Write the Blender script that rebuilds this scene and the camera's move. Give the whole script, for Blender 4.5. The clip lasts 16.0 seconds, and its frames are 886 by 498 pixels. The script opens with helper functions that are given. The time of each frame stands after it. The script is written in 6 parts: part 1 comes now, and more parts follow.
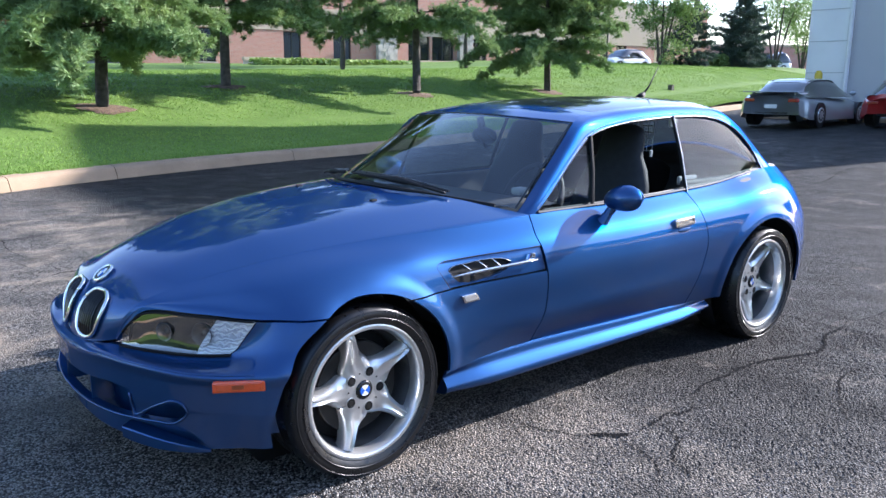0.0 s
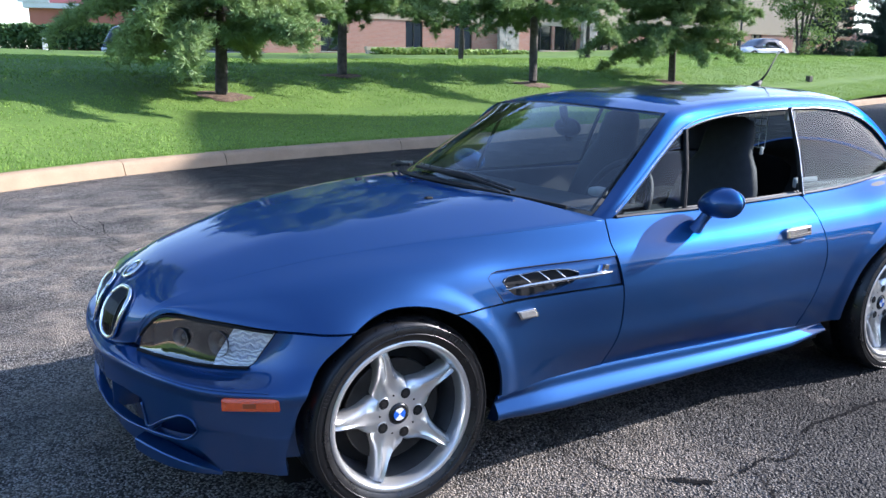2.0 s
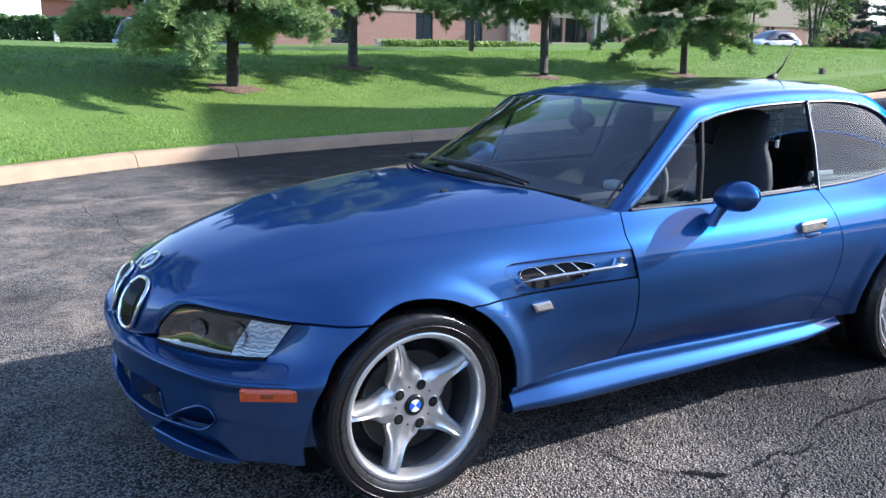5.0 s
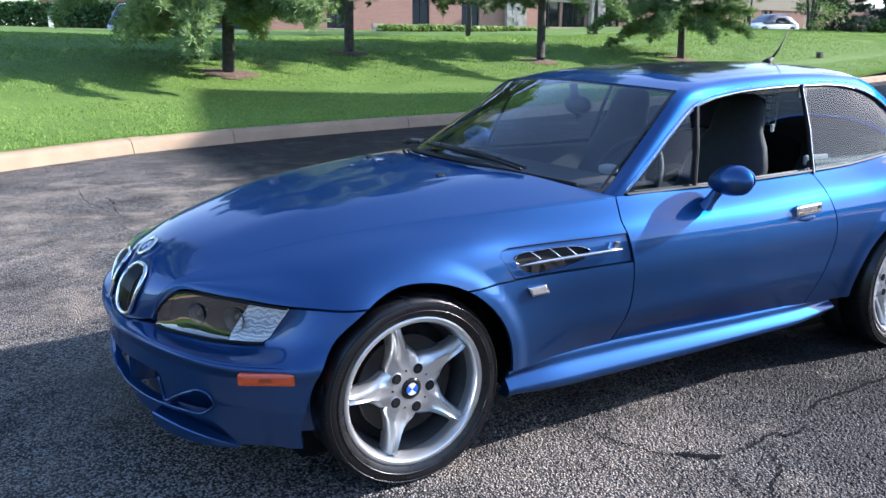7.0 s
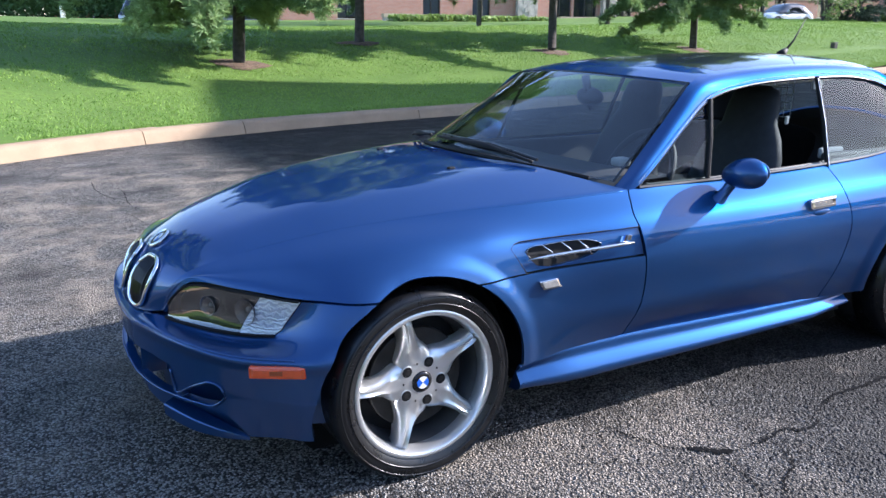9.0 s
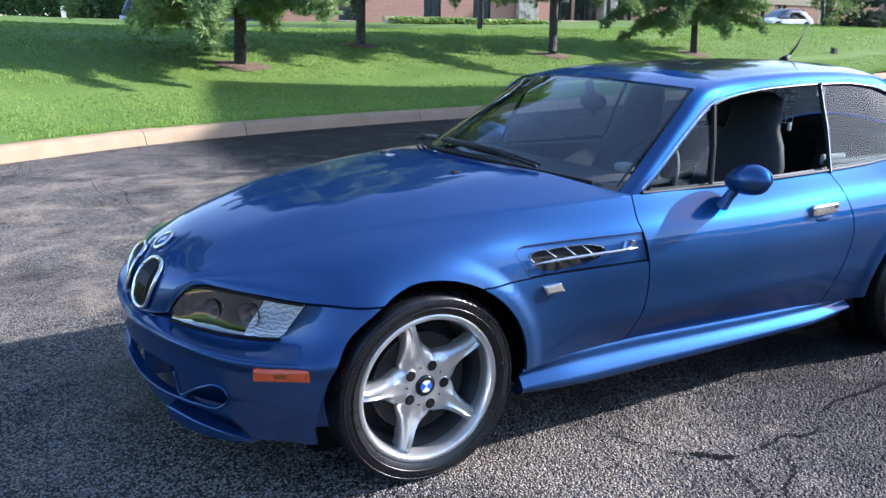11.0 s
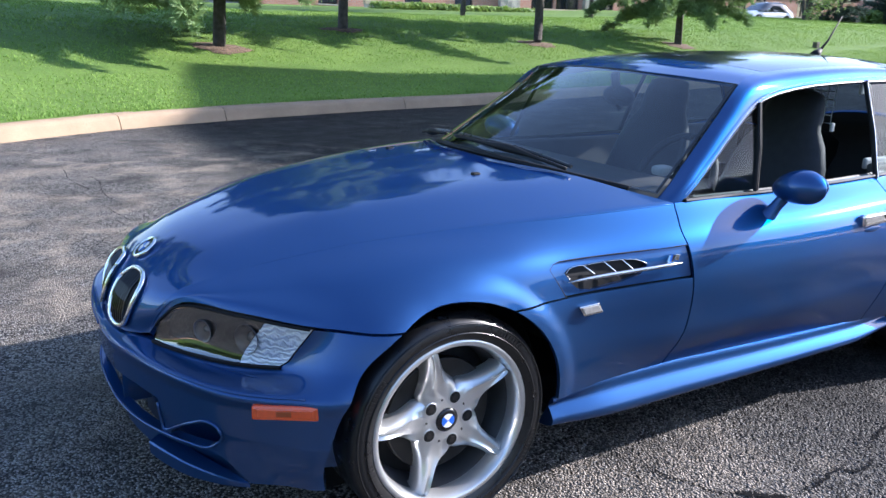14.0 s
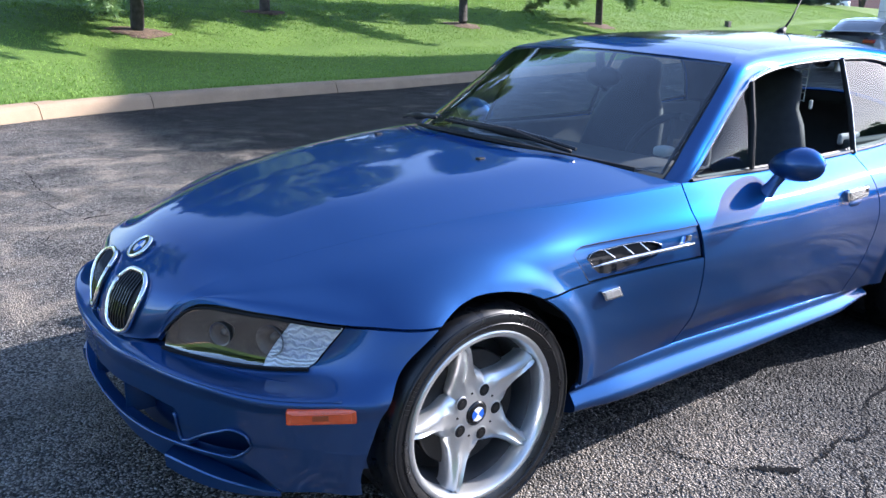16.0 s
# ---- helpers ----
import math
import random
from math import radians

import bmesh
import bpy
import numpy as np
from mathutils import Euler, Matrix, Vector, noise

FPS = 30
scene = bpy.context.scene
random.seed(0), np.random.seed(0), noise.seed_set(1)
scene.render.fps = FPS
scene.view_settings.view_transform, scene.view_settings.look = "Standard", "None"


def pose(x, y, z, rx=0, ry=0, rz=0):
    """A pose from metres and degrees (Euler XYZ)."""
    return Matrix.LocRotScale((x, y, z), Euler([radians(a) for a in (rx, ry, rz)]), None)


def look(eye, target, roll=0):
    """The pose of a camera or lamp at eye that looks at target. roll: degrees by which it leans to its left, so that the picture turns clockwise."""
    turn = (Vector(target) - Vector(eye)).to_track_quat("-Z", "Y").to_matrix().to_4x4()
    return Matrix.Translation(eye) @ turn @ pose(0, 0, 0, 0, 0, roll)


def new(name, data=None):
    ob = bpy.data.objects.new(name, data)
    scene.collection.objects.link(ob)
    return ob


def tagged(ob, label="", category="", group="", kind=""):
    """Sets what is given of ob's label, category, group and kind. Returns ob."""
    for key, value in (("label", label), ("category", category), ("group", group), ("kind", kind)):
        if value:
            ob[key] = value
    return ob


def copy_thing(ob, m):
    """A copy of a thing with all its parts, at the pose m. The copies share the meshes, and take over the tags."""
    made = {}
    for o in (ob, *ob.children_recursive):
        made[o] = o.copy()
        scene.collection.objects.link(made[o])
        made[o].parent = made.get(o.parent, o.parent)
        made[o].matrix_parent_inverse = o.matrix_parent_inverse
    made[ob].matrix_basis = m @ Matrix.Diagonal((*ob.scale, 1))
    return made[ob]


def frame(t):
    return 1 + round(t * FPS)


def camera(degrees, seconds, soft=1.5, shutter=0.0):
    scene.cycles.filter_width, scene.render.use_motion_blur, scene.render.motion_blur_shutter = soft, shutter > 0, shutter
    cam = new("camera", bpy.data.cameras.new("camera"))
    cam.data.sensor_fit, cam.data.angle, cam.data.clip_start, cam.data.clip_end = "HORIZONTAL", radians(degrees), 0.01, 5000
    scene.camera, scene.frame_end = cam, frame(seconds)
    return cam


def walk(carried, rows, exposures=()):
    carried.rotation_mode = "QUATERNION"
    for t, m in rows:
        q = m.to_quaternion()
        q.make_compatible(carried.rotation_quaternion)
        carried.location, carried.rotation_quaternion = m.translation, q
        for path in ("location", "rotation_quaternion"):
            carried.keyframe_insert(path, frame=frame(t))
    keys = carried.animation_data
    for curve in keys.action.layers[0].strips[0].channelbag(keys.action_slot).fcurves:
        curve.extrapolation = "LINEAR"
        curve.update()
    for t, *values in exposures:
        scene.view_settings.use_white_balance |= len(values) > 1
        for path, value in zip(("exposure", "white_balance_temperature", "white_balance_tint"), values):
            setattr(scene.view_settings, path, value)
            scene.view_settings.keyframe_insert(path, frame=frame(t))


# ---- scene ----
cam = camera(58.4, 16.0)
PATH = [
    (0, -1.4131, -2.8848, 1.3236, 78.281, -0.368, -39.868),
    (0.5, -1.2759, -2.7752, 1.3106, 77.705, -0.433, -37.965),
    (1, -1.1665, -2.7055, 1.3138, 77.872, -0.667, -35.946),
    (1.5, -1.0456, -2.7179, 1.3113, 78.185, -0.901, -33.079),
    (2, -1.0312, -2.7286, 1.3030, 77.545, -0.597, -31.162),
    (2.5, -1.0432, -2.7266, 1.3068, 77.065, -0.093, -30.899),
    (3, -1.0474, -2.7244, 1.3077, 77.163, 0.094, -31.029),
    (5.5, -1.0531, -2.7260, 1.3044, 76.833, -0.769, -30.413),
    (6, -1.0521, -2.7308, 1.3061, 76.617, -0.602, -30.692),
    (6.5, -1.0528, -2.7375, 1.3062, 76.473, -0.474, -30.861),
    (7, -1.0555, -2.7380, 1.3042, 75.968, -0.490, -30.694),
    (7.5, -1.0543, -2.7380, 1.3065, 75.854, -0.487, -30.430),
    (8, -1.0553, -2.7365, 1.3079, 75.733, -0.611, -30.088),
    (8.5, -1.0554, -2.7338, 1.3107, 75.405, -0.651, -29.988),
    (9, -1.0536, -2.7278, 1.3096, 75.287, -0.471, -29.954),
    (9.5, -1.0561, -2.7277, 1.3122, 75.350, -0.470, -29.852),
    (12, -1.1102, -2.7062, 1.3165, 75.542, -1.300, -30.263),
    (12.5, -1.1390, -2.6436, 1.3101, 75.270, -0.752, -31.814),
    (13, -1.1333, -2.5808, 1.3014, 74.940, -1.418, -32.024),
    (13.5, -1.0734, -2.4738, 1.3023, 74.846, -1.786, -31.529),
    (14, -1.0281, -2.3864, 1.3076, 74.576, -2.026, -31.408),
    (14.5, -1.0468, -2.3037, 1.2964, 73.871, -1.353, -32.006),
    (15, -1.1251, -2.2190, 1.2975, 73.280, 0.055, -34.380),
    (15.5, -1.1861, -2.1895, 1.2939, 73.279, -0.540, -36.513),
    (16, -1.2035, -2.1799, 1.2967, 73.541, -1.654, -37.303),
]
walk(cam, [(t, pose(x, y, z, rx, ry, rz)) for t, x, y, z, rx, ry, rz in PATH], [(0.0, 1.73, 5750, 17), (1.0, 1.65, 5750, 17), (13.5, 1.66, 5750, 17), (16.0, 1.81, 5750, 17)])

# world, sun and exposure
SUN = Vector((1.0, -0.235, 0.5)).normalized()
world = bpy.data.worlds.new("sky")
scene.world = world
world.use_nodes = True
sky = world.node_tree.nodes.new("ShaderNodeTexSky")
sky.sky_type, sky.sun_disc = "NISHITA", False
sky.sun_elevation, sky.sun_rotation = math.asin(SUN.z), math.atan2(SUN.x, SUN.y)
sky.air_density, sky.dust_density, sky.ozone_density = 1.0, 0.7, 1.2
world.node_tree.links.new(sky.outputs[0], world.node_tree.nodes["Background"].inputs[0])
world.node_tree.nodes["Background"].inputs[1].default_value = 0.135
sun = new("sun", bpy.data.lights.new("sun", "SUN"))
sun.data.energy, sun.data.angle, sun.data.color = 4.1, radians(0.6), (1.0, 0.93, 0.82)
sun.matrix_world = look(SUN * 60, (0, 0, 0))


# ---- materials ----
def material(name, base, rough=0.5, metal=0.0, spread=0.0, scale=8.0, bump=0.0, bump_scale=60.0, fine=0.0, fine_scale=80.0,
             per_object=0.0, coat=0.0, coat_rough=0.03, second=None, spec=0.5, emit=None, rough_spread=0.0):
    """A node material: base colour with coarse and fine variation, roughness, bump and clear coat."""
    m = bpy.data.materials.new(name)
    m.use_nodes = True
    nt = m.node_tree
    bs = nt.nodes["Principled BSDF"]
    col = (*base, 1.0)
    bs.inputs["Base Color"].default_value = col
    bs.inputs["Roughness"].default_value = rough
    bs.inputs["Metallic"].default_value = metal
    bs.inputs["Coat Weight"].default_value = coat
    bs.inputs["Coat Roughness"].default_value = coat_rough
    bs.inputs["Specular IOR Level"].default_value = spec
    coords = nt.nodes.new("ShaderNodeTexCoord")
    last = None

    def mixed(fac, a, b):
        n = nt.nodes.new("ShaderNodeMix")
        n.data_type = "RGBA"
        nt.links.new(fac, n.inputs[0])
        if a is None:
            n.inputs[6].default_value = col
        else:
            nt.links.new(a, n.inputs[6])
        n.inputs[7].default_value = (*b, 1.0)
        return n.outputs[2]

    def tex(s, detail=4.0, low=0.35, high=0.65):
        n = nt.nodes.new("ShaderNodeTexNoise")
        n.inputs["Scale"].default_value = s
        n.inputs["Detail"].default_value = detail
        nt.links.new(coords.outputs["Object"], n.inputs["Vector"])
        r = nt.nodes.new("ShaderNodeMapRange")
        r.inputs[1].default_value, r.inputs[2].default_value = low, high
        nt.links.new(n.outputs["Fac"], r.inputs[0])
        return r.outputs[0]

    if spread or second:
        dark = second if second else tuple(c * (1 - spread) for c in base)
        f = tex(scale)
        last = mixed(f, None, dark)
    if fine:
        f = tex(fine_scale, 2.0)
        last = mixed(f, last, tuple(c * (1 - fine) for c in base))
    if per_object:
        info = nt.nodes.new("ShaderNodeObjectInfo")
        r = nt.nodes.new("ShaderNodeMapRange")
        r.inputs[3].default_value, r.inputs[4].default_value = 1 - per_object, 1 + per_object
        nt.links.new(info.outputs["Random"], r.inputs[0])
        h = nt.nodes.new("ShaderNodeHueSaturation")
        nt.links.new(r.outputs[0], h.inputs["Value"])
        if last is None:
            h.inputs["Color"].default_value = col
        else:
            nt.links.new(last, h.inputs["Color"])
        last = h.outputs[0]
    if last is not None:
        nt.links.new(last, bs.inputs["Base Color"])
    if rough_spread:
        r = nt.nodes.new("ShaderNodeMapRange")
        r.inputs[3].default_value, r.inputs[4].default_value = rough, min(1.0, rough + rough_spread)
        nt.links.new(tex(scale * 2.3), r.inputs[0])
        nt.links.new(r.outputs[0], bs.inputs["Roughness"])
    if bump:
        n = nt.nodes.new("ShaderNodeTexNoise")
        n.inputs["Scale"].default_value, n.inputs["Detail"].default_value = bump_scale, 5.0
        nt.links.new(coords.outputs["Object"], n.inputs["Vector"])
        b = nt.nodes.new("ShaderNodeBump")
        b.inputs["Strength"].default_value, b.inputs["Distance"].default_value = bump, 0.02
        nt.links.new(n.outputs["Fac"], b.inputs["Height"])
        nt.links.new(b.outputs[0], bs.inputs["Normal"])
    if emit:
        bs.inputs["Emission Color"].default_value, bs.inputs["Emission Strength"].default_value = (*emit[0], 1.0), emit[1]
    return m


def leafy(m, share=0.25):
    """Lets light through thin leaves: mixes a translucent share, of the same colour, into the surface."""
    nt = m.node_tree
    bs, out = nt.nodes["Principled BSDF"], nt.nodes["Material Output"]
    tl, mx = nt.nodes.new("ShaderNodeBsdfTranslucent"), nt.nodes.new("ShaderNodeMixShader")
    mx.inputs[0].default_value = share
    src = bs.inputs["Base Color"]
    if src.links:
        nt.links.new(src.links[0].from_socket, tl.inputs[0])
    else:
        tl.inputs[0].default_value = src.default_value
    nt.links.new(bs.outputs[0], mx.inputs[1])
    nt.links.new(tl.outputs[0], mx.inputs[2])
    nt.links.new(mx.outputs[0], out.inputs[0])
    return m


GRASS = material("grass", (0.145, 0.235, 0.045), 0.9, second=(0.09, 0.165, 0.03), scale=0.9, fine=0.35, fine_scale=14, bump=0.6, bump_scale=25, spec=0.2)
BLADE = leafy(material("grass_blade", (0.23, 0.35, 0.07), 0.7, second=(0.17, 0.29, 0.055), scale=0.8, spec=0.3))
CONCRETE = material("kerb_concrete", (0.37, 0.265, 0.17), 0.9, spread=0.3, scale=3, fine=0.2, fine_scale=90, bump=0.35, bump_scale=90, per_object=0.08)
BARK = material("pine_bark", (0.10, 0.085, 0.072), 0.95, spread=0.5, scale=9, bump=0.9, bump_scale=22)
NEEDLE = leafy(material("pine_needles", (0.15, 0.25, 0.09), 0.6, second=(0.28, 0.38, 0.13), scale=0.7, per_object=0.08))
LEAF = leafy(material("leaves", (0.19, 0.28, 0.08), 0.6, second=(0.13, 0.21, 0.06), scale=0.9))
SHRUB = leafy(material("shrub_leaves", (0.32, 0.42, 0.11), 0.6, second=(0.2, 0.3, 0.08), scale=1.5))
SPRUCE = leafy(material("spruce_needles", (0.04, 0.07, 0.055), 0.7, second=(0.06, 0.095, 0.07), scale=1.0))
HEDGE = leafy(material("hedge_leaves", (0.07, 0.14, 0.05), 0.7, second=(0.10, 0.18, 0.06), scale=1.2))
MULCH = material("mulch", (0.17, 0.11, 0.07), 0.95, spread=0.5, scale=12, bump=1.0, bump_scale=40)
TAN = material("tan_render", (0.55, 0.44, 0.33), 0.9, spread=0.12, scale=0.6, fine=0.1, fine_scale=30)
PALE = material("pale_stone", (0.55, 0.5, 0.44), 0.9, spread=0.4, scale=3.0, bump=0.8, bump_scale=9)
WINDOW = material("window_glass", (0.02, 0.025, 0.03), 0.06, coat=1.0, spread=0.3, scale=0.5)
FRAME = material("dark_frame", (0.05, 0.045, 0.04), 0.5, spread=0.2, scale=4)
GREYWALL = material("grey_wall_panel", (0.5, 0.5, 0.5), 0.8, spread=0.12, scale=0.5, fine=0.06, fine_scale=40)
WHITEPAINT = material("white_wall_panel", (0.8, 0.8, 0.8), 0.7, spread=0.1, scale=0.7)
YELLOW = material("yellow_paint", (0.7, 0.5, 0.04), 0.5, spread=0.2, scale=5)


def asphalt():
    """Worn asphalt: pale stone chips in dark binder, large worn patches and thin dark cracks."""
    m = bpy.data.materials.new("asphalt")
    m.use_nodes = True
    nt = m.node_tree
    L, N = nt.links.new, nt.nodes.new
    bs = nt.nodes["Principled BSDF"]
    co = N("ShaderNodeTexCoord").outputs["Object"]

    def nz(scale, detail=3.0, rough=0.6):
        n = N("ShaderNodeTexNoise")
        n.inputs["Scale"].default_value, n.inputs["Detail"].default_value, n.inputs["Roughness"].default_value = scale, detail, rough
        L(co, n.inputs["Vector"])
        return n

    def rng(src, a, b, c=0.0, d=1.0):
        r = N("ShaderNodeMapRange")
        for i, v in enumerate((a, b, c, d)):
            r.inputs[i + 1].default_value = v
        L(src, r.inputs[0])
        return r.outputs[0]

    def mix(fac, a, b):
        n = N("ShaderNodeMix")
        n.data_type = "RGBA"
        if isinstance(fac, float):
            n.inputs[0].default_value = fac
        else:
            L(fac, n.inputs[0])
        for i, v in ((6, a), (7, b)):
            if isinstance(v, tuple):
                n.inputs[i].default_value = (*v, 1)
            else:
                L(v, n.inputs[i])
        return n.outputs[2]

    chips = N("ShaderNodeTexVoronoi")
    chips.inputs["Scale"].default_value = 125
    L(co, chips.inputs["Vector"])
    tone = N("ShaderNodeSeparateColor")
    L(chips.outputs["Color"], tone.inputs[0])
    c = mix(rng(tone.outputs[0], 0.3, 0.85), (0.045, 0.042, 0.040), (0.42, 0.385, 0.345))
    # pale stones here and there
    c = mix(rng(tone.outputs[1], 0.84, 0.88, 0, 0.9), c, (0.5, 0.48, 0.45))
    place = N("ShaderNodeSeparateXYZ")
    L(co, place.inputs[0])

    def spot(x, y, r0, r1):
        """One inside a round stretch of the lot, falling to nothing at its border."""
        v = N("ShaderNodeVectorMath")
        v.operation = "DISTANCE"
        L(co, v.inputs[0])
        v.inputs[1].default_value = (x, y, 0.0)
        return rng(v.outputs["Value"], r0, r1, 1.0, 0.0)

    def both(op, a, b):
        n = N("ShaderNodeMath")
        n.operation = op
        for i, v in enumerate((a, b)):
            if isinstance(v, float):
                n.inputs[i].default_value = v
            else:
                L(v, n.inputs[i])
        return n.outputs[0]

    # traffic-worn binder on both sides of the parking place, plus painted sunlight
    worn_sunlit = both("MAXIMUM", both("MULTIPLY", spot(-0.7, 3.2, 1.3, 4.6), 0.9), both("MULTIPLY", spot(0.42, -1.25, 0.30, 1.0), 2.3))
    worn = both("ADD", both("MULTIPLY", worn_sunlit, 0.10), nz(1.3, 9, 0.72).outputs["Fac"])
    # sealed asphalt towards plus x, its colour also darkened for the dim light there
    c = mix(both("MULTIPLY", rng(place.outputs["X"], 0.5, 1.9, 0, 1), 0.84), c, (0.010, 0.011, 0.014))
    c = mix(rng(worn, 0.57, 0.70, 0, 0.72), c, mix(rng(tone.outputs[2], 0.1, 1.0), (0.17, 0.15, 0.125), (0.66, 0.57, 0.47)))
    c = mix(rng(nz(1.7, 6).outputs["Fac"], 0.48, 0.66, 0, 0.62), c, (0.026, 0.026, 0.027))
    # pale worn seams wander over the lane behind the parking place
    stray = N("ShaderNodeVectorMath")
    stray.operation = "MULTIPLY_ADD"
    L(nz(1.6, 7, 0.7).outputs["Color"], stray.inputs[0])
    stray.inputs[1].default_value = (1.1, 1.1, 0.0)
    L(co, stray.inputs[2])
    seams = N("ShaderNodeTexVoronoi")
    seams.feature = "DISTANCE_TO_EDGE"
    seams.inputs["Scale"].default_value = 0.85
    L(stray.outputs[0], seams.inputs["Vector"])
    pale = both("MULTIPLY", rng(seams.outputs["Distance"], 0.006, 0.10, 1.0, 0.0), both("MULTIPLY", spot(-0.6, 3.4, 2.0, 4.4), rng(nz(2.3, 3).outputs["Fac"], 0.40, 0.56)))
    c = mix(both("MULTIPLY", pale, 0.8), c, (0.56, 0.47, 0.37))
    # bare pale stones in the worn lane
    bare = N("ShaderNodeTexVoronoi")
    bare.inputs["Scale"].default_value, bare.inputs["Randomness"].default_value = 26, 1.0
    L(co, bare.inputs["Vector"])
    c = mix(both("MULTIPLY", rng(bare.outputs["Distance"], 0.10, 0.17, 1.0, 0.0), both("MULTIPLY", spot(-0.6, 3.4, 2.2, 4.6), rng(nz(3.1, 3).outputs["Fac"], 0.45, 0.62))), c, (0.62, 0.57, 0.50))
    # dark binder between the stones
    c = mix(rng(chips.outputs["Distance"], 0.5, 0.72, 0, 0.85), c, (0.006, 0.006, 0.007))
    # cracks: cell borders bent by noise, broken up by a second noise
    bend = N("ShaderNodeVectorMath")
    bend.operation = "MULTIPLY_ADD"
    L(nz(1.1, 6, 0.65).outputs["Color"], bend.inputs[0])
    bend.inputs[1].default_value = (0.9, 0.9, 0.0)
    L(co, bend.inputs[2])
    cell = N("ShaderNodeTexVoronoi")
    cell.feature = "DISTANCE_TO_EDGE"
    cell.inputs["Scale"].default_value = 0.62
    L(bend.outputs[0], cell.inputs["Vector"])
    line = rng(cell.outputs["Distance"], 0.002, 0.006, 1.0, 0.0)
    part_ = both("MULTIPLY", rng(nz(0.6, 2).outputs["Fac"], 0.48, 0.56), rng(place.outputs["X"], 2.5, 4.5))
    k = N("ShaderNodeMath")
    k.operation = "MULTIPLY"
    L(line, k.inputs[0])
    L(part_, k.inputs[1])
    c = mix(k.outputs[0], c, (0.012, 0.012, 0.013))
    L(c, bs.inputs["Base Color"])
    bs.inputs["Specular IOR Level"].default_value = 0.2
    L(rng(nz(3).outputs["Fac"], 0.3, 0.7, 0.55, 0.85), bs.inputs["Roughness"])
    height = N("ShaderNodeMath")
    height.operation = "MULTIPLY_ADD"
    L(k.outputs[0], height.inputs[0])
    height.inputs[1].default_value = -1.5
    L(rng(chips.outputs["Distance"], 0.0, 0.7, 1.0, 0.0), height.inputs[2])
    b = N("ShaderNodeBump")
    b.inputs["Strength"].default_value, b.inputs["Distance"].default_value = 1.0, 0.024
    L(height.outputs[0], b.inputs["Height"])
    L(b.outputs[0], bs.inputs["Normal"])
    return m


ASPHALT = asphalt()


# ---- mesh helpers ----
def mesh_of(bm, name, mat=None, smooth=False):
    me = bpy.data.meshes.new(name)
    bm.to_mesh(me)
    bm.free()
    if mat:
        me.materials.append(mat)
    if smooth:
        me.shade_smooth()
    return me


def part(name, bm, mat, parent, label="", smooth=False):
    """Links a bmesh as one mesh object under a thing or a part."""
    ob = new(name, mesh_of(bm, name, mat, smooth) if isinstance(bm, bmesh.types.BMesh) else bm)
    ob.parent = parent
    return tagged(ob, label)


def thing(name, label, category, group="", kind="", at=(0, 0, 0), turn=0.0):
    ob = new(name)
    ob.matrix_world = pose(*at, 0, 0, turn)
    return tagged(ob, label, category, group, kind)


def solid(name, bm, mat, label="", category="", group="", kind="", smooth=False):
    return tagged(new(name, mesh_of(bm, name, mat, smooth)), label, category, group, kind)


def box(bm, x0, x1, y0, y1, z0, z1, bevel=0.0):
    r = bmesh.ops.create_cube(bm, size=1.0, matrix=Matrix.Translation(((x0 + x1) / 2, (y0 + y1) / 2, (z0 + z1) / 2)) @ Matrix.Diagonal((x1 - x0, y1 - y0, z1 - z0, 1)))
    if bevel:
        es = list({e for v in r["verts"] for e in v.link_edges})
        bmesh.ops.bevel(bm, geom=es, offset=bevel, segments=2, affect="EDGES", profile=0.5)
    return bm


def cube(x0, x1, y0, y1, z0, z1, bevel=0.0):
    return box(bmesh.new(), x0, x1, y0, y1, z0, z1, bevel)


def tube(points, radii, sides=8, bm=None, cap=True):
    """A tube along points, with a radius at each."""
    bm = bm or bmesh.new()
    pts = [Vector(p) for p in points]
    rings = []
    for i, p in enumerate(pts):
        d = (pts[min(i + 1, len(pts) - 1)] - pts[max(i - 1, 0)]).normalized()
        q = d.to_track_quat("Z", "Y")
        r = radii[i] if hasattr(radii, "__len__") else radii
        rings.append([bm.verts.new(p + q @ Vector((r * math.cos(a), r * math.sin(a), 0))) for a in (2 * math.pi * k / sides for k in range(sides))])
    for a, b in zip(rings[:-1], rings[1:]):
        for k in range(sides):
            bm.faces.new((a[k], a[(k + 1) % sides], b[(k + 1) % sides], b[k]))
    if cap:
        bm.faces.new(rings[0][::-1])
        bm.faces.new(rings[-1])
    return bm


def spline(points, n):
    """n points on a smooth curve through the given ones, evenly along the chord length (Catmull-Rom, centripetal in effect)."""
    p = np.array(points, float)
    k = np.concatenate([[0], np.cumsum(np.linalg.norm(np.diff(p, axis=0), axis=1))])
    return interp(k, p, np.linspace(0, k[-1], n))


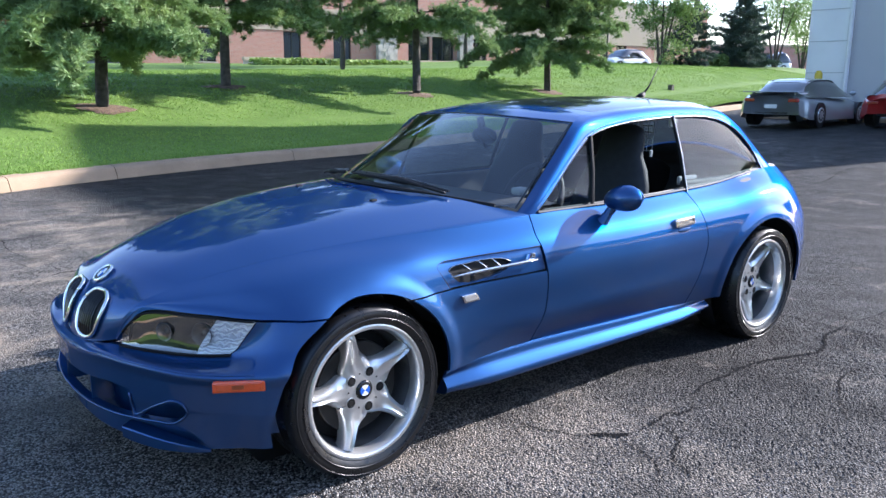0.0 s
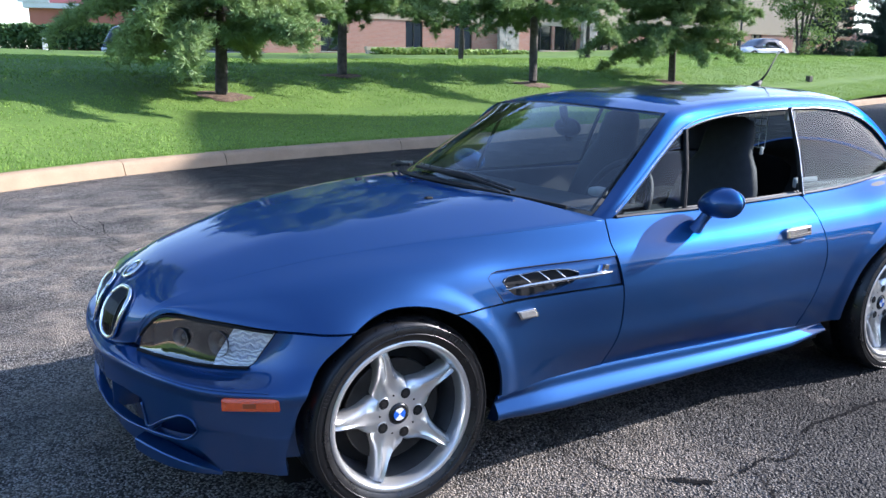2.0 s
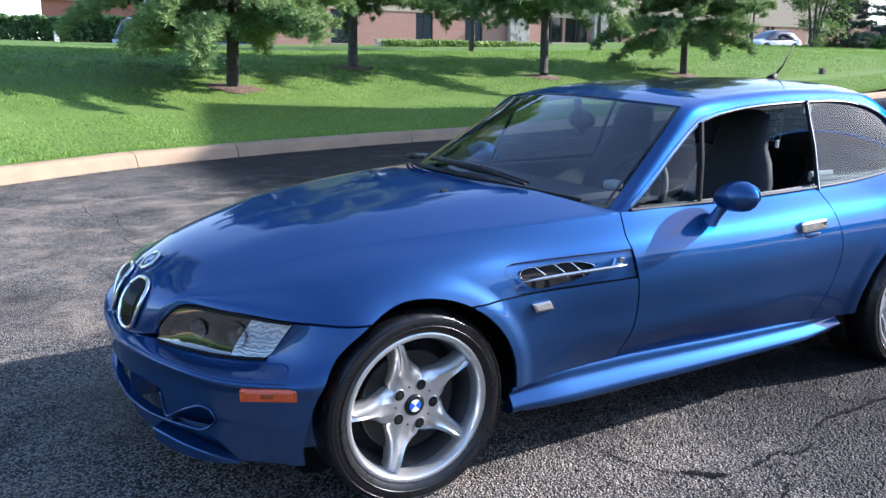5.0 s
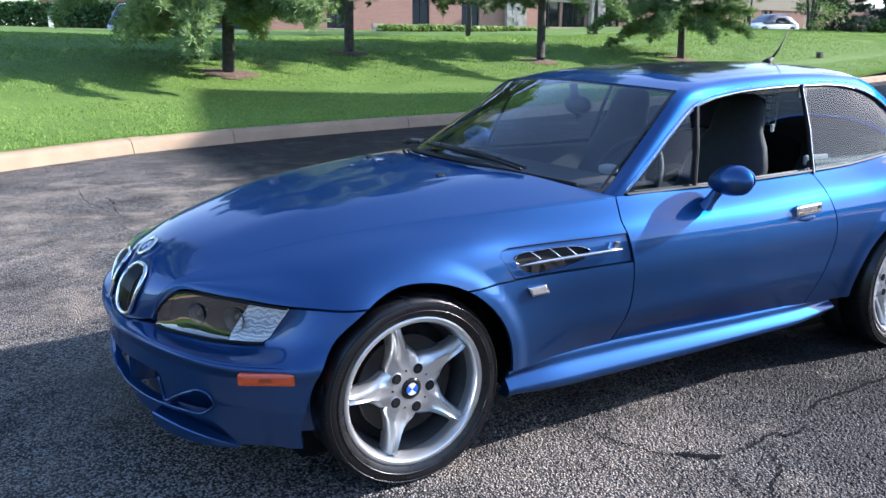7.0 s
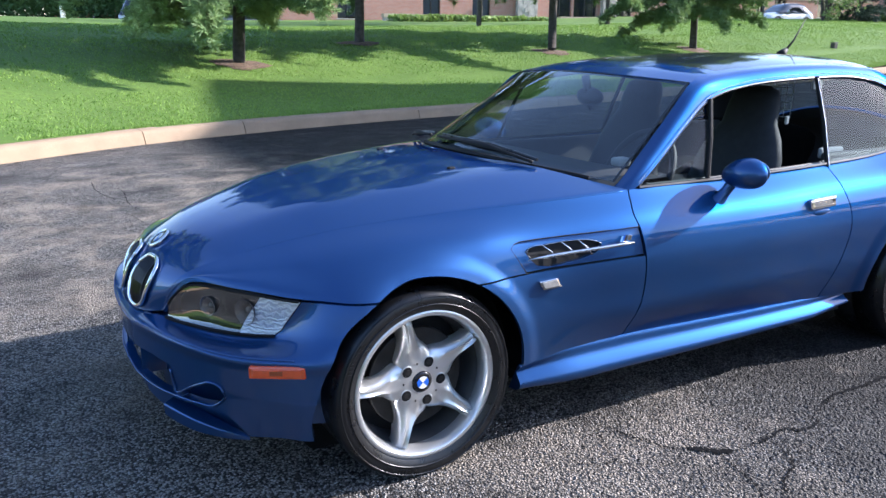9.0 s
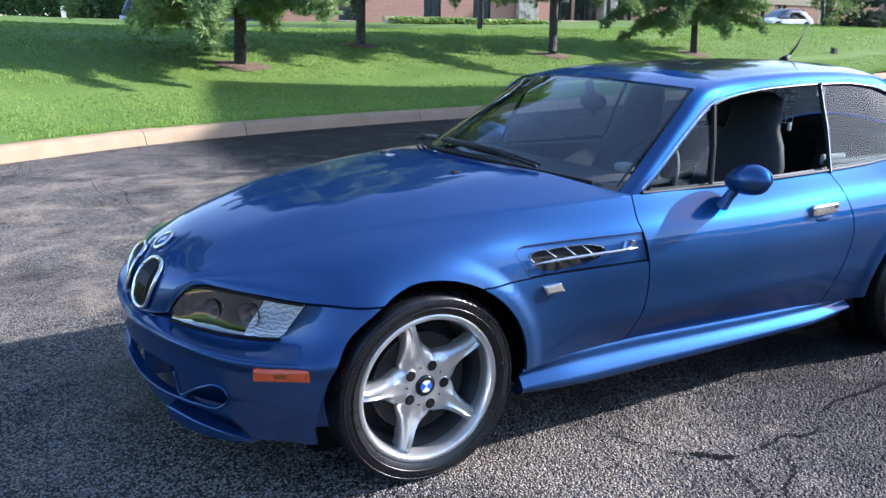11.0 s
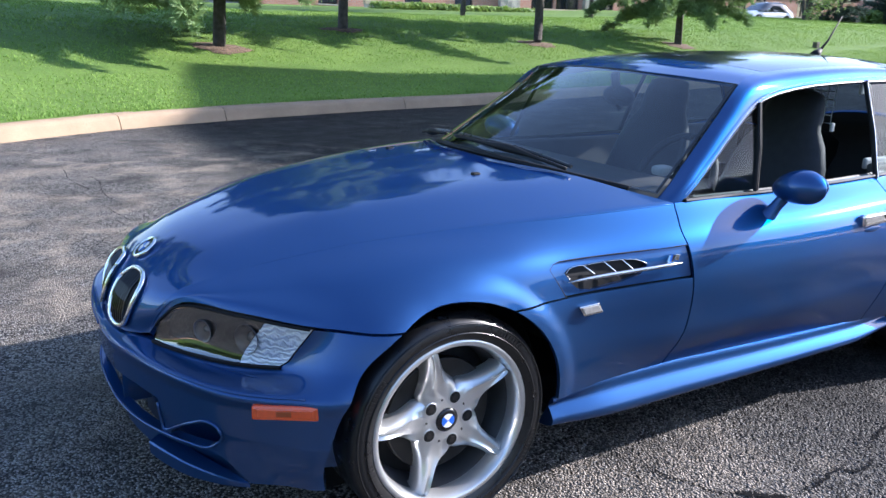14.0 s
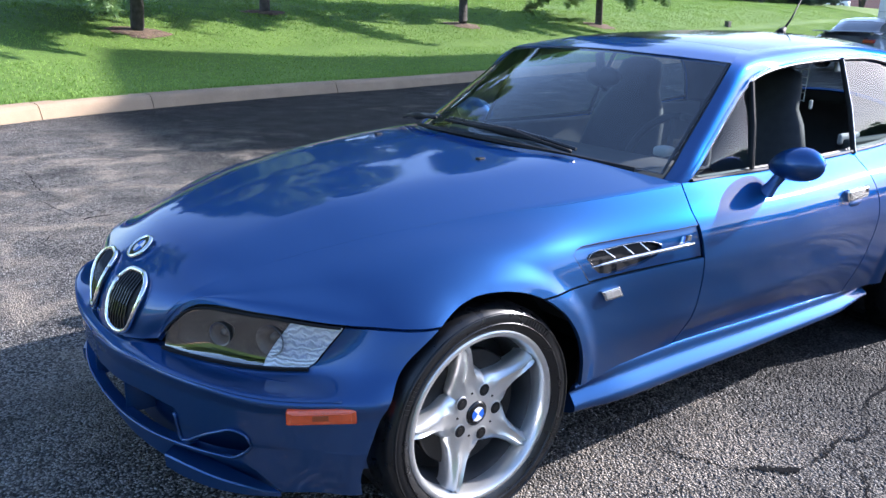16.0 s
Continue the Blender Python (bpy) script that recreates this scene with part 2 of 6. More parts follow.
def interp(k, p, q):
    """Cubic Hermite through values p at knots k, at the places q, with monotone-safe tangents."""
    k, p, q = np.asarray(k, float), np.asarray(p, float), np.asarray(q, float)
    one = p.ndim == 1
    if one:
        p = p[:, None]
    d = np.diff(p, axis=0) / np.diff(k)[:, None]
    m = np.vstack([d[:1], (d[:-1] * np.diff(k)[1:, None] + d[1:] * np.diff(k)[:-1, None]) / (k[2:] - k[:-2])[:, None], d[-1:]]) if len(k) > 2 else np.vstack([d, d])
    i = np.clip(np.searchsorted(k, q, side="right") - 1, 0, len(k) - 2)
    h = (k[i + 1] - k[i])[:, None]
    u = ((q - k[i])[:, None]) / h
    r = (2 * u**3 - 3 * u**2 + 1) * p[i] + (u**3 - 2 * u**2 + u) * h * m[i] + (-2 * u**3 + 3 * u**2) * p[i + 1] + (u**3 - u**2) * h * m[i + 1]
    return r[:, 0] if one else r


def grid_mesh(bm, pts):
    """Quads over a grid of places (rows of columns)."""
    vs = [[bm.verts.new(p) for p in row] for row in pts]
    for a, b in zip(vs[:-1], vs[1:]):
        for i in range(len(a) - 1):
            bm.faces.new((a[i], a[i + 1], b[i + 1], b[i]))
    return vs


# ---- ground, kerb and grass bank ----
KERB = [(-14, -6), (-8, 0.9), (-4, 4.5), (-0.86, 6.95), (0.5, 7.82), (2.1, 8.5), (4.1, 9.15), (6.6, 9.75), (9, 10.15), (12, 10.6), (18, 11.7), (25, 13.2), (40, 16.5), (80, 25)]
kerb_line = spline(KERB, 320)
BANK = np.array([(0, 0.185), (2.5, 0.5), (4, 0.85), (6, 1.2), (10, 1.55), (15, 1.8), (25, 2.1), (60, 2.9), (400, 3.2)])


def lot(x):
    """The car park rises gently away from the coupe."""
    return 0.022 * np.clip(x - 7, 0, 30)


def ground_z(x, y):
    """The asphalt falls slightly from the driving lane to the kerb."""
    return float(lot(x) + np.interp(y, (-6.0, -2.5, -0.9, 1.0, 4.0), (0.05, 0.045, 0.03, 0.016, 0.0)))


def rise(x):
    return lot(x) + 0.02 * np.clip(x - 22, 0, 40)


def kerb_distance(x, y):
    d = np.hypot(kerb_line[:, 0] - x, kerb_line[:, 1] - y)
    return float(d.min())


def bank(x, y):
    """Height of the grass bank."""
    return float(np.interp(kerb_distance(x, y) - 0.16, BANK[:, 0], BANK[:, 1]) + rise(x)) + 0.03 * noise.noise((x * 0.5, y * 0.5, 0))


# one sheet; beside the coupe its stones stand out of the binder in real relief
gx_ = [-900, -50, -8] + list(np.arange(-0.35, 2.95, 0.0075)) + [3.3, 7, 37, 120, 900]
gy_ = [-900, -60, -6, -2.5] + list(np.arange(-1.95, -0.55, 0.0075)) + [1, 4, 60, 900]
relief = np.random.default_rng(12).random((len(gx_), len(gy_)))
relief = relief * 0.75 + 0.25 * np.roll(relief, 1, 0)
sheet_v, sheet_f = [], []
for i, x in enumerate(gx_):
    for j, y in enumerate(gy_):
        fine_ = 4 <= i < len(gx_) - 6 and 5 <= j < len(gy_) - 5
        sheet_v.append((float(x), float(y), ground_z(x, y) - (0.0062 * float(relief[i, j]) ** 1.4 if fine_ else 0.0)))
for i in range(len(gx_) - 1):
    for j in range(len(gy_) - 1):
        b = i * len(gy_) + j
        sheet_f.append((b, b + len(gy_), b + len(gy_) + 1, b + 1))
ground_mesh = bpy.data.meshes.new("ground")
ground_mesh.from_pydata(sheet_v, [], sheet_f)
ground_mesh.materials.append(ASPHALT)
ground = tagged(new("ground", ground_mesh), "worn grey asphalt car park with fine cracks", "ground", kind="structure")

tang = np.gradient(kerb_line, axis=0)
tang /= np.linalg.norm(tang, axis=1)[:, None]
norm = np.stack([-tang[:, 1], tang[:, 0]], 1)
offs = [0.14, 0.5, 1, 1.6, 2.3, 3.2, 4.2, 5.4, 7, 9, 11.5, 15, 20, 27, 40, 65, 120, 250]
bm = bmesh.new()
sheet = []
for i in range(0, 320, 2):
    row = []
    for o in offs:
        x, y = kerb_line[i] + norm[i] * o
        z = float(np.interp(o - 0.14, BANK[:, 0], BANK[:, 1]) + rise(x)) + 0.03 * noise.noise((x * 0.5, y * 0.5, 0))
        row.append((x, y, z))
    sheet.append(row)
grid_mesh(bm, sheet)
solid("grass_bank", bm, GRASS, "sunlit mown green lawn rising from the kerb", "lawn", kind="structure", smooth=True)

# kerb stones between joints
kerb = thing("kerb", "pale concrete kerb with narrow joints between lengths", "kerb", kind="structure")
arc = np.concatenate([[0], np.cumsum(np.linalg.norm(np.diff(kerb_line, axis=0), axis=1))])
near = lambda x: float(arc[np.abs(kerb_line[:, 0] - x).argmin()])
a1, a2, a3 = near(0.66), near(2.05), near(5.58)
joints = sorted([a1 - 3.6 * k for k in range(1, 5)] + [a1, a2, a3] + [a3 + 3.6 * k for k in range(1, 16)])


def at_arc(v):
    return np.array([np.interp(v, arc, kerb_line[:, 0]), np.interp(v, arc, kerb_line[:, 1])])


KERB_PROFILE = [(-0.015, -0.03), (-0.012, 0.01), (0.0, 0.05), (0.022, 0.125), (0.038, 0.156), (0.062, 0.172), (0.10, 0.181), (0.175, 0.190), (0.19, 0.178), (0.19, -0.03)]
for s0, s1 in zip(joints[:-1], joints[1:]):
    bm = bmesh.new()
    rings = []
    steps = 7
    for k in range(steps):
        v = s0 + 0.006 + (s1 - s0 - 0.012) * k / (steps - 1)
        p = at_arc(v)
        t_ = at_arc(v + 0.05) - at_arc(v - 0.05)
        t_ /= np.linalg.norm(t_)
        n_ = np.array((-t_[1], t_[0]))
        rings.append([bm.verts.new((*(p + n_ * o), z + float(lot(p[0])))) for o, z in KERB_PROFILE])
    for a, b in zip(rings[:-1], rings[1:]):
        for i in range(len(a) - 1):
            bm.faces.new((a[i], b[i], b[i + 1], a[i + 1]))
    bm.faces.new(rings[0])
    bm.faces.new(rings[-1][::-1])
    part("kerb_stone", bm, CONCRETE, kerb)


# grass blades on the near part of the bank
rng = np.random.default_rng(4)
verts, faces = [], []
for k in range(250000):
    o = 0.17 + 13.0 * rng.random() ** 1.6
    i = int(rng.integers(60, 235))
    x, y = kerb_line[i] + norm[i] * o + tang[i] * rng.uniform(-0.3, 0.3)
    z = float(np.interp(o - 0.14, BANK[:, 0], BANK[:, 1]) + rise(x)) + 0.03 * noise.noise((x * 0.5, y * 0.5, 0)) - 0.005
    h, w = rng.uniform(0.02, 0.046) * (1.25 if o < 0.4 else 1.0), rng.uniform(0.005, 0.010) * (1 + o * 0.12)
    a = rng.uniform(0, 6.283)
    dx, dy = math.cos(a) * w, math.sin(a) * w
    lx, ly = rng.uniform(-0.03, 0.03, 2)
    b = len(verts)
    verts += [(x - dx, y - dy, z), (x + dx, y + dy, z), (x + lx, y + ly, z + h)]
    faces.append((b, b + 1, b + 2))
me = bpy.data.meshes.new("grass")
me.from_pydata(verts, [], faces)
me.materials.append(BLADE)
tagged(new("grass", me), "short bright green grass blades on the bank", "grass", kind="stuff")


# ---- trees ----
def needle_sprays(seed, kinds=14, needles=22):
    """A few sprays of needles that fan out along +x: arrays of triangles."""
    rg = np.random.default_rng(seed)
    out = []
    for k in range(kinds):
        d = np.stack([rg.uniform(0.0, 1.0, needles), rg.normal(0, 0.55, needles), rg.normal(-0.05, 0.5, needles)], 1)
        d /= np.linalg.norm(d, axis=1)[:, None]
        d *= rg.uniform(0.10, 0.20, needles)[:, None]
        s = np.cross(d, rg.normal(0, 1, (needles, 3)))
        s *= (rg.uniform(0.010, 0.017, needles) / np.linalg.norm(s, axis=1))[:, None]
        foot = np.stack([rg.uniform(-0.06, 0.03, needles), np.zeros(needles), np.zeros(needles)], 1)
        out.append(np.stack([foot - s, foot + s, foot + d], 1))
    return np.array(out)


SPRAYS = needle_sprays(3)


def pine(name, seed, height, low, spread, label, mat=NEEDLE, trunk=0.14, density=1.0, droop=0.25):
    """A pine: tapered trunk, whorls of limbs, side twigs in flat plumes and sprays of needles on them."""
    rg = random.Random(seed)
    t = thing(name, label, "tree", "trees on the bank")
    bends = [(0.05 * math.sin(i * 1.3 + seed), 0.05 * math.cos(i * 0.9 + seed), height * i / 8) for i in range(9)]
    radii = [trunk * (1 - 0.93 * i / 8) + 0.008 for i in range(9)]
    bends[0] = (0, 0, -0.7)
    bends.insert(1, (0.0, 0.0, 0.12))
    radii[0:1] = [trunk * 1.5, trunk * 1.06]
    part("trunk", tube(bends, radii, 10), BARK, t, smooth=True)
    limbs = bmesh.new()
    places, aims = [], []
    z = low
    while z < height * 0.97:
        reach = spread * (1 - (z - low) / (height - low)) ** 0.65 * rg.uniform(0.8, 1.15) + 0.15
        seen_ = z < 5.0 and height > 9.0
        n = rg.randint(6, 8) if seen_ else rg.randint(3, 5)
        a0 = rg.uniform(0, 6.28)
        for k in range(n):
            a = a0 + 6.283 * k / n + rg.uniform(-0.45, 0.45)
            r = reach * rg.uniform(0.5, 1.1)
            up, sag = rg.uniform(0.05, 0.5), rg.uniform(0.3, 1.0) * droop
            if z < low + 0.7:
                up, sag = up * 0.3, sag * 1.5
            curve = lambda u: Vector((math.cos(a + 0.15 * u) * r * u, math.sin(a + 0.15 * u) * r * u, z + r * (up * u - sag * u * u * u)))
            tube([curve(u) for u in (0, 0.3, 0.55, 0.8, 1.0)], [0.012 + 0.016 * r / spread, 0.014, 0.011, 0.007, 0.003], 5, limbs)
            steps = max(4, int(r / 0.085 * density * (1.0 if height < 9.0 else 0.88 if seen_ else 0.22)))
            first = rg.uniform(0.12, 0.38)
            for q in range(steps):
                u = first + (1.0 - first) * (q + rg.random()) / steps
                c, ahead = curve(u), (curve(min(1.05, u + 0.05)) - curve(u - 0.05)).normalized()
                side_ = Vector((-ahead.y, ahead.x, 0)).normalized() * rg.choice((-1, 1))
                way = (ahead * rg.uniform(0.5, 1.0) + side_ * rg.uniform(0.4, 1.0) + Vector((0, 0, rg.uniform(-0.25, 0.3)))).normalized()
                length = rg.uniform(0.5, 1.1) * (0.18 + 0.30 * min(r, 2.0) * (1.15 - u))
                for m in range(max(2, int(length / 0.085))):
                    v_ = (m + rg.random()) * 0.085
                    places.append(c + way * v_ + Vector((rg.gauss(0, 0.03), rg.gauss(0, 0.03), rg.gauss(-0.2 * v_ * v_, 0.075))))
                    aims.append((math.atan2(way.y, way.x) + rg.gauss(0, 0.4), rg.gauss(0.2, 0.5)))
        z += rg.uniform(0.20, 0.40) * (0.7 + 0.3 * height / 8)
    tagged(part("branchwork", limbs, BARK, t), kind="stuff")
    P, A = np.array(places), np.array(aims)
    ca, sa, ce_, se = np.cos(A[:, 0]), np.sin(A[:, 0]), np.cos(A[:, 1]), np.sin(A[:, 1])
    rot = np.stack([np.stack([ca * ce_, -sa, -ca * se], 1), np.stack([sa * ce_, ca, -sa * se], 1), np.stack([se, 0 * se, ce_], 1)], 1)
    pick = np.random.default_rng(seed).integers(0, len(SPRAYS), len(P))
    size_ = np.interp(P[:, 2], (4.3, 5.3), (1.0, 3.4))[:, None, None, None]
    v = np.einsum("nij,nkmj->nkmi", rot, SPRAYS[pick]) * size_ + P[:, None, None, :]
    v = v.reshape(-1, 3)
    me_ = bpy.data.meshes.new("crown")
    me_.from_pydata(v.tolist(), [], np.arange(len(v)).reshape(-1, 3).tolist())
    me_.materials.append(mat)
    tagged(part("crown", me_, mat, t), kind="stuff")
    return t


def mulch_ring(x, y, r):
    bm = bmesh.new()
    c = bm.verts.new((x, y, bank(x, y) + 0.07))
    ring = []
    for k in range(22):
        a = 6.283 * k / 22
        rr = r * (1 + 0.55 * noise.noise((math.cos(a) * 2 + x, math.sin(a) * 2, 3)))
        ring.append(bm.verts.new((x + math.cos(a) * rr, y + math.sin(a) * rr * 0.8, bank(x + math.cos(a) * rr, y + math.sin(a) * rr * 0.8) + 0.015)))
    for k in range(22):
        bm.faces.new((c, ring[k], ring[(k + 1) % 22]))
    solid("mulch_ring", bm, MULCH, "ring of brown bark mulch round a pine trunk", "mulch", "mulch rings")


PINES = [((3.49, 13.2), 10.5, 1.15, 2.8, 3, 0.115, 2.3), ((7.52, 16.4), 11.5, 1.75, 3.2, 5, 0.12, 1.5), ((12.8, 15.3), 11.0, 1.9, 3.0, 8, 0.115, 1.25), ((19.1, 16.1), 11.5, 1.15, 2.9, 11, 0.11, 1.9), ((-4.2, 12.4), 9.5, 0.7, 2.6, 14, 0.12, 1.6)]
for (x, y), h, low, spread_, seed, tr_, dn in PINES:
    p = pine("pine_tree", seed, h, low, spread_, "tall green pine with a bare lower trunk on the lawn", trunk=tr_, density=dn)
    p.matrix_world = pose(x, y, bank(x, y), 0, 0, seed * 37)
    mulch_ring(x, y, 0.55)

# farther trees in front of the brick building
for (x, y), h, low, spread_, seed in [((15.8, 23.8), 8.0, 2.0, 1.9, 21), ((24.2, 26.1), 9.0, 2.2, 2.0, 24)]:
    p = pine("pine_tree", seed, h, low, spread_, "slim pine close to the brick building", trunk=0.10, density=0.7)
    p.matrix_world = pose(x, y, bank(x, y), 0, 0, 10)


def broadleaf(seed, height, spread_, label, mat=LEAF, leaves=9000, stems=4):
    """A leafy tree with several stems and an uneven crown of single leaves."""
    rg = random.Random(seed)
    t = thing("broadleaf_tree", label, "tree", "trees by the far buildings")
    v, f = [], []
    clumps = []
    for k in range(stems):
        a = 6.28 * k / stems + rg.uniform(-0.4, 0.4)
        pts = [(0.1 * math.cos(a), 0.1 * math.sin(a), -0.1), (spread_ * 0.15 * math.cos(a), spread_ * 0.15 * math.sin(a), height * 0.3), (spread_ * 0.4 * math.cos(a), spread_ * 0.4 * math.sin(a), height * 0.8)]
        part("stem", tube(pts, [0.09, 0.07, 0.02], 6), BARK, t)
        for q in range(12):
            u = rg.uniform(0.25, 1.0)
            c = Vector(pts[0]).lerp(Vector(pts[2]), u) + Vector((rg.gauss(0, spread_ * 0.36), rg.gauss(0, spread_ * 0.36), rg.gauss(height * 0.06, height * 0.1)))
            clumps.append((c, rg.uniform(0.35, 0.75) * spread_ * 0.35))
    for k in range(leaves):
        c, r = rg.choice(clumps)
        p = c + Vector((rg.gauss(0, r * 0.6), rg.gauss(0, r * 0.6), rg.gauss(0, r * 0.5)))
        d = Vector((rg.uniform(-1, 1), rg.uniform(-1, 1), rg.uniform(-1, 1))).normalized() * rg.uniform(0.06, 0.11)
        e = d.cross(Vector((rg.uniform(-1, 1), rg.uniform(-1, 1), 1))).normalized() * d.length * 0.55
        b = len(v)
        v += [p - d, p + e, p + d, p - e]
        f.append((b, b + 1, b + 2, b + 3))
    me_ = bpy.data.meshes.new("crown")
    me_.from_pydata([tuple(p) for p in v], [], f)
    me_.materials.append(mat)
    part("crown", me_, mat, t)
    return t


for (x, y), h, sp, seed in [((41.5, 27.3), 6.5, 2.6, 31), ((59.2, 29.3), 8.5, 4.2, 33), ((66.0, 30.5), 7.5, 3.5, 36)]:
    b = broadleaf(seed, h, sp, "light green leafy tree with several stems on the far lawn")
    b.matrix_world = pose(x, y, bank(x, y), 0, 0, seed)
for (x, y), h, sp, seed in [((45.1, 27.6), 4.6, 1.9, 41), ((51.5, 27.7), 5.0, 2.6, 43), ((55.0, 29.5), 4.4, 2.4, 47), ((-7.5, 40.0), 6.0, 1.6, 45)]:
    p = pine("spruce_tree", seed, h, 0.15, sp, "dark blue-green spruce in front of the far buildings", mat=SPRUCE, trunk=0.1, density=1.3, droop=0.1)
    p.matrix_world = pose(x, y, bank(x, y), 0, 0, 0)


def hedge_run(name, a, b, z, height, depth, seed, label, mat=HEDGE, count=9000, leaf=1.0):
    """A clipped hedge: a dark core covered with single leaves, uneven on top."""
    rg = random.Random(seed)
    a, b = Vector((*a, z)), Vector((*b, z))
    d = (b - a)
    n_ = Vector((-d.y, d.x, 0)).normalized()
    v, f = [], []
    for k in range(count):
        u, w_ = rg.random(), rg.uniform(-1, 1)
        top_ = height * (0.86 + 0.16 * noise.noise((u * d.length * 0.5, seed, 0)) + 0.08 * noise.noise((u * d.length * 1.9, seed, 4)))
        h = top_ * rg.random() ** 0.6
        p = a + d * u + n_ * depth * 0.5 * w_ * (1 - 0.3 * (h / height) ** 3) + Vector((0, 0, h))
        e1 = Vector((rg.uniform(-1, 1), rg.uniform(-1, 1), rg.uniform(-1, 1))).normalized() * rg.uniform(0.08, 0.16) * leaf
        e2 = e1.cross(Vector((rg.uniform(-1, 1), rg.uniform(-1, 1), 1))).normalized() * e1.length * 0.6
        i = len(v)
        v += [p - e1, p + e2, p + e1, p - e2]
        f.append((i, i + 1, i + 2, i + 3))
    me_ = bpy.data.meshes.new(name)
    me_.from_pydata([tuple(p) for p in v], [], f)
    me_.materials.append(mat)
    return tagged(new(name, me_), label, "hedge")


hedge_run("hedge", (-4.5, 51.5), (12.5, 43.3), 2.1, 1.95, 1.3, 51, "dense green hedge in front of the red brick building", HEDGE, 20000)
hedge_run("shrub_bed", (17.0, 33.5), (26.0, 33.0), 2.15, 0.45, 1.6, 53, "low light green shrubs along the building's planter", SHRUB, 6000, 0.9)
hedge_run("shrub", (48.5, 28.0), (50.0, 28.2), 2.6, 1.0, 1.0, 55, "small round green shrub on the far lawn", LEAF, 900)

# a second lawn beyond the nose, with trees, and tree belts that close the place behind the camera; all unseen, added
# for reflections
bm = bmesh.new()
edge_ = [(-6.5, -30.0), (-7.5, -16.0), (-10.0, -8.0), (-14.0, -1.0), (-19.0, 6.0), (-26.0, 13.0)]
grid_mesh(bm, [[(x - o * 0.85, y - o * 0.5, float(lot(x)) + h) for o, h in ((0.0, 0.0), (0.05, 0.14), (3.0, 0.5), (8.0, 1.3), (30.0, 1.8), (90.0, 2.0))] for x, y in edge_])
bmesh.ops.recalc_face_normals(bm, faces=bm.faces[:])
solid("lawn", bm, GRASS, "unseen green lawn added across the car park for reflections", "lawn", kind="structure", smooth=True)
for k, (a, b) in enumerate((((62, -10), (34, -42)), ((34, -42), (-4, -40)), ((-12, -34), (-17, -14)), ((-17, -14), (-32, 6)))):
    hedge_run("tree_belt", a, b, 0.5, 8.0 if k < 2 else 6.5, 3.5, 71 + k, "unseen dense green belt of trees added for reflections", HEDGE, 24000, 2.0)

# ---- buildings ----
ROOFRED = material("maroon_metal_roof", (0.2, 0.07, 0.06), 0.5, spread=0.15, scale=2)
WHITETRIM = material("white_trim", (0.72, 0.72, 0.7), 0.6, spread=0.06, scale=3)


def brick_material():
    """Coursed red brick with pale joints, in metres."""
    m = material("coursed_red_brick", (0.38, 0.15, 0.1), 0.9)
    nt = m.node_tree
    co = nt.nodes.new("ShaderNodeTexCoord")
    mp = nt.nodes.new("ShaderNodeMapping")
    mp.inputs["Rotation"].default_value = (radians(90), 0, 0)
    br = nt.nodes.new("ShaderNodeTexBrick")
    br.inputs["Color1"].default_value, br.inputs["Color2"].default_value, br.inputs["Mortar"].default_value = (0.50, 0.23, 0.17, 1), (0.42, 0.18, 0.13, 1), (0.42, 0.36, 0.31, 1)
    br.inputs["Scale"].default_value, br.inputs["Brick Width"].default_value, br.inputs["Row Height"].default_value, br.inputs["Mortar Size"].default_value = 1.0, 0.21, 0.075, 0.008
    nt.links.new(co.outputs["Object"], mp.inputs["Vector"])
    nt.links.new(mp.outputs[0], br.inputs["Vector"])
    nt.links.new(br.outputs["Color"], nt.nodes["Principled BSDF"].inputs["Base Color"])
    return m


BRICKWORK = brick_material()
SALMON = material("salmon_brick", (0.50, 0.185, 0.13), 0.9, spread=0.18, scale=0.8, fine=0.15, fine_scale=14)
# long brick and tan building; local x runs along the front, y into the building
office = thing("office_building", "low brick and tan office building with dark windows", "building", at=(16.5, 42.3, 2.0), turn=math.degrees(math.atan2(-4.9, 46.0)))


def wall_run(s0, s1, z0, z1, mat, y0=0.0, y1=0.3, name="wall"):
    return part(name, cube(s0, s1, y0, y1, z0, z1), mat, office)


OPENINGS = [(1.2, 2.4, 0.55, 2.45), (6.6, 7.75, 0.55, 2.45), (9.95, 11.2, 0.55, 2.3), (15.5, 17.2, 0.75, 2.75), (17.4, 19.2, 0.75, 2.75), (20.85, 22.05, 0.55, 2.75), (25.2, 26.8, 0.75, 2.48), (29.4, 31.0, 0.75, 2.48), (33.3, 34.0, 1.3, 2.9), (35.05, 36.2, 1.3, 2.9), (39.5, 40.7, 1.3, 2.9)]
edge_s = -3.0
for s0, s1, z0, z1 in OPENINGS:
    wall_run(edge_s, s0, -0.5, 2.5, BRICKWORK)
    if z0 > -0.4:
        wall_run(s0, s1, -0.5, z0, BRICKWORK)
    if z1 < 2.5:
        wall_run(s0, s1, z1, 2.5, BRICKWORK)
    edge_s = s1
wall_run(edge_s, 46.0, -0.5, 2.5, BRICKWORK)
wall_run(-3.0, 46.0, 2.503, 3.9, TAN, -0.04, 0.3)
wall_run(-3.0, 24.0, 3.903, 5.2, BRICKWORK, 0.0, 0.3)
wall_run(24.0, 45.4, 3.903, 5.75, TAN, -0.02, 0.3)
wall_run(45.403, 46.0, 2.503, 5.75, BRICKWORK, -0.06, 12.0, "end_wall")
part("roof", cube(-3.0, 45.4, 0.3, 12.0, 5.0, 5.15), FRAME, office)
part("back_wall", cube(-3.0, 46.0, 12.0, 12.3, -0.5, 5.15), BRICKWORK, office)
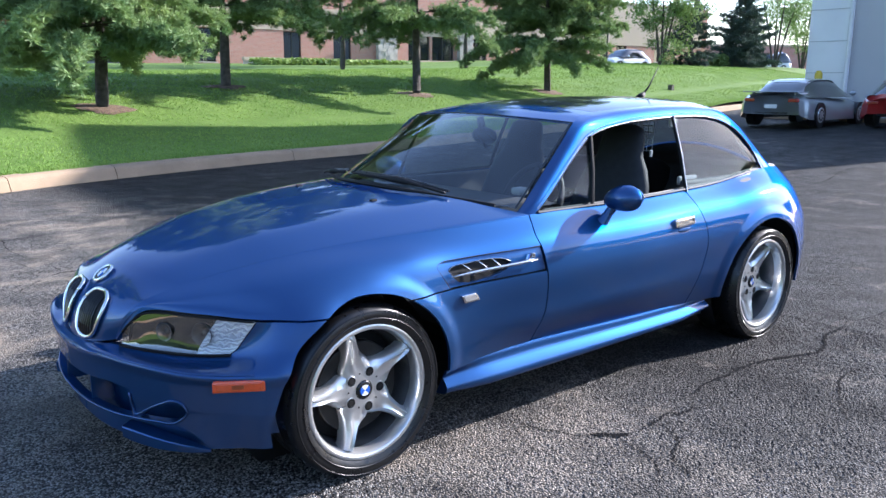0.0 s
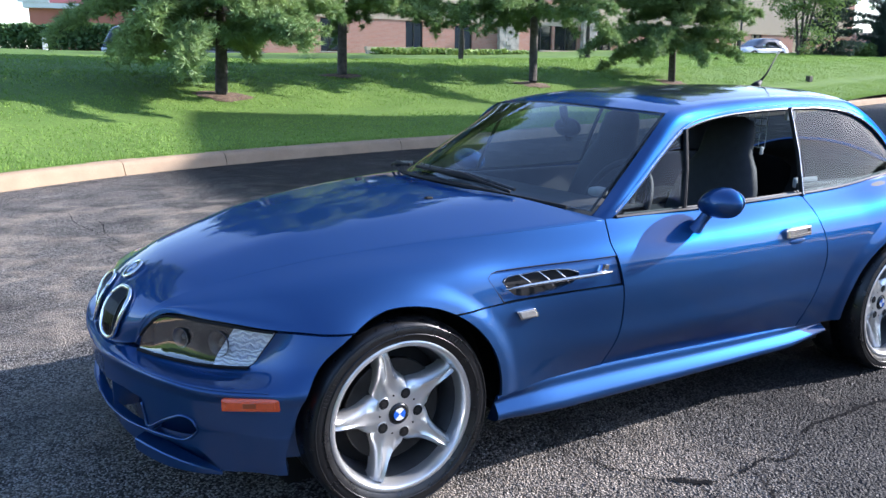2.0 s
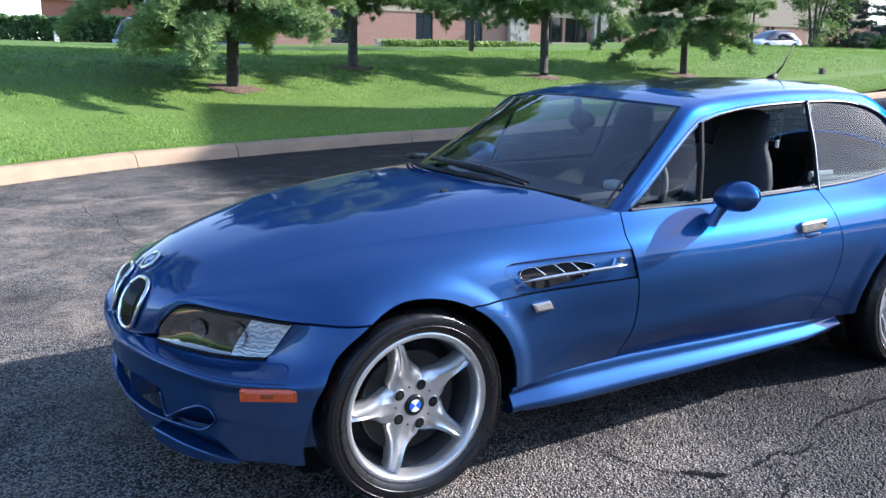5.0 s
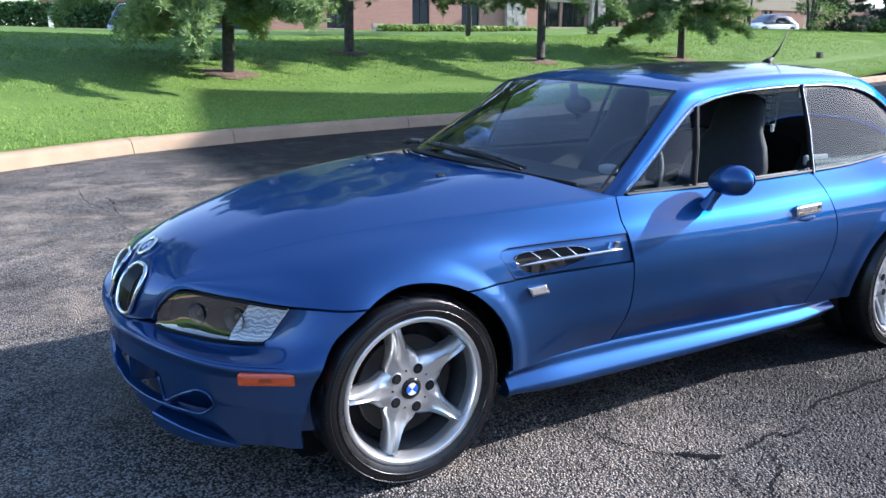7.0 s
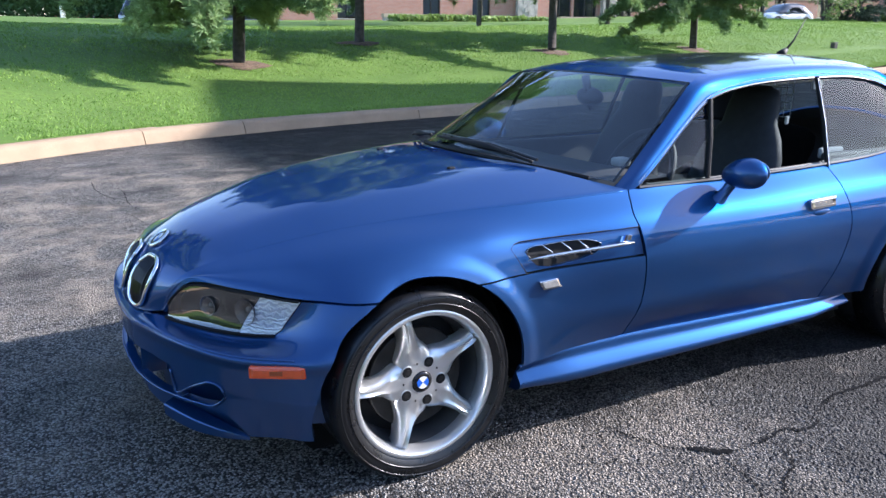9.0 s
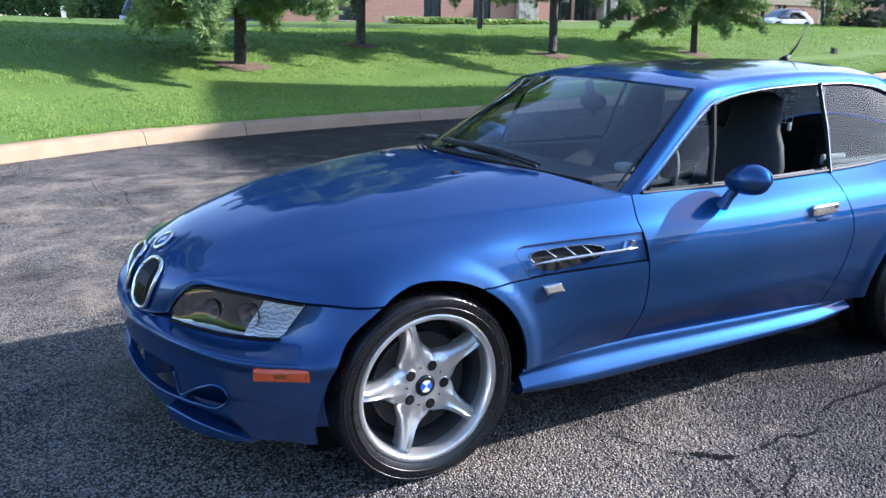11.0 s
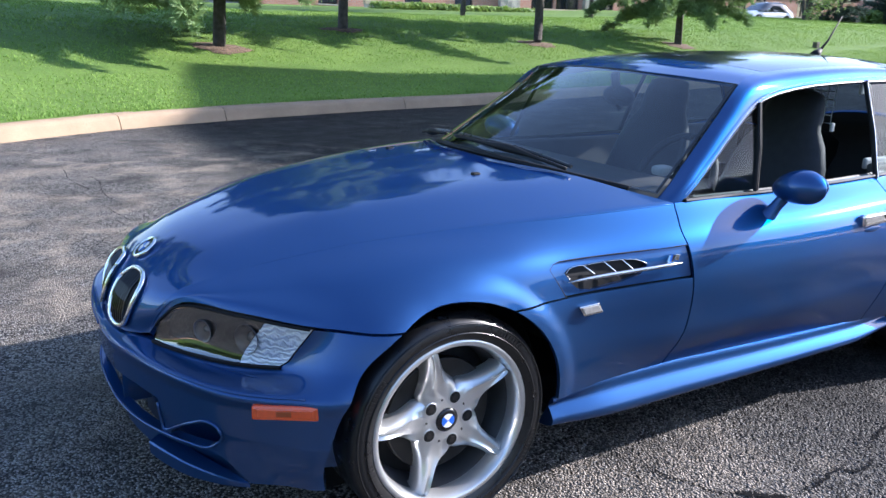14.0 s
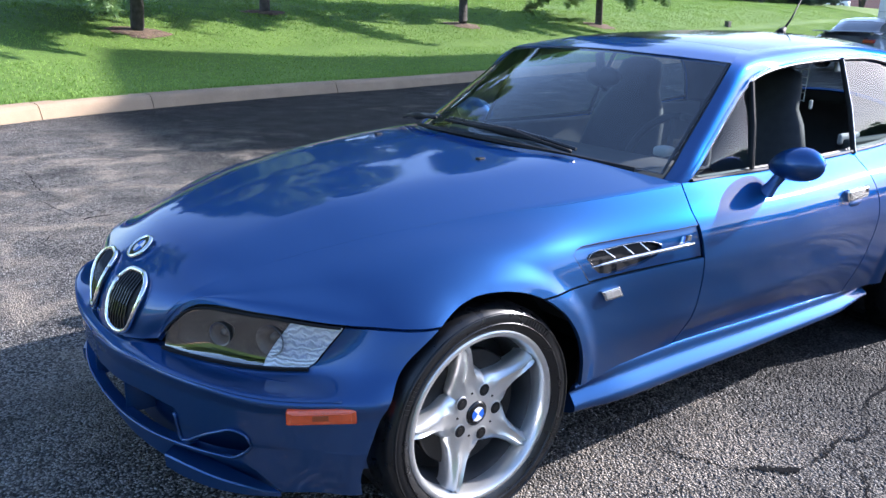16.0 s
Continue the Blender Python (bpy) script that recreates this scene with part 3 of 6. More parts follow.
part("coping", cube(-3.1, 46.1, -0.1, 0.35, 5.76, 5.86), TAN, office)
for s0, s1, z0, z1 in OPENINGS:
    wdw = part("window", cube(s0, s1, 0.16, 0.19, z0, z1), WINDOW, office, "dark glazed window")
    for a, b in ((s0, s0 + 0.06), ((s0 + s1) / 2 - 0.025, (s0 + s1) / 2 + 0.025), (s1 - 0.06, s1)):
        part("window_frame", cube(a, b, 0.10, 0.158, z0, z1), FRAME, wdw)
    part("window_frame", cube(s0 + 0.062, s1 - 0.062, 0.10, 0.156, z1 - 0.06, z1), FRAME, wdw)
    part("window_sill", cube(s0 - 0.05, s1 + 0.05, -0.06, 0.098, z0 - 0.07, z0 - 0.004), PALE, wdw)
rs = random.Random(9)
for s0, s1, z1 in ((12.95, 14.4, 2.75), (19.4, 20.55, 4.1)):
    col_ = part("stone_pier", cube(s0 + 0.05, s1 - 0.05, -0.40, -0.05, -0.5, z1), PALE, office, "rough pale stone pier")
    z = -0.3
    while z < z1:
        s = s0
        h = rs.uniform(0.16, 0.26)
        while s < s1 - 0.05:
            w_ = min(rs.uniform(0.25, 0.5), s1 - s)
            part("stone", cube(s + 0.008, s + w_ - 0.008, -0.44 - rs.uniform(0, 0.05), -0.39, z + 0.008, min(z + h, z1) - 0.008), PALE, col_)
            s += w_
        z += h
for s0, s1, y0, z1 in ((2.8, 6.1, -3.6, 0.55), (14.6, 19.3, -3.0, 0.62), (6.3, 12.5, -2.4, 0.35)):
    pl_ = part("planter_wall", cube(s0, s1, y0, y0 + 0.3, -0.5, z1), PALE, office, "low pale stone planter wall")
    part("planter_cap", cube(s0 - 0.05, s1 + 0.05, y0 - 0.04, y0 + 0.34, z1 + 0.003, z1 + 0.2), TAN, pl_)
part("bollard_lamp", tube([(9.2, -2.8, 0.0), (9.2, -2.8, 1.1), (9.2, -2.8, 1.35)], [0.05, 0.05, 0.09], 8), FRAME, office)

# red building farther left with white eaves and downpipe
red = thing("red_building", "red brick building with maroon roof and white eaves", "building", at=(4.0, 61.4, 2.0), turn=math.degrees(math.atan2(-5, 18)))
part("wall", cube(0.0, 22.0, 0.0, 0.4, -0.3, 3.5), SALMON, red)
part("wall", cube(0.0, 0.4, 0.403, 10, -0.3, 3.5), SALMON, red)
part("eaves", cube(-0.3, 22.0, -0.35, 0.5, 3.503, 3.85), WHITETRIM, red)
bm = bmesh.new()
vs = [bm.verts.new(p) for p in ((-0.3, -0.35, 3.86), (22, -0.35, 3.86), (22, 5, 6.2), (-0.3, 5, 6.2), (-0.3, 10.3, 3.86), (22, 10.3, 3.86))]
for q in ((0, 1, 2, 3), (3, 2, 5, 4), (0, 3, 4), (1, 5, 2)):
    bm.faces.new([vs[i] for i in q])
part("roof", bm, ROOFRED, red)
part("downpipe", tube([(3.0, -0.12, -0.2), (3.0, -0.12, 3.5)], 0.13, 8), WHITETRIM, red)
part("gable_panel", cube(-0.6, 1.4, -0.4, -0.355, 3.86, 6.2), WHITETRIM, red)
far_red = thing("brick_warehouse", "distant low red brick warehouse", "building", at=(105.0, 66.0, 1.0), turn=-35)
part("wall", cube(-20, 30, 0, 0.4, -1.0, 6.2), BRICKWORK, far_red)
part("parapet", cube(-20.1, 30.1, -0.1, 0.5, 6.203, 6.5), TAN, far_red)
for k in range(8):
    part("window", cube(-18 + k * 6, -15 + k * 6, -0.03, -0.003, 1.0, 3.0), WINDOW, far_red)

# grey workshop building beside the car park
shop = thing("workshop_building", "tall grey workshop building with a white panelled corner", "building")
part("corner_pier", cube(23.9, 24.7, 8.3, 9.5, 0.0, 6.2), WHITEPAINT, shop, "white ribbed metal corner panel")
for k in range(6):
    part("panel_joint", cube(23.885, 23.897, 8.3, 9.5, 0.95 * k + 0.8, 0.95 * k + 0.82), GREYWALL, shop)
part("downpipe", tube([(23.84, 8.24, 0.3), (23.84, 8.24, 6.2)], 0.06, 8), WHITETRIM, shop)
part("wall", cube(24.2, 24.6, -0.3, 6.9, 0.0, 11.2), GREYWALL, shop, "flat grey wall")
part("wall", cube(24.2, 24.6, 6.903, 8.297, 0.0, 6.2), GREYWALL, shop)
part("wall", cube(24.603, 46.0, 6.5, 6.9, 0.0, 11.2), WHITEPAINT, shop)
part("wall", cube(24.703, 46.0, 7.9, 8.3, 0.0, 6.2), WHITEPAINT, shop)
part("wall", cube(24.603, 46.0, -0.3, 0.1, 0.0, 11.2), GREYWALL, shop)
part("roof", cube(24.0, 46.0, -0.3, 6.9, 11.203, 11.35), FRAME, shop)
part("roof", cube(24.2, 46.0, 6.903, 8.3, 6.203, 6.3), FRAME, shop)
bollard = thing("bollard", "yellow painted steel bollard by the building corner", "bollard", at=(23.2, 8.75, 0.36))
part("post", tube([(0, 0, -0.1), (0, 0, 1.35), (0, 0, 1.45)], [0.11, 0.11, 0.06], 12), YELLOW, bollard, smooth=True)
for k in range(3):
    stop = thing("wheel_stop", "pale concrete wheel stop on the asphalt", "wheel stop", "wheel stops", at=(22.6, 4.2 + 2.6 * k, 0.345), turn=90)
    part("block", cube(-0.9, 0.9, -0.09, 0.09, 0, 0.13, 0.02), CONCRETE, stop)
lamp_post = thing("street_lamp", "slim grey street lamp post by the far parking", "street lamp", at=(40.5, 30.8, 2.6))
part("pole", tube([(0, 0, -0.2), (0, 0, 5.6)], [0.07, 0.05], 8), FRAME, lamp_post)
part("head", cube(-0.25, 0.25, -0.12, 0.12, 5.6, 5.72, 0.02), FRAME, lamp_post)
box_ = thing("utility_box", "small dark utility box on the lawn", "utility box", at=(27.5, 16.9, bank(27.5, 16.9)))
part("case", cube(-0.10, 0.10, -0.09, 0.09, -0.05, 0.20, 0.02), FRAME, box_)
part("lid", cube(-0.115, 0.115, -0.105, 0.105, 0.203, 0.23, 0.01), FRAME, box_)
sign = thing("meter_post", "small white meter post beside the hedge", "post", at=(3.4, 46.0, 2.1))
part("post", cube(-0.12, 0.12, -0.08, 0.08, -0.1, 0.85, 0.02), WHITETRIM, sign)
rock = thing("boulder", "pale tan boulder on the lawn edge", "rock", at=(0.3, 47.0, 2.1))
bm = bmesh.new()
bmesh.ops.create_icosphere(bm, subdivisions=3, radius=0.55)
for v_ in bm.verts:
    v_.co *= 1 + 0.25 * noise.noise(v_.co * 2)
    v_.co.z *= 0.7
part("stone", bm, TAN, rock, smooth=True)


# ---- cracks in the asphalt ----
# one dark colour for crack filler and the shade inside open cracks
CRACK = material("crack_fill_shade", (0.011, 0.011, 0.012), 1.0, spread=0.4, scale=30, spec=0.05)


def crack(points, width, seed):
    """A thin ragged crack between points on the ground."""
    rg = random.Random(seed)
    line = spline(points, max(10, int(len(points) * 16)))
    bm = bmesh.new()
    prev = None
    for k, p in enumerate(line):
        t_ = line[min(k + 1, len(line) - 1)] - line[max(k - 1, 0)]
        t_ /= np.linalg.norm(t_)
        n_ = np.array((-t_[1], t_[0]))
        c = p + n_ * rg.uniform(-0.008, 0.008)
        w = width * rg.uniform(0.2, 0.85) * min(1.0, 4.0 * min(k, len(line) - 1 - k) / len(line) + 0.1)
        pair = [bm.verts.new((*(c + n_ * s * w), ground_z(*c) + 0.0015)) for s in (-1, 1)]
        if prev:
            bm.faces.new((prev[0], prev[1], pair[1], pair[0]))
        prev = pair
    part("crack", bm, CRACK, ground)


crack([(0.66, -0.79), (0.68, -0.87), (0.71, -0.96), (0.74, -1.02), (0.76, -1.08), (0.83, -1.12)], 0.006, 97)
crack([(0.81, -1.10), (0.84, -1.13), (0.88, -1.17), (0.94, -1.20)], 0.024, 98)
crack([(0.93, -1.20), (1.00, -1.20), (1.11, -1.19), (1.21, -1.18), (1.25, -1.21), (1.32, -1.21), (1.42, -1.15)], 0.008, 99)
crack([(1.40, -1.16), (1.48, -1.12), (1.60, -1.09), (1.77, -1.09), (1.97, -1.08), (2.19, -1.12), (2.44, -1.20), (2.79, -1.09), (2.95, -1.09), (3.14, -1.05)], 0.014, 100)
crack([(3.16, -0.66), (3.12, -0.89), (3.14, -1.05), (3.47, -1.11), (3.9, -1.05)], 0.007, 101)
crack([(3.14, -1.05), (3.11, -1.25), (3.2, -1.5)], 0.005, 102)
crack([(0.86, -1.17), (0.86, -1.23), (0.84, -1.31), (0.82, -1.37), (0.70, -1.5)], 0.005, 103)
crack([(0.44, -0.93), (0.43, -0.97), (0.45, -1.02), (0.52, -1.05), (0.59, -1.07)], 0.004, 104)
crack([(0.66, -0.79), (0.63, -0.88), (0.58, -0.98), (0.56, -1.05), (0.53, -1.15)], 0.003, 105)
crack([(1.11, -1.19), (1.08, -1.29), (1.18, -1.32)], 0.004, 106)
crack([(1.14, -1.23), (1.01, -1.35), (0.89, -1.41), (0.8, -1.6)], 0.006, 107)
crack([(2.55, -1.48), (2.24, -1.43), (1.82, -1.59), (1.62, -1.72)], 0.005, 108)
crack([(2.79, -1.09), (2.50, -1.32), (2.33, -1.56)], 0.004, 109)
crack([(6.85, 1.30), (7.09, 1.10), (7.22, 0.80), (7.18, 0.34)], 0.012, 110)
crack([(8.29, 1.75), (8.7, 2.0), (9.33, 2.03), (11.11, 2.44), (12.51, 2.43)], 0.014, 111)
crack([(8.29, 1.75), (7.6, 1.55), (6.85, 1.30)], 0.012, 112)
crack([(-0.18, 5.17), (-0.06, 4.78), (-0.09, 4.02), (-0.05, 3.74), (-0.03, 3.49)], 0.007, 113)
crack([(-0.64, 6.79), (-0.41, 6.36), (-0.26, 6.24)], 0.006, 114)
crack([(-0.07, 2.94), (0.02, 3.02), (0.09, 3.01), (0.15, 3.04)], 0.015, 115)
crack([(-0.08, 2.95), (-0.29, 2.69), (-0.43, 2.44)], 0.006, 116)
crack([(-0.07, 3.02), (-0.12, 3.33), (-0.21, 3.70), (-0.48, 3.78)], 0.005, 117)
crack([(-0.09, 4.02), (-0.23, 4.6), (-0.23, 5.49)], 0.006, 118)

# ---- the blue coupe: feature lines, from the nose (minus x) to the tail; half widths, mirrored about y = 0 ----
def paint_material():
    m = material("metallic_blue_paint", (0.026, 0.076, 0.206), 0.32, metal=0.85, coat=1.0, coat_rough=0.05, spec=0.0)
    nt = m.node_tree
    bs = nt.nodes["Principled BSDF"]
    bs.inputs["Specular Tint"].default_value = (0.14, 0.32, 0.72, 1.0)
    bs.inputs["Coat IOR"].default_value = 1.42
    co = nt.nodes.new("ShaderNodeTexCoord")
    fl = nt.nodes.new("ShaderNodeTexNoise")
    fl.inputs["Scale"].default_value, fl.inputs["Detail"].default_value = 900, 2
    nt.links.new(co.outputs["Object"], fl.inputs["Vector"])
    mr = nt.nodes.new("ShaderNodeMapRange")
    mr.inputs[1].default_value, mr.inputs[2].default_value, mr.inputs[3].default_value, mr.inputs[4].default_value = 0.3, 0.7, 0.43, 0.53
    nt.links.new(fl.outputs["Fac"], mr.inputs[0])
    nt.links.new(mr.outputs[0], bs.inputs["Roughness"])
    return m


def car_glass(name, tint, gloss=0.06):
    """A thin pane: clear with a tint, more mirror-like at a slant."""
    m = bpy.data.materials.new(name)
    m.use_nodes = True
    nt = m.node_tree
    nt.nodes.remove(nt.nodes["Principled BSDF"])
    tr_, gl, lw, mx = (nt.nodes.new("ShaderNode" + k) for k in ("BsdfTransparent", "BsdfGlossy", "LayerWeight", "MixShader"))
    tr_.inputs[0].default_value = (*tint, 1)
    gl.inputs["Roughness"].default_value = 0.0
    lw.inputs[0].default_value = 0.5
    pw, ml = nt.nodes.new("ShaderNodeMath"), nt.nodes.new("ShaderNodeMath")
    pw.operation, ml.operation = "POWER", "MULTIPLY_ADD"
    pw.inputs[1].default_value = 4.5
    ml.inputs[1].default_value, ml.inputs[2].default_value = 1.0 - gloss, gloss
    nt.links.new(lw.outputs["Facing"], pw.inputs[0])
    nt.links.new(pw.outputs[0], ml.inputs[0])
    nt.links.new(ml.outputs[0], mx.inputs[0])
    nt.links.new(tr_.outputs[0], mx.inputs[1])
    nt.links.new(gl.outputs[0], mx.inputs[2])
    nt.links.new(mx.outputs[0], nt.nodes["Material Output"].inputs[0])
    return m


PAINT = paint_material()
GLASS_CAR = car_glass("windscreen_glass", (0.74, 0.8, 0.8), 0.12)
GLASS_SIDE = car_glass("side_glass", (0.66, 0.74, 0.75), 0.025)
GLASS_LAMP = car_glass("lamp_cover", (0.62, 0.64, 0.62), 0.20)
BLACK = material("black_plastic", (0.012, 0.012, 0.013), 0.6, spec=0.2, spread=0.3, scale=20)
GLOSSBLACK = material("black_trim", (0.01, 0.01, 0.011), 0.18, spread=0.2, scale=9)
RUBBER = material("tyre_rubber", (0.010, 0.010, 0.011), 0.26, spread=0.35, scale=14, fine=0.2, fine_scale=120, rough_spread=0.15)
CHROME = material("chrome", (0.85, 0.85, 0.84), 0.08, metal=1.0, fine=0.05, fine_scale=200)
SATIN = material("satin_chrome", (0.55, 0.56, 0.57), 0.22, metal=1.0, fine=0.06, fine_scale=200)
ALLOY = material("silver_alloy", (0.70, 0.70, 0.69), 0.28, metal=0.8, fine=0.04, fine_scale=300)
BARREL = material("rim_barrel_grey", (0.16, 0.16, 0.165), 0.4, metal=0.7, spread=0.3, scale=12)
DARKMETAL = material("brake_iron", (0.03, 0.028, 0.026), 0.5, metal=0.6, spread=0.4, scale=25)
AMBER = material("amber_lens", (0.72, 0.085, 0.015), 0.2, spread=0.15, scale=60, coat=1.0)
AMBER_DARK = material("amber_dark", (0.3, 0.06, 0.015), 0.3)
CLEARLENS = material("clear_lens", (0.38, 0.35, 0.31), 0.15, coat=1.0, spread=0.25, scale=70)
LEATHER = material("dark_leather", (0.026, 0.028, 0.032), 0.6, spec=0.25, spread=0.2, scale=30, bump=0.15, bump_scale=220)
DASH = material("dashboard", (0.038, 0.040, 0.043), 0.6, spread=0.2, scale=12)
BADGE_BLUE = material("badge_blue", (0.02, 0.12, 0.55), 0.25, coat=1.0)
BADGE_PALE = material("badge_pale_blue", (0.2, 0.42, 0.7), 0.25, coat=1.0)
BADGE_WHITE = material("badge_white", (0.8, 0.8, 0.8), 0.25, coat=1.0)
NET = material("net_white", (0.55, 0.56, 0.56), 0.7)
ROOFDARK = material("dark_roof_panel", (0.012, 0.016, 0.03), 0.08, spec=0.4, spread=0.1, scale=8)
GREYLEATHER = material("pale_grey_leather", (0.36, 0.36, 0.35), 0.6, spread=0.1, scale=20)

# each line: x, half width, height at the same stations, front corner to tail
LINE_BELT = [(-0.638, 0.300, 0.502), (-0.628, 0.335, 0.572), (-0.588, 0.370, 0.624), (-0.46, 0.412, 0.676), (-0.31, 0.470, 0.718), (-0.245, 0.496, 0.733), (-0.18, 0.522, 0.748), (0, 0.590, 0.776), (0.18, 0.644, 0.795), (0.37, 0.690, 0.807), (0.82, 0.746, 0.826), (1.3, 0.735, 0.823), (1.9, 0.729, 0.835), (2.17, 0.722, 0.846), (2.46, 0.712, 0.874), (2.75, 0.69, 0.895), (2.95, 0.63, 0.88), (3.12, 0.53, 0.865), (3.24, 0.30, 0.86)]
LINE_SHOULDER = [(-0.640, 0.301, 0.501), (-0.624, 0.343, 0.567), (-0.584, 0.386, 0.618), (-0.466, 0.490, 0.650), (-0.325, 0.595, 0.672), (-0.26, 0.645, 0.684), (-0.19, 0.690, 0.696), (0, 0.754, 0.722), (0.19, 0.784, 0.728), (0.37, 0.794, 0.722), (0.80, 0.838, 0.735), (1.3, 0.838, 0.740), (1.9, 0.828, 0.747), (2.17, 0.832, 0.760), (2.46, 0.836, 0.788), (2.75, 0.812, 0.785), (2.95, 0.74, 0.77), (3.12, 0.62, 0.77), (3.25, 0.35, 0.77)]
LINE_SHUT = [(-0.641, 0.302, 0.500), (-0.618, 0.352, 0.560), (-0.578, 0.402, 0.607), (-0.47, 0.555, 0.612), (-0.338, 0.703, 0.603), (-0.272, 0.754, 0.604), (-0.20, 0.803, 0.606), (0, 0.836, 0.612), (0.19, 0.832, 0.611), (0.37, 0.826, 0.616), (0.80, 0.862, 0.626), (1.3, 0.868, 0.630), (1.9, 0.860, 0.632), (2.17, 0.868, 0.640), (2.46, 0.884, 0.650), (2.75, 0.870, 0.64), (2.95, 0.812, 0.63), (3.12, 0.70, 0.63), (3.26, 0.40, 0.63)]
LINE_LAMP_FOOT = [(-0.650, 0.303, 0.488), (-0.622, 0.375, 0.487), (-0.578, 0.455, 0.484), (-0.490, 0.562, 0.479), (-0.388, 0.655, 0.486), (-0.325, 0.752, 0.516), (-0.24, 0.815, 0.525), (0, 0.854, 0.50), (0.19, 0.848, 0.50), (0.37, 0.830, 0.50), (0.80, 0.852, 0.50), (1.3, 0.858, 0.50), (1.9, 0.851, 0.50), (2.17, 0.862, 0.50), (2.46, 0.893, 0.50), (2.75, 0.882, 0.50), (2.95, 0.83, 0.50), (3.12, 0.72, 0.50), (3.27, 0.42, 0.50)]
LINE_RUB = [(-0.700, 0.345, 0.475), (-0.672, 0.452, 0.479), (-0.628, 0.557, 0.478), (-0.545, 0.672, 0.467), (-0.43, 0.762, 0.462), (-0.355, 0.800, 0.462), (-0.28, 0.828, 0.464), (0, 0.855, 0.42), (0.19, 0.848, 0.42), (0.37, 0.826, 0.42), (0.80, 0.840, 0.42), (1.3, 0.845, 0.42), (1.9, 0.841, 0.42), (2.17, 0.856, 0.42), (2.46, 0.892, 0.42), (2.75, 0.882, 0.42), (2.95, 0.83, 0.42), (3.12, 0.72, 0.42), (3.27, 0.42, 0.42)]
LINE_SILL = [(-0.686, 0.345, 0.315), (-0.655, 0.45, 0.315), (-0.613, 0.553, 0.315), (-0.525, 0.668, 0.318), (-0.412, 0.762, 0.32), (-0.34, 0.798, 0.322), (-0.27, 0.822, 0.325), (0, 0.84, 0.325), (0.19, 0.835, 0.328), (0.37, 0.812, 0.312), (0.80, 0.800, 0.326), (1.3, 0.796, 0.312), (1.9, 0.812, 0.300), (2.17, 0.84, 0.302), (2.46, 0.878, 0.32), (2.75, 0.868, 0.28), (2.95, 0.815, 0.27), (3.12, 0.70, 0.27), (3.26, 0.40, 0.27)]
# the bumper's lines ahead of that, from the centre of the nose
NOSE_TOP = [(-0.712, 0.0, 0.470), (-0.698, 0.17, 0.478)]
NOSE_RUB = [(-0.729, 0.0, 0.448), (-0.722, 0.18, 0.460)]
NOSE_SILL = [(-0.716, 0.0, 0.315), (-0.709, 0.18, 0.315)]
HOOD_CENTRE = [(-0.706, 0.468), (-0.694, 0.535), (-0.664, 0.597), (-0.52, 0.702), (-0.33, 0.767), (-0.255, 0.787), (-0.18, 0.806), (0.0, 0.838), (0.17, 0.861), (0.30, 0.876), (0.505, 0.897)]


# the lines above are distances from the outer side's datum; the car's own axis lies 45 mm nearer to that side
def half(w):
    return (w - 0.045) / 0.945 if w > 0.2 else w


LINE_BELT, LINE_SHOULDER, LINE_SHUT, LINE_LAMP_FOOT, LINE_RUB, LINE_SILL = ([(x, half(w), z) for x, w, z in ln] for ln in (LINE_BELT, LINE_SHOULDER, LINE_SHUT, LINE_LAMP_FOOT, LINE_RUB, LINE_SILL))


def loft(lines, nu, nv, v0=0.0, v1=1.0, s0=0, s1=None):
    """A smooth grid through feature lines. lines run bottom to top; v in line numbers; s: the stations used."""
    a = np.array([ln[:] for ln in lines], float)
    s1 = a.shape[1] - 1 if s1 is None else s1
    chord = np.linalg.norm(np.diff(a, axis=1), axis=2).mean(0)
    k = np.concatenate([[0], np.cumsum(np.maximum(chord, 1e-4))])
    q = np.linspace(k[s0], k[s1], nu)
    rows = np.stack([interp(k, ln, q) for ln in a])
    vv = np.linspace(v0, v1, nv)
    out = np.zeros((nv, nu, 3))
    for i in range(nu):
        col = rows[:, i]
        out[:, i] = interp(np.arange(len(lines)), col, vv)
    return out


ARCHES = ((-0.006, 0.300, 0.356), (2.459, 0.305, 0.360))


def flare(p):
    """Pushes the arch lips out a little and rounds them."""
    for cx, cz, r in ARCHES:
        d = np.hypot(p[..., 0] - cx, p[..., 2] - cz)
        f = np.clip((r + 0.072 - d) / 0.055, 0, 1)
        ahead = np.clip((-p[..., 0] - 0.08) / 0.16, 0, 1) * (cx < 1)
        f2 = np.clip((r + 0.10 - d) / 0.10, 0, 1) * ahead
        p[..., 1] += (0.011 * f * f * (3 - 2 * f) + 0.022 * f2 * f2 * (3 - 2 * f2)) * (p[..., 1] > 0.55)
    return p


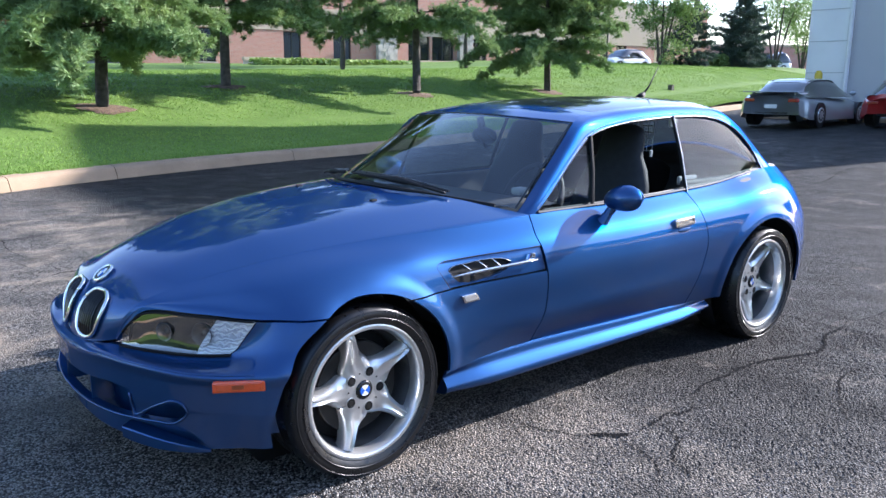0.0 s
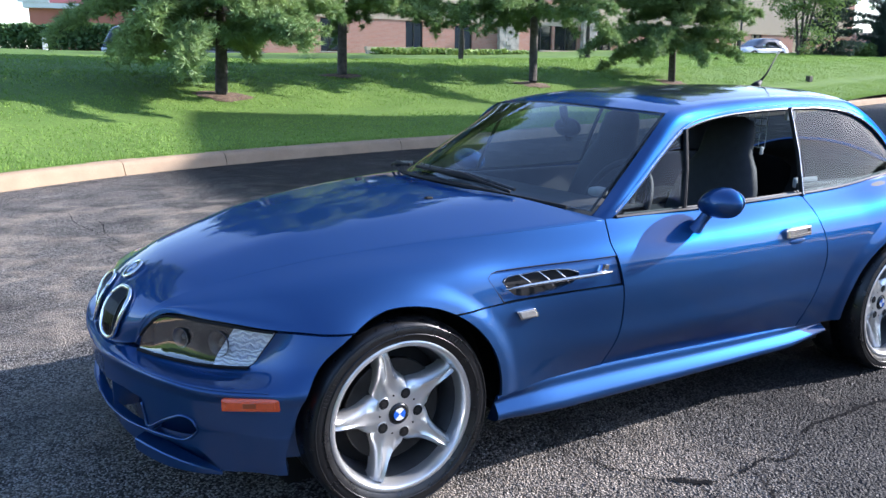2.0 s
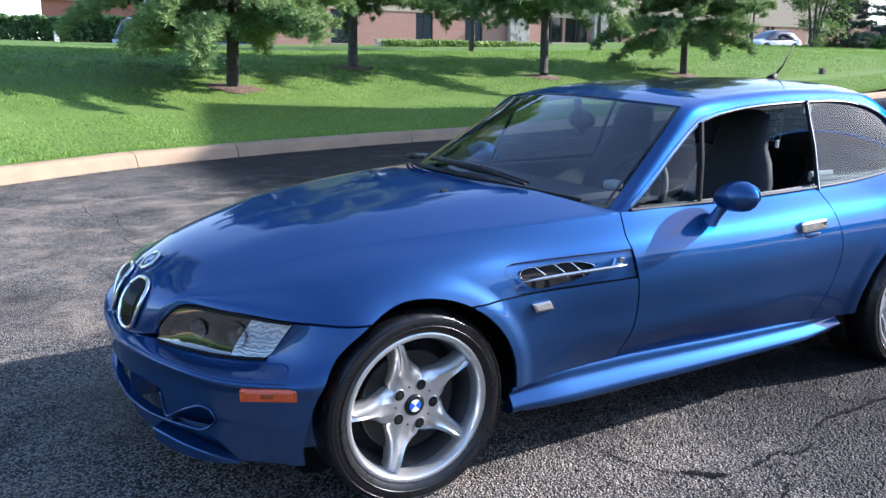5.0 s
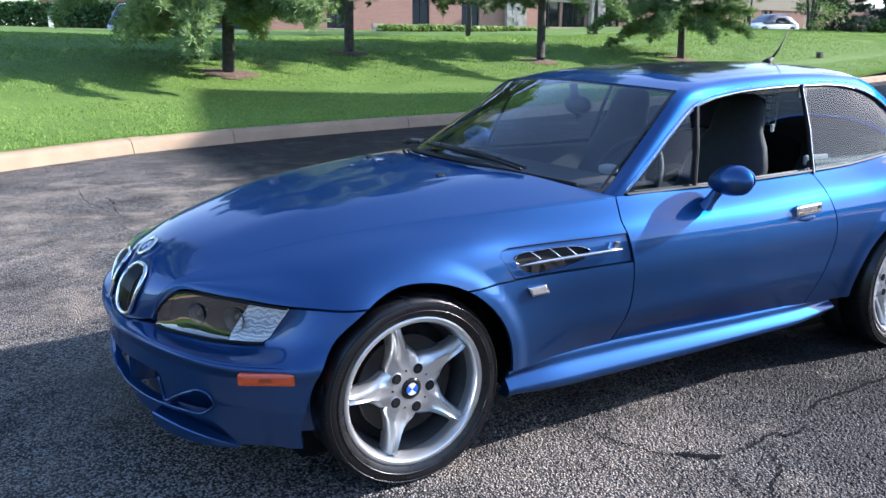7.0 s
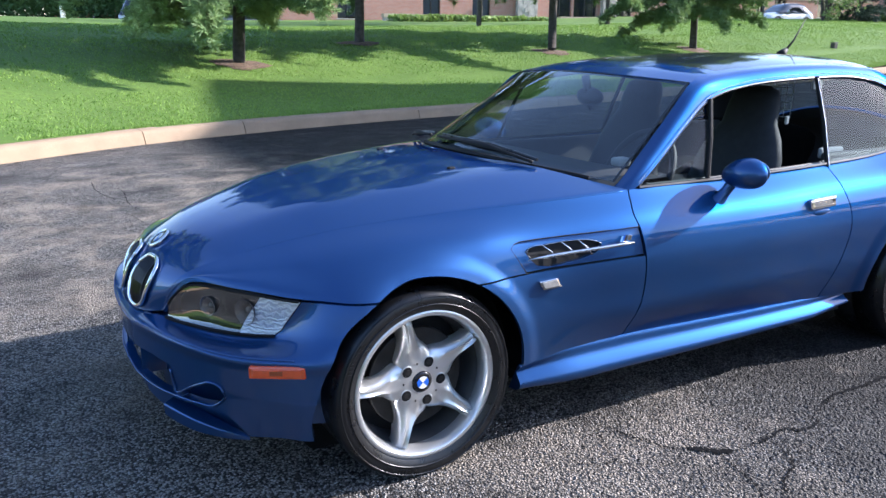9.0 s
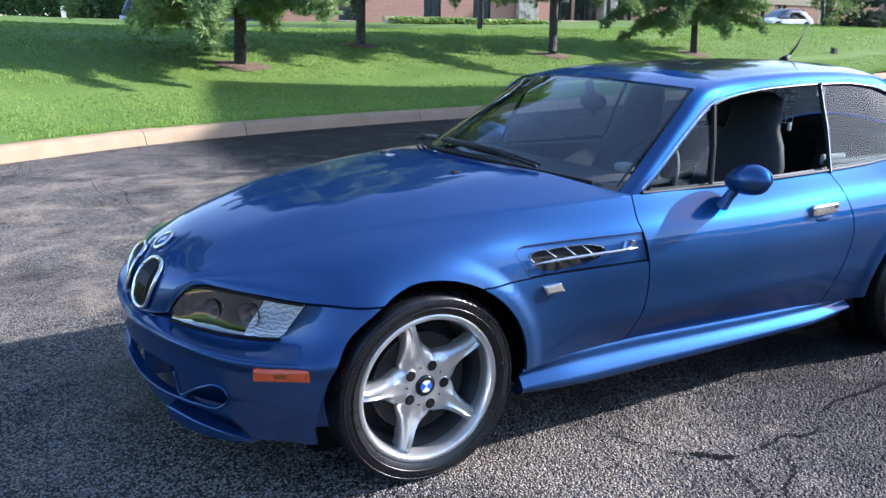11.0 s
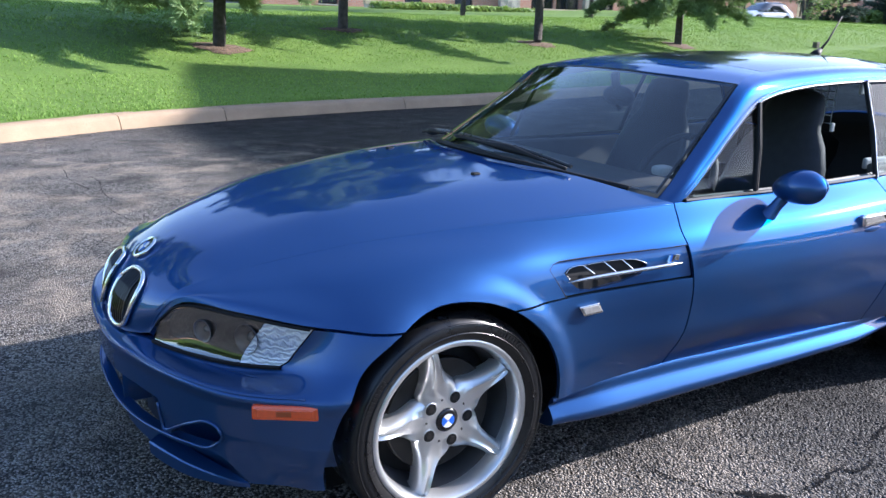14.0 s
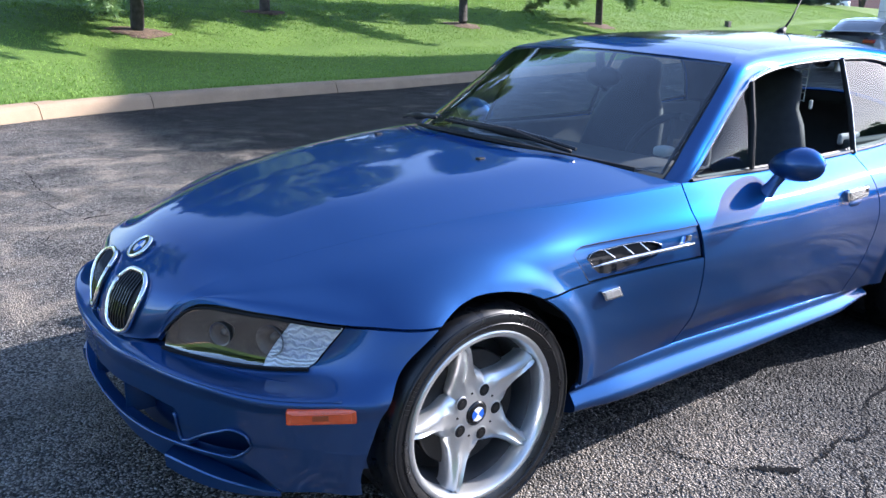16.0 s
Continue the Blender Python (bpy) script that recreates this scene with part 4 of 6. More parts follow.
class Skin:
    """Vertices and polygons that can be clipped by a scalar field, mirrored and given a rim."""

    def __init__(self, grid=None):
        self.v, self.f = [], []
        if grid is not None:
            self.add(grid)

    def add(self, grid, flip=False):
        n, m = grid.shape[:2]
        b = len(self.v)
        self.v += [tuple(p) for row in grid for p in row]
        for i in range(n - 1):
            for j in range(m - 1):
                q = (b + i * m + j, b + i * m + j + 1, b + (i + 1) * m + j + 1, b + (i + 1) * m + j)
                self.f.append(q[::-1] if flip else q)
        return self

    def clip(self, fn):
        """Keeps where fn(x, w, z) >= 0, cutting polygons along the zero line."""
        val = fn(*np.array(self.v).T)
        val = np.where(np.abs(val) < 1e-5, 1e-5, val)
        out, cut, v = [], {}, list(self.v)

        def cross(a, b):
            key = (min(a, b), max(a, b))
            if key not in cut:
                u = val[key[0]] / (val[key[0]] - val[key[1]])
                cut[key] = len(v)
                v.append(tuple(np.array(self.v[key[0]]) * (1 - u) + np.array(self.v[key[1]]) * u))
            return cut[key]

        for f in self.f:
            g = []
            for a, b in zip(f, f[1:] + f[:1]):
                if val[a] >= 0:
                    g.append(a)
                if (val[a] >= 0) != (val[b] >= 0):
                    g.append(cross(a, b))
            if len(g) >= 3:
                out.append(tuple(g))
        s = Skin()
        used = sorted({i for f in out for i in f})
        idx = {o: n for n, o in enumerate(used)}
        s.v = [v[i] for i in used]
        s.f = [tuple(idx[i] for i in f) for f in out]
        return s

    def joined(self, other):
        s = Skin()
        b = len(self.v)
        s.v = self.v + other.v
        s.f = self.f + [tuple(b + i for i in f) for f in other.f]
        return s

    def bm(self, sides=(-1,), rim=0.012, weld=0.0004):
        """A bmesh with y = side * w, and a rim folded inwards along open borders."""
        bm = bmesh.new()
        for sd in sides:
            vs = [bm.verts.new((x, sd * w, z)) for x, w, z in self.v]
            for f in self.f:
                try:
                    bm.faces.new([vs[i] for i in (f if sd > 0 else f[::-1])])
                except ValueError:
                    pass
        bmesh.ops.remove_doubles(bm, verts=bm.verts[:], dist=weld)
        bmesh.ops.dissolve_degenerate(bm, edges=bm.edges[:], dist=1e-5)
        bm.normal_update()
        for f in bm.faces:
            f.smooth = True
        if rim:
            edges = [e for e in bm.edges if e.is_boundary]
            for e in edges:
                e.smooth = False
            nrm = {v: v.normal.copy() for e in edges for v in e.verts}
            r = bmesh.ops.extrude_edge_only(bm, edges=edges)
            new_v = [g for g in r["geom"] if isinstance(g, bmesh.types.BMVert)]
            for v in new_v:
                src = next((e.other_vert(v) for e in v.link_edges if e.other_vert(v) in nrm), None)
                if src is not None:
                    v.co = src.co - nrm[src] * rim
            for e in edges:
                e.smooth = False
        return bm


def outward(bm):
    """Turns the normals of a one-sided shell away from the car's axis."""
    bm.normal_update()
    s = sum(f.normal.dot(f.calc_center_median() - Vector((f.calc_center_median().x * 0.9 + 0.12, 0, 0.45))) * f.calc_area() for f in bm.faces)
    if s < 0:
        bmesh.ops.reverse_faces(bm, faces=bm.faces[:])
    return bm


def skin_part(name, sk, mat, parent, sides=(-1,), label="", rim=0.012, level=False):
    bm = sk.bm(sides, 0)
    bmesh.ops.recalc_face_normals(bm, faces=bm.faces[:])
    outward(bm)
    bm.normal_update()
    if rim:
        edges = [e for e in bm.edges if e.is_boundary]
        for e in edges:
            e.smooth = False
        nrm = {v: v.normal.copy() for e in edges for v in e.verts}
        r = bmesh.ops.extrude_edge_only(bm, edges=edges)
        for v in [g for g in r["geom"] if isinstance(g, bmesh.types.BMVert)]:
            src = next((e.other_vert(v) for e in v.link_edges if e.other_vert(v) in nrm), None)
            if src is not None:
                n_ = nrm[src]
                if level:  # folds straight inwards, neither up nor down
                    n_ = Vector((n_.x, n_.y, 0.0)).normalized()
                v.co = src.co - n_ * rim
    return part(name, bm, mat, parent, label)


car = thing("coupe_car", "metallic blue two-door coupe with silver star-spoke wheels on asphalt", "car")
SIDES = [LINE_SILL, LINE_RUB, LINE_LAMP_FOOT, LINE_SHUT, LINE_SHOULDER, LINE_BELT]
GAP = 0.0028


def not_arch(x, w, z):
    tight = 0.014 * np.clip(-(x + 0.05) / 0.15, 0, 1) * np.clip((z - 0.27) / 0.1, 0, 1)  # the front arch is tighter towards the nose
    return np.minimum(*[np.hypot(x - cx, z - cz) - r + (tight if cx < 1 else 0.0) for cx, cz, r in ARCHES])


SEAM_FRONT = [(0.30, 0.775), (0.354, 0.790), (0.478, 0.819), (0.607, 0.811), (0.718, 0.788), (0.757, 0.782), (0.80, 0.803), (0.84, 0.826)]
SEAM_REAR = [(0.30, 1.845), (0.334, 1.858), (0.405, 1.885), (0.565, 1.925), (0.648, 1.920), (0.763, 1.893), (0.80, 1.897), (0.85, 1.906)]


def seam(table, z):
    t_ = np.array(table)
    return interp(t_[:, 0], t_[:, 1], np.clip(z, t_[0, 0], t_[-1, 0]))


hood_grid = flare(loft(SIDES, 300, 44, 3 + 0.024, 5.0, 0, 11))
upper_hood = Skin(hood_grid).clip(not_arch).clip(lambda x, w, z: seam(SEAM_FRONT, z) - x - GAP)
lower_all = Skin(flare(loft(SIDES, 420, 52, 0.0, 3 - 0.022, 7))).clip(not_arch)
lower_fender = lower_all.clip(lambda x, w, z: seam(SEAM_FRONT, z) - x - GAP)
side_all = Skin(flare(loft(SIDES, 420, 84, 0.0, 5.0, 9))).clip(not_arch)
door_skin = side_all.clip(lambda x, w, z: x - seam(SEAM_FRONT, z) - GAP).clip(lambda x, w, z: seam(SEAM_REAR, z) - x - GAP)
quarter_skin = side_all.clip(lambda x, w, z: x - seam(SEAM_REAR, z) - GAP)

# hood top between the creases
crease_row = hood_grid[-1]
cru = crease_row[crease_row[:, 0] <= 0.822]
cr = np.array(LINE_BELT[:11])
ce = np.array(HOOD_CENTRE)
ku = np.concatenate([[0], np.cumsum(np.linalg.norm(np.diff(cr, axis=0), axis=1))])
qc = np.concatenate([[0], np.cumsum(np.linalg.norm(np.diff(cru, axis=0), axis=1))])
ceu = interp(ku, ce, qc * ku[-1] / qc[-1])
qu = qc
nh = len(cru)
top = np.zeros((41, nh, 3))
for i, s in enumerate(np.linspace(0, 1, 41)):
    top[i, :, 0] = ceu[:, 0] + (cru[:, 0] - ceu[:, 0]) * s**2.0
    top[i, :, 1] = cru[:, 1] * s
    bulge = 0.008 * np.exp(-((s - 0.62) / 0.2) ** 2) * np.clip((qu - 0.25) / 0.4, 0, 1)
    bulge -= 0.008 * math.exp(-((1 - 0.62) / 0.2) ** 2) * s * np.clip((qu - 0.25) / 0.4, 0, 1)
    top[i, :, 2] = ceu[:, 1] + (cru[:, 2] - ceu[:, 1]) * s**2.3 + bulge
hood_top = Skin(top)
hood_side_raw = upper_hood
HOOD_VENT = [(0.299, 0.697), (0.301, 0.690), (0.356, 0.600), (0.86, 0.600), (0.86, 0.7235), (0.335, 0.7135), (0.312, 0.708)]


def poly_field(pts):
    """A field, positive outside a convex polygon in x and z."""
    p = np.array(pts)
    c = p.mean(0)

    def fn(x, w, z):
        d = None
        for a, b in zip(p, np.roll(p, -1, 0)):
            n = np.array((b[1] - a[1], a[0] - b[0]))
            n /= np.linalg.norm(n)
            if n @ (c - a) > 0:
                n = -n
            e = (x - a[0]) * n[0] + (z - a[1]) * n[1]
            d = e if d is None else np.maximum(d, e)
        return d
    return fn


vent_field = poly_field(HOOD_VENT)
vent_zone = lambda x, w, z: np.where(w > 0.5, vent_field(x, w, z), 1.0)
hood_side = hood_side_raw.clip(vent_zone)
vent_skin = hood_side_raw.clip(lambda x, w, z: -vent_zone(x, w, z) - 0.0042)
skin_part("hood", hood_top.joined(hood_side), PAINT, car, (-1, 1), "long clamshell hood in metallic blue")
for sd in (-1, 1):
    bead = [(x, sd * (w + 0.0012), z - 0.0028) for x, w, z in cru[14::4]]
    part("hood_bead", tube(bead, [0.0010 + 0.0018 * min(1.0, i / 12) for i in range(len(bead))], 10), PAINT, car, smooth=True)
    skin_part("front_fender", lower_fender, PAINT, car, (sd,))
    skin_part("door", door_skin, PAINT, car, (sd,))
    skin_part("quarter_panel", quarter_skin, PAINT, car, (sd,))

# front bumper with lamp openings and the lower air intake
nose_shut = [(x, w, z + 0.004) for x, w, z in NOSE_TOP]
bump_lines = [NOSE_SILL + LINE_SILL[:9], NOSE_RUB + LINE_RUB[:9], NOSE_TOP + LINE_LAMP_FOOT[:9], nose_shut + LINE_SHUT[:9]]
low_line = [(x + (0.002 if i < 6 else 0.015), w * 0.985, 0.205 + 0.004 * max(0, i - 3)) for i, (x, w, z) in enumerate(bump_lines[0])]
under_rub = [(x + 0.004, w - 0.003, z - 0.045) for x, w, z in bump_lines[1]]
mid_line = [((a[0] + b[0]) / 2 + 0.001, (a[1] + b[1]) / 2, (a[2] + b[2]) / 2 - 0.02) for a, b in zip(bump_lines[0], under_rub)]
bump_grid = flare(loft([low_line, bump_lines[0], mid_line, under_rub, bump_lines[1], bump_lines[2], bump_lines[3]], 280, 121, 0.0, 6.0))
bump_low = Skin(bump_grid[:101]).clip(not_arch).clip(lambda x, w, z: 0.05 - x)
bump_up = Skin(bump_grid[100:120]).clip(not_arch).clip(lambda x, w, z: 0.05 - x)


def lamp_edge(x, w, z):
    """Zero along the lamp's outer end, which slants down towards the nose."""
    return x - (-0.394 + (z - 0.482) * 0.47)


lamp_zone = bump_up.clip(lambda x, w, z: w - 0.303)


def lens_field(x, w, z):
    """Positive inside the lamp, whose lower outer corner is rounded."""
    foot = bump_grid[100]
    inner_, above = -lamp_edge(x, w, z), z - np.interp(x, foot[:, 0], foot[:, 2])
    r = 0.03
    return np.minimum(inner_, r - np.hypot(np.clip(r - inner_, 0, None), np.clip(r - above * 1.2, 0, None)) + 0.0005)


corner = lamp_zone.clip(lambda x, w, z: -lens_field(x, w, z) - 0.002)
lens = lamp_zone.clip(lambda x, w, z: lens_field(x, w, z) - 0.001)


def lip_z(w):
    """Height of the bumper's lower lip across the car."""
    return np.interp(w, (0.0, 0.1, 0.39, 0.5, 0.605, 0.635, 0.66, 0.685), (0.260, 0.262, 0.272, 0.280, 0.289, 0.268, 0.235, 0.195))


def intake(x, w, z):
    """Negative inside the lower openings: a wide mouth and a rising scoop beyond it."""
    m_top = np.interp(w, (0.0, 0.1, 0.325, 0.44), (0.362, 0.366, 0.386, 0.384))
    mouth = np.minimum(np.minimum(m_top - z, z - lip_z(w) - 0.013), 0.438 - w)
    s_top = np.interp(w, (0.465, 0.48, 0.54, 0.60, 0.625, 0.636), (0.294, 0.306, 0.345, 0.372, 0.369, 0.345))
    s_bot = np.interp(w, (0.465, 0.6, 0.615, 0.636), (0.292, 0.301, 0.312, 0.343))
    scoop = np.minimum(np.minimum(s_top - z, z - s_bot), np.minimum(0.636 - w, w - 0.465))
    return np.where(x < -0.4, np.minimum(-np.maximum(mouth, scoop), z - lip_z(w)), 1.0)


bumper_body = bump_low.clip(intake)
bumper = skin_part("front_bumper", bumper_body.joined(corner), PAINT, car, (-1, 1), "blue front bumper with a wide lower intake", rim=0.026, level=True)

# inner black shells, so that gaps and openings look dark
def inset(grid, d):
    g = grid.copy()
    g[..., 1] = np.maximum(g[..., 1] - d, 0.0)
    g[..., 2] -= d * 0.6
    g[..., 0] += np.where(g[..., 0] < -0.3, d, 0)
    return g


shell = Skin(inset(loft(SIDES, 150, 24, 0.0, 5.0), 0.022)).clip(lambda x, w, z: not_arch(x, w, z) - 0.012).clip(lambda x, w, z: x + 0.35)
shell = shell.joined(Skin(inset(top, 0.018)))
part("inner_shell", shell.bm((-1, 1), 0, weld=0.00005), BLACK, car)
back_ = loft([low_line] + bump_lines[:2], 60, 12, 0.0, 2.0, 0, 7)
back_[..., 0] += 0.085
back_[..., 1] *= 0.93
part("intake_back", Skin(back_).bm((-1, 1), 0), PAINT, car)
under = Skin(inset(loft([low_line] + bump_lines[:1], 60, 10, 0.0, 1.0, 0, 6), 0.03)).clip(lambda x, w, z: 0.272 - z).clip(lambda x, w, z: 0.69 - w)
part("under_panel", outward(under.bm((-1, 1), 0)), PAINT, bumper, smooth=True)

for sd in (-1, 1):
    part("duct_wall", cube(-0.700, -0.625, sd * 0.150 - 0.004, sd * 0.150 + 0.004, 0.262, 0.385), PAINT, bumper)

# intake floor lip, scoop fins and chin splitters
for sd in (-1, 1):
    lip = bmesh.new()
    n = 14
    plan = spline([(-0.660, 0.385), (-0.635, 0.455), (-0.597, 0.54), (-0.545, 0.62), (-0.500, 0.676)], n)
    rows = []
    for k in range(n):
        u = k / (n - 1)
        x, w = plan[k]
        c = np.array((x, w))
        o = np.array((-0.75, 0.62)) / np.hypot(0.75, 0.62) * (0.030 * (1 - u**3))
        zt = 0.252 - 0.040 * u * u
        zb = float(np.interp(u, (0, 0.12, 0.45, 0.8, 1.0), (0.213, 0.208, 0.203, 0.201, 0.204)))
        prof = [(c - o * 0.8, zt + 0.004), (c + o * 0.9, zt), (c + o * 1.0, zt - 0.004), (c + o * 0.9, zb + 0.004), (c + o * 0.7, zb), (c - o * 1.0, zb)]
        rows.append([(p[0], sd * p[1], z) for p, z in prof])
    vs = grid_mesh(lip, rows)
    lip.faces.new(vs[0])
    part("chin_splitter", lip, PAINT, bumper)



def on_bumper(w, z, out=0.0):
    """The place on the bumper skin at half width w and height z."""
    g = bump_grid[:101].reshape(-1, 3)
    i = np.argsort((g[:, 1] - w) ** 2 + (g[:, 2] - z) ** 2)[:4]
    d = np.hypot(g[i, 1] - w, g[i, 2] - z) + 1e-6
    return float((g[i, 0] / d).sum() / (1 / d).sum()) - out, w, z


LIP = [(0.0, 0.268), (0.1, 0.271), (0.39, 0.282), (0.47, 0.289), (0.54, 0.294), (0.60, 0.299), (0.616, 0.311), (0.634, 0.335), (0.634, 0.352), (0.625, 0.367), (0.60, 0.3725), (0.57, 0.360), (0.54, 0.346), (0.50, 0.324), (0.462, 0.303), (0.445, 0.300), (0.440, 0.318), (0.439, 0.372)]
for sd in (-1, 1):
    pts = [on_bumper(w, z, 0.003) for w, z in spline(LIP, 70)]
    part("intake_lip", tube([(x, sd * w, z) for x, w, z in pts], 0.0042, 8), PAINT, bumper, smooth=True)
    pts = [tuple(p) for p in bump_grid[80] if 0.02 < p[1] < 0.79][::4]
    part("bumper_crease", tube([(x - 0.0008, sd * (w + 0.0004), z) for x, w, z in pts], 0.0026, 8), PAINT, bumper, smooth=True)

# ---- greenhouse ----
RAIL = [(0.815, 0.680, 0.829), (0.95, 0.655, 0.935), (1.10, 0.624, 1.058), (1.236, 0.593, 1.167), (1.33, 0.552, 1.192), (1.45, 0.522, 1.205), (1.7, 0.512, 1.221), (2.0, 0.506, 1.230), (2.3, 0.50, 1.222), (2.485, 0.515, 1.200), (2.64, 0.545, 1.10), (2.78, 0.59, 0.965), (2.90, 0.645, 0.862)]
DRIP = [(0.862, 0.744, 0.834), (1.0, 0.709, 0.918), (1.15, 0.670, 1.022), (1.305, 0.634, 1.112), (1.40, 0.622, 1.137), (1.52, 0.612, 1.155), (1.74, 0.604, 1.172), (1.98, 0.600, 1.180), (2.24, 0.602, 1.175), (2.38, 0.610, 1.150), (2.49, 0.628, 1.105), (2.59, 0.664, 1.01), (2.668, 0.704, 0.880)]
RAIL, DRIP = ([(x, half(w), z) for x, w, z in ln] for ln in (RAIL, DRIP))
MIDRAIL = [((a[0] + b[0]) / 2, (a[1] + b[1]) / 2 + 0.012, (a[2] + b[2]) / 2 + 0.013) for a, b in zip(RAIL, DRIP)]
foot_in, foot_out = (0.770, half(0.668), 0.790), (0.815, half(0.742), 0.803)
foot_mid = tuple((a + b) / 2 + c for a, b, c in zip(foot_in, foot_out, (0.0, 0.012, 0.013)))
pillar = Skin(loft([[foot_out] + DRIP, [foot_mid] + MIDRAIL, [foot_in] + RAIL], 96, 9, 0.0, 2.0))
for sd in (-1, 1):
    skin_part("roof_rail", pillar, PAINT, car, (sd,), rim=0.02)
# roof between the rails
rl = np.array(RAIL[3:])
rc = np.array([(1.115, 1.192), (1.22, 1.216), (1.40, 1.240), (1.7, 1.257), (2.0, 1.266), (2.3, 1.263), (2.50, 1.245), (2.72, 1.165), (2.92, 1.03), (3.05, 0.915)])
kr = np.concatenate([[0], np.cumsum(np.linalg.norm(np.diff(rl, axis=0), axis=1))])
qr = np.linspace(0, kr[-1], 90)
ra, rb = interp(kr, rl, qr), interp(kr, rc, qr)
roof = np.zeros((25, 90, 3))
for i, s in enumerate(np.linspace(0, 1, 25)):
    roof[i, :, 0] = rb[:, 0] + (ra[:, 0] - rb[:, 0]) * s**2.2
    roof[i, :, 1] = ra[:, 1] * s
    roof[i, :, 2] = rb[:, 1] + (ra[:, 2] - rb[:, 1]) * s**2.6
roof_skin = Skin(roof)
seam_x = lambda w: 1.335 + 0.11 * (w / 0.5) ** 2
skin_part("roof_header", roof_skin.clip(lambda x, w, z: seam_x(w) - x - 0.002), PAINT, car, (-1, 1))
skin_part("roof_panel", roof_skin.clip(lambda x, w, z: x - seam_x(w) - 0.002).clip(lambda x, w, z: 2.34 - x), ROOFDARK, car, (-1, 1), "dark glossy roof panel with mirrored trees")
hatch = lambda x, w, z: np.minimum(np.minimum(x - 2.47 - 0.25 * w * w, 2.97 - x), 0.47 - w)
tailgate = skin_part("tailgate", roof_skin.clip(lambda x, w, z: x - 2.343).clip(lambda x, w, z: -hatch(x, w, z) - 0.002), PAINT, car, (-1, 1))
part("rear_window", outward(roof_skin.clip(hatch).bm((-1, 1), 0)), GLASS_SIDE, tailgate, "raked rear window of clear glass")
tail = Skin(loft([[(3.26, 0.0, 0.27), (3.26, 0.40, 0.27)], [(3.27, 0.0, 0.5), (3.27, 0.42, 0.5)], [(3.25, 0.0, 0.80), (3.24, 0.32, 0.80)], [(3.05, 0.0, 0.915), (2.95, 0.60, 0.89)]], 8, 12, 0, 3))
skin_part("rear_panel", tail, PAINT, car, (-1, 1), rim=0)

# windscreen
base_pts = lambda y: (0.822 - 0.30 * (1 - (y / 0.672) ** 2), y, 0.838 + 0.066 * (1 - (y / 0.672) ** 2))
head_pts = lambda y: (1.236 - 0.118 * (1 - (y / 0.579) ** 2), y, 1.166 + 0.026 * (1 - (y / 0.579) ** 2))
bm = bmesh.new()
rows = []
for k in range(15):
    u = k / 14
    row = []
    for j in range(41):
        q = -1 + 2 * j / 40
        a, b = Vector(base_pts(q * 0.668)), Vector(head_pts(q * 0.578))
        p = a.lerp(b, u)
        p.x -= 0.018 * math.sin(math.pi * u) * (1 - q * q)
        p.z += 0.012 * math.sin(math.pi * u) * (1 - q * q)
        row.append(p)
    rows.append(row)
grid_mesh(bm, rows)
outward(bm)
ws = part("windscreen", bm, GLASS_CAR, car, "raked windscreen mirroring the trees", smooth=True)
# black surround of the screen
bm = bmesh.new()
edge = rows[0] + [r[-1] for r in rows[1:]] + rows[-1][::-1][1:] + [r[0] for r in rows[::-1][1:]]
loop = [Vector(p) for p in edge]
cen = Vector((0.96, 0, 1.03))
inner = []
for p in loop:
    d = (cen - p)
    inner.append(p + d.normalized() * 0.013 + Vector((-0.003, 0, 0.003)))
vo = [bm.verts.new(p + Vector((-0.003, 0, 0.003))) for p in loop]
vi = [bm.verts.new(p) for p in inner]
for i in range(len(loop) - 1):
    bm.faces.new((vo[i], vo[i + 1], vi[i + 1], vi[i]))
part("windscreen_surround", bm, GLOSSBLACK, ws)

# side glass between belt and drip line, split by the quarter-light bar and the B pillar
belt = np.array(LINE_BELT[10:16])
kb = belt[:, 0]
gx = np.linspace(0.866, 2.64, 120)
low = interp(kb, belt[:, 1:], gx)
dr = np.array(DRIP)
high = interp(np.arange(len(dr)), dr, np.linspace(0, len(dr) - 1, 400))
hz = np.interp(gx, high[:, 0], high[:, 2])
hw = np.interp(gx, high[:, 0], high[:, 1])
gl = np.zeros((13, 120, 3))
for i in range(13):
    u = i / 12
    gl[i, :, 0] = gx
    gl[i, :, 1] = low[:, 0] * (1 - u) + hw * u - 0.012 + 0.012 * math.sin(math.pi * u)
    gl[i, :, 2] = (low[:, 1] + 0.004) * (1 - u) + (hz - 0.004) * u
glass_skin = Skin(gl)
bar_x = lambda z: 1.212 + (z - 0.82) * 0.30
bp_x = lambda z: 1.908 + (z - 0.835) * 0.12
panes = [("quarter_light", lambda x, w, z: bar_x(z) - x - 0.006, None), ("side_window", lambda x, w, z: x - bar_x(z) - 0.006, lambda x, w, z: bp_x(z) - x - 0.010), ("rear_side_window", lambda x, w, z: x - bp_x(z) - 0.010, None)]
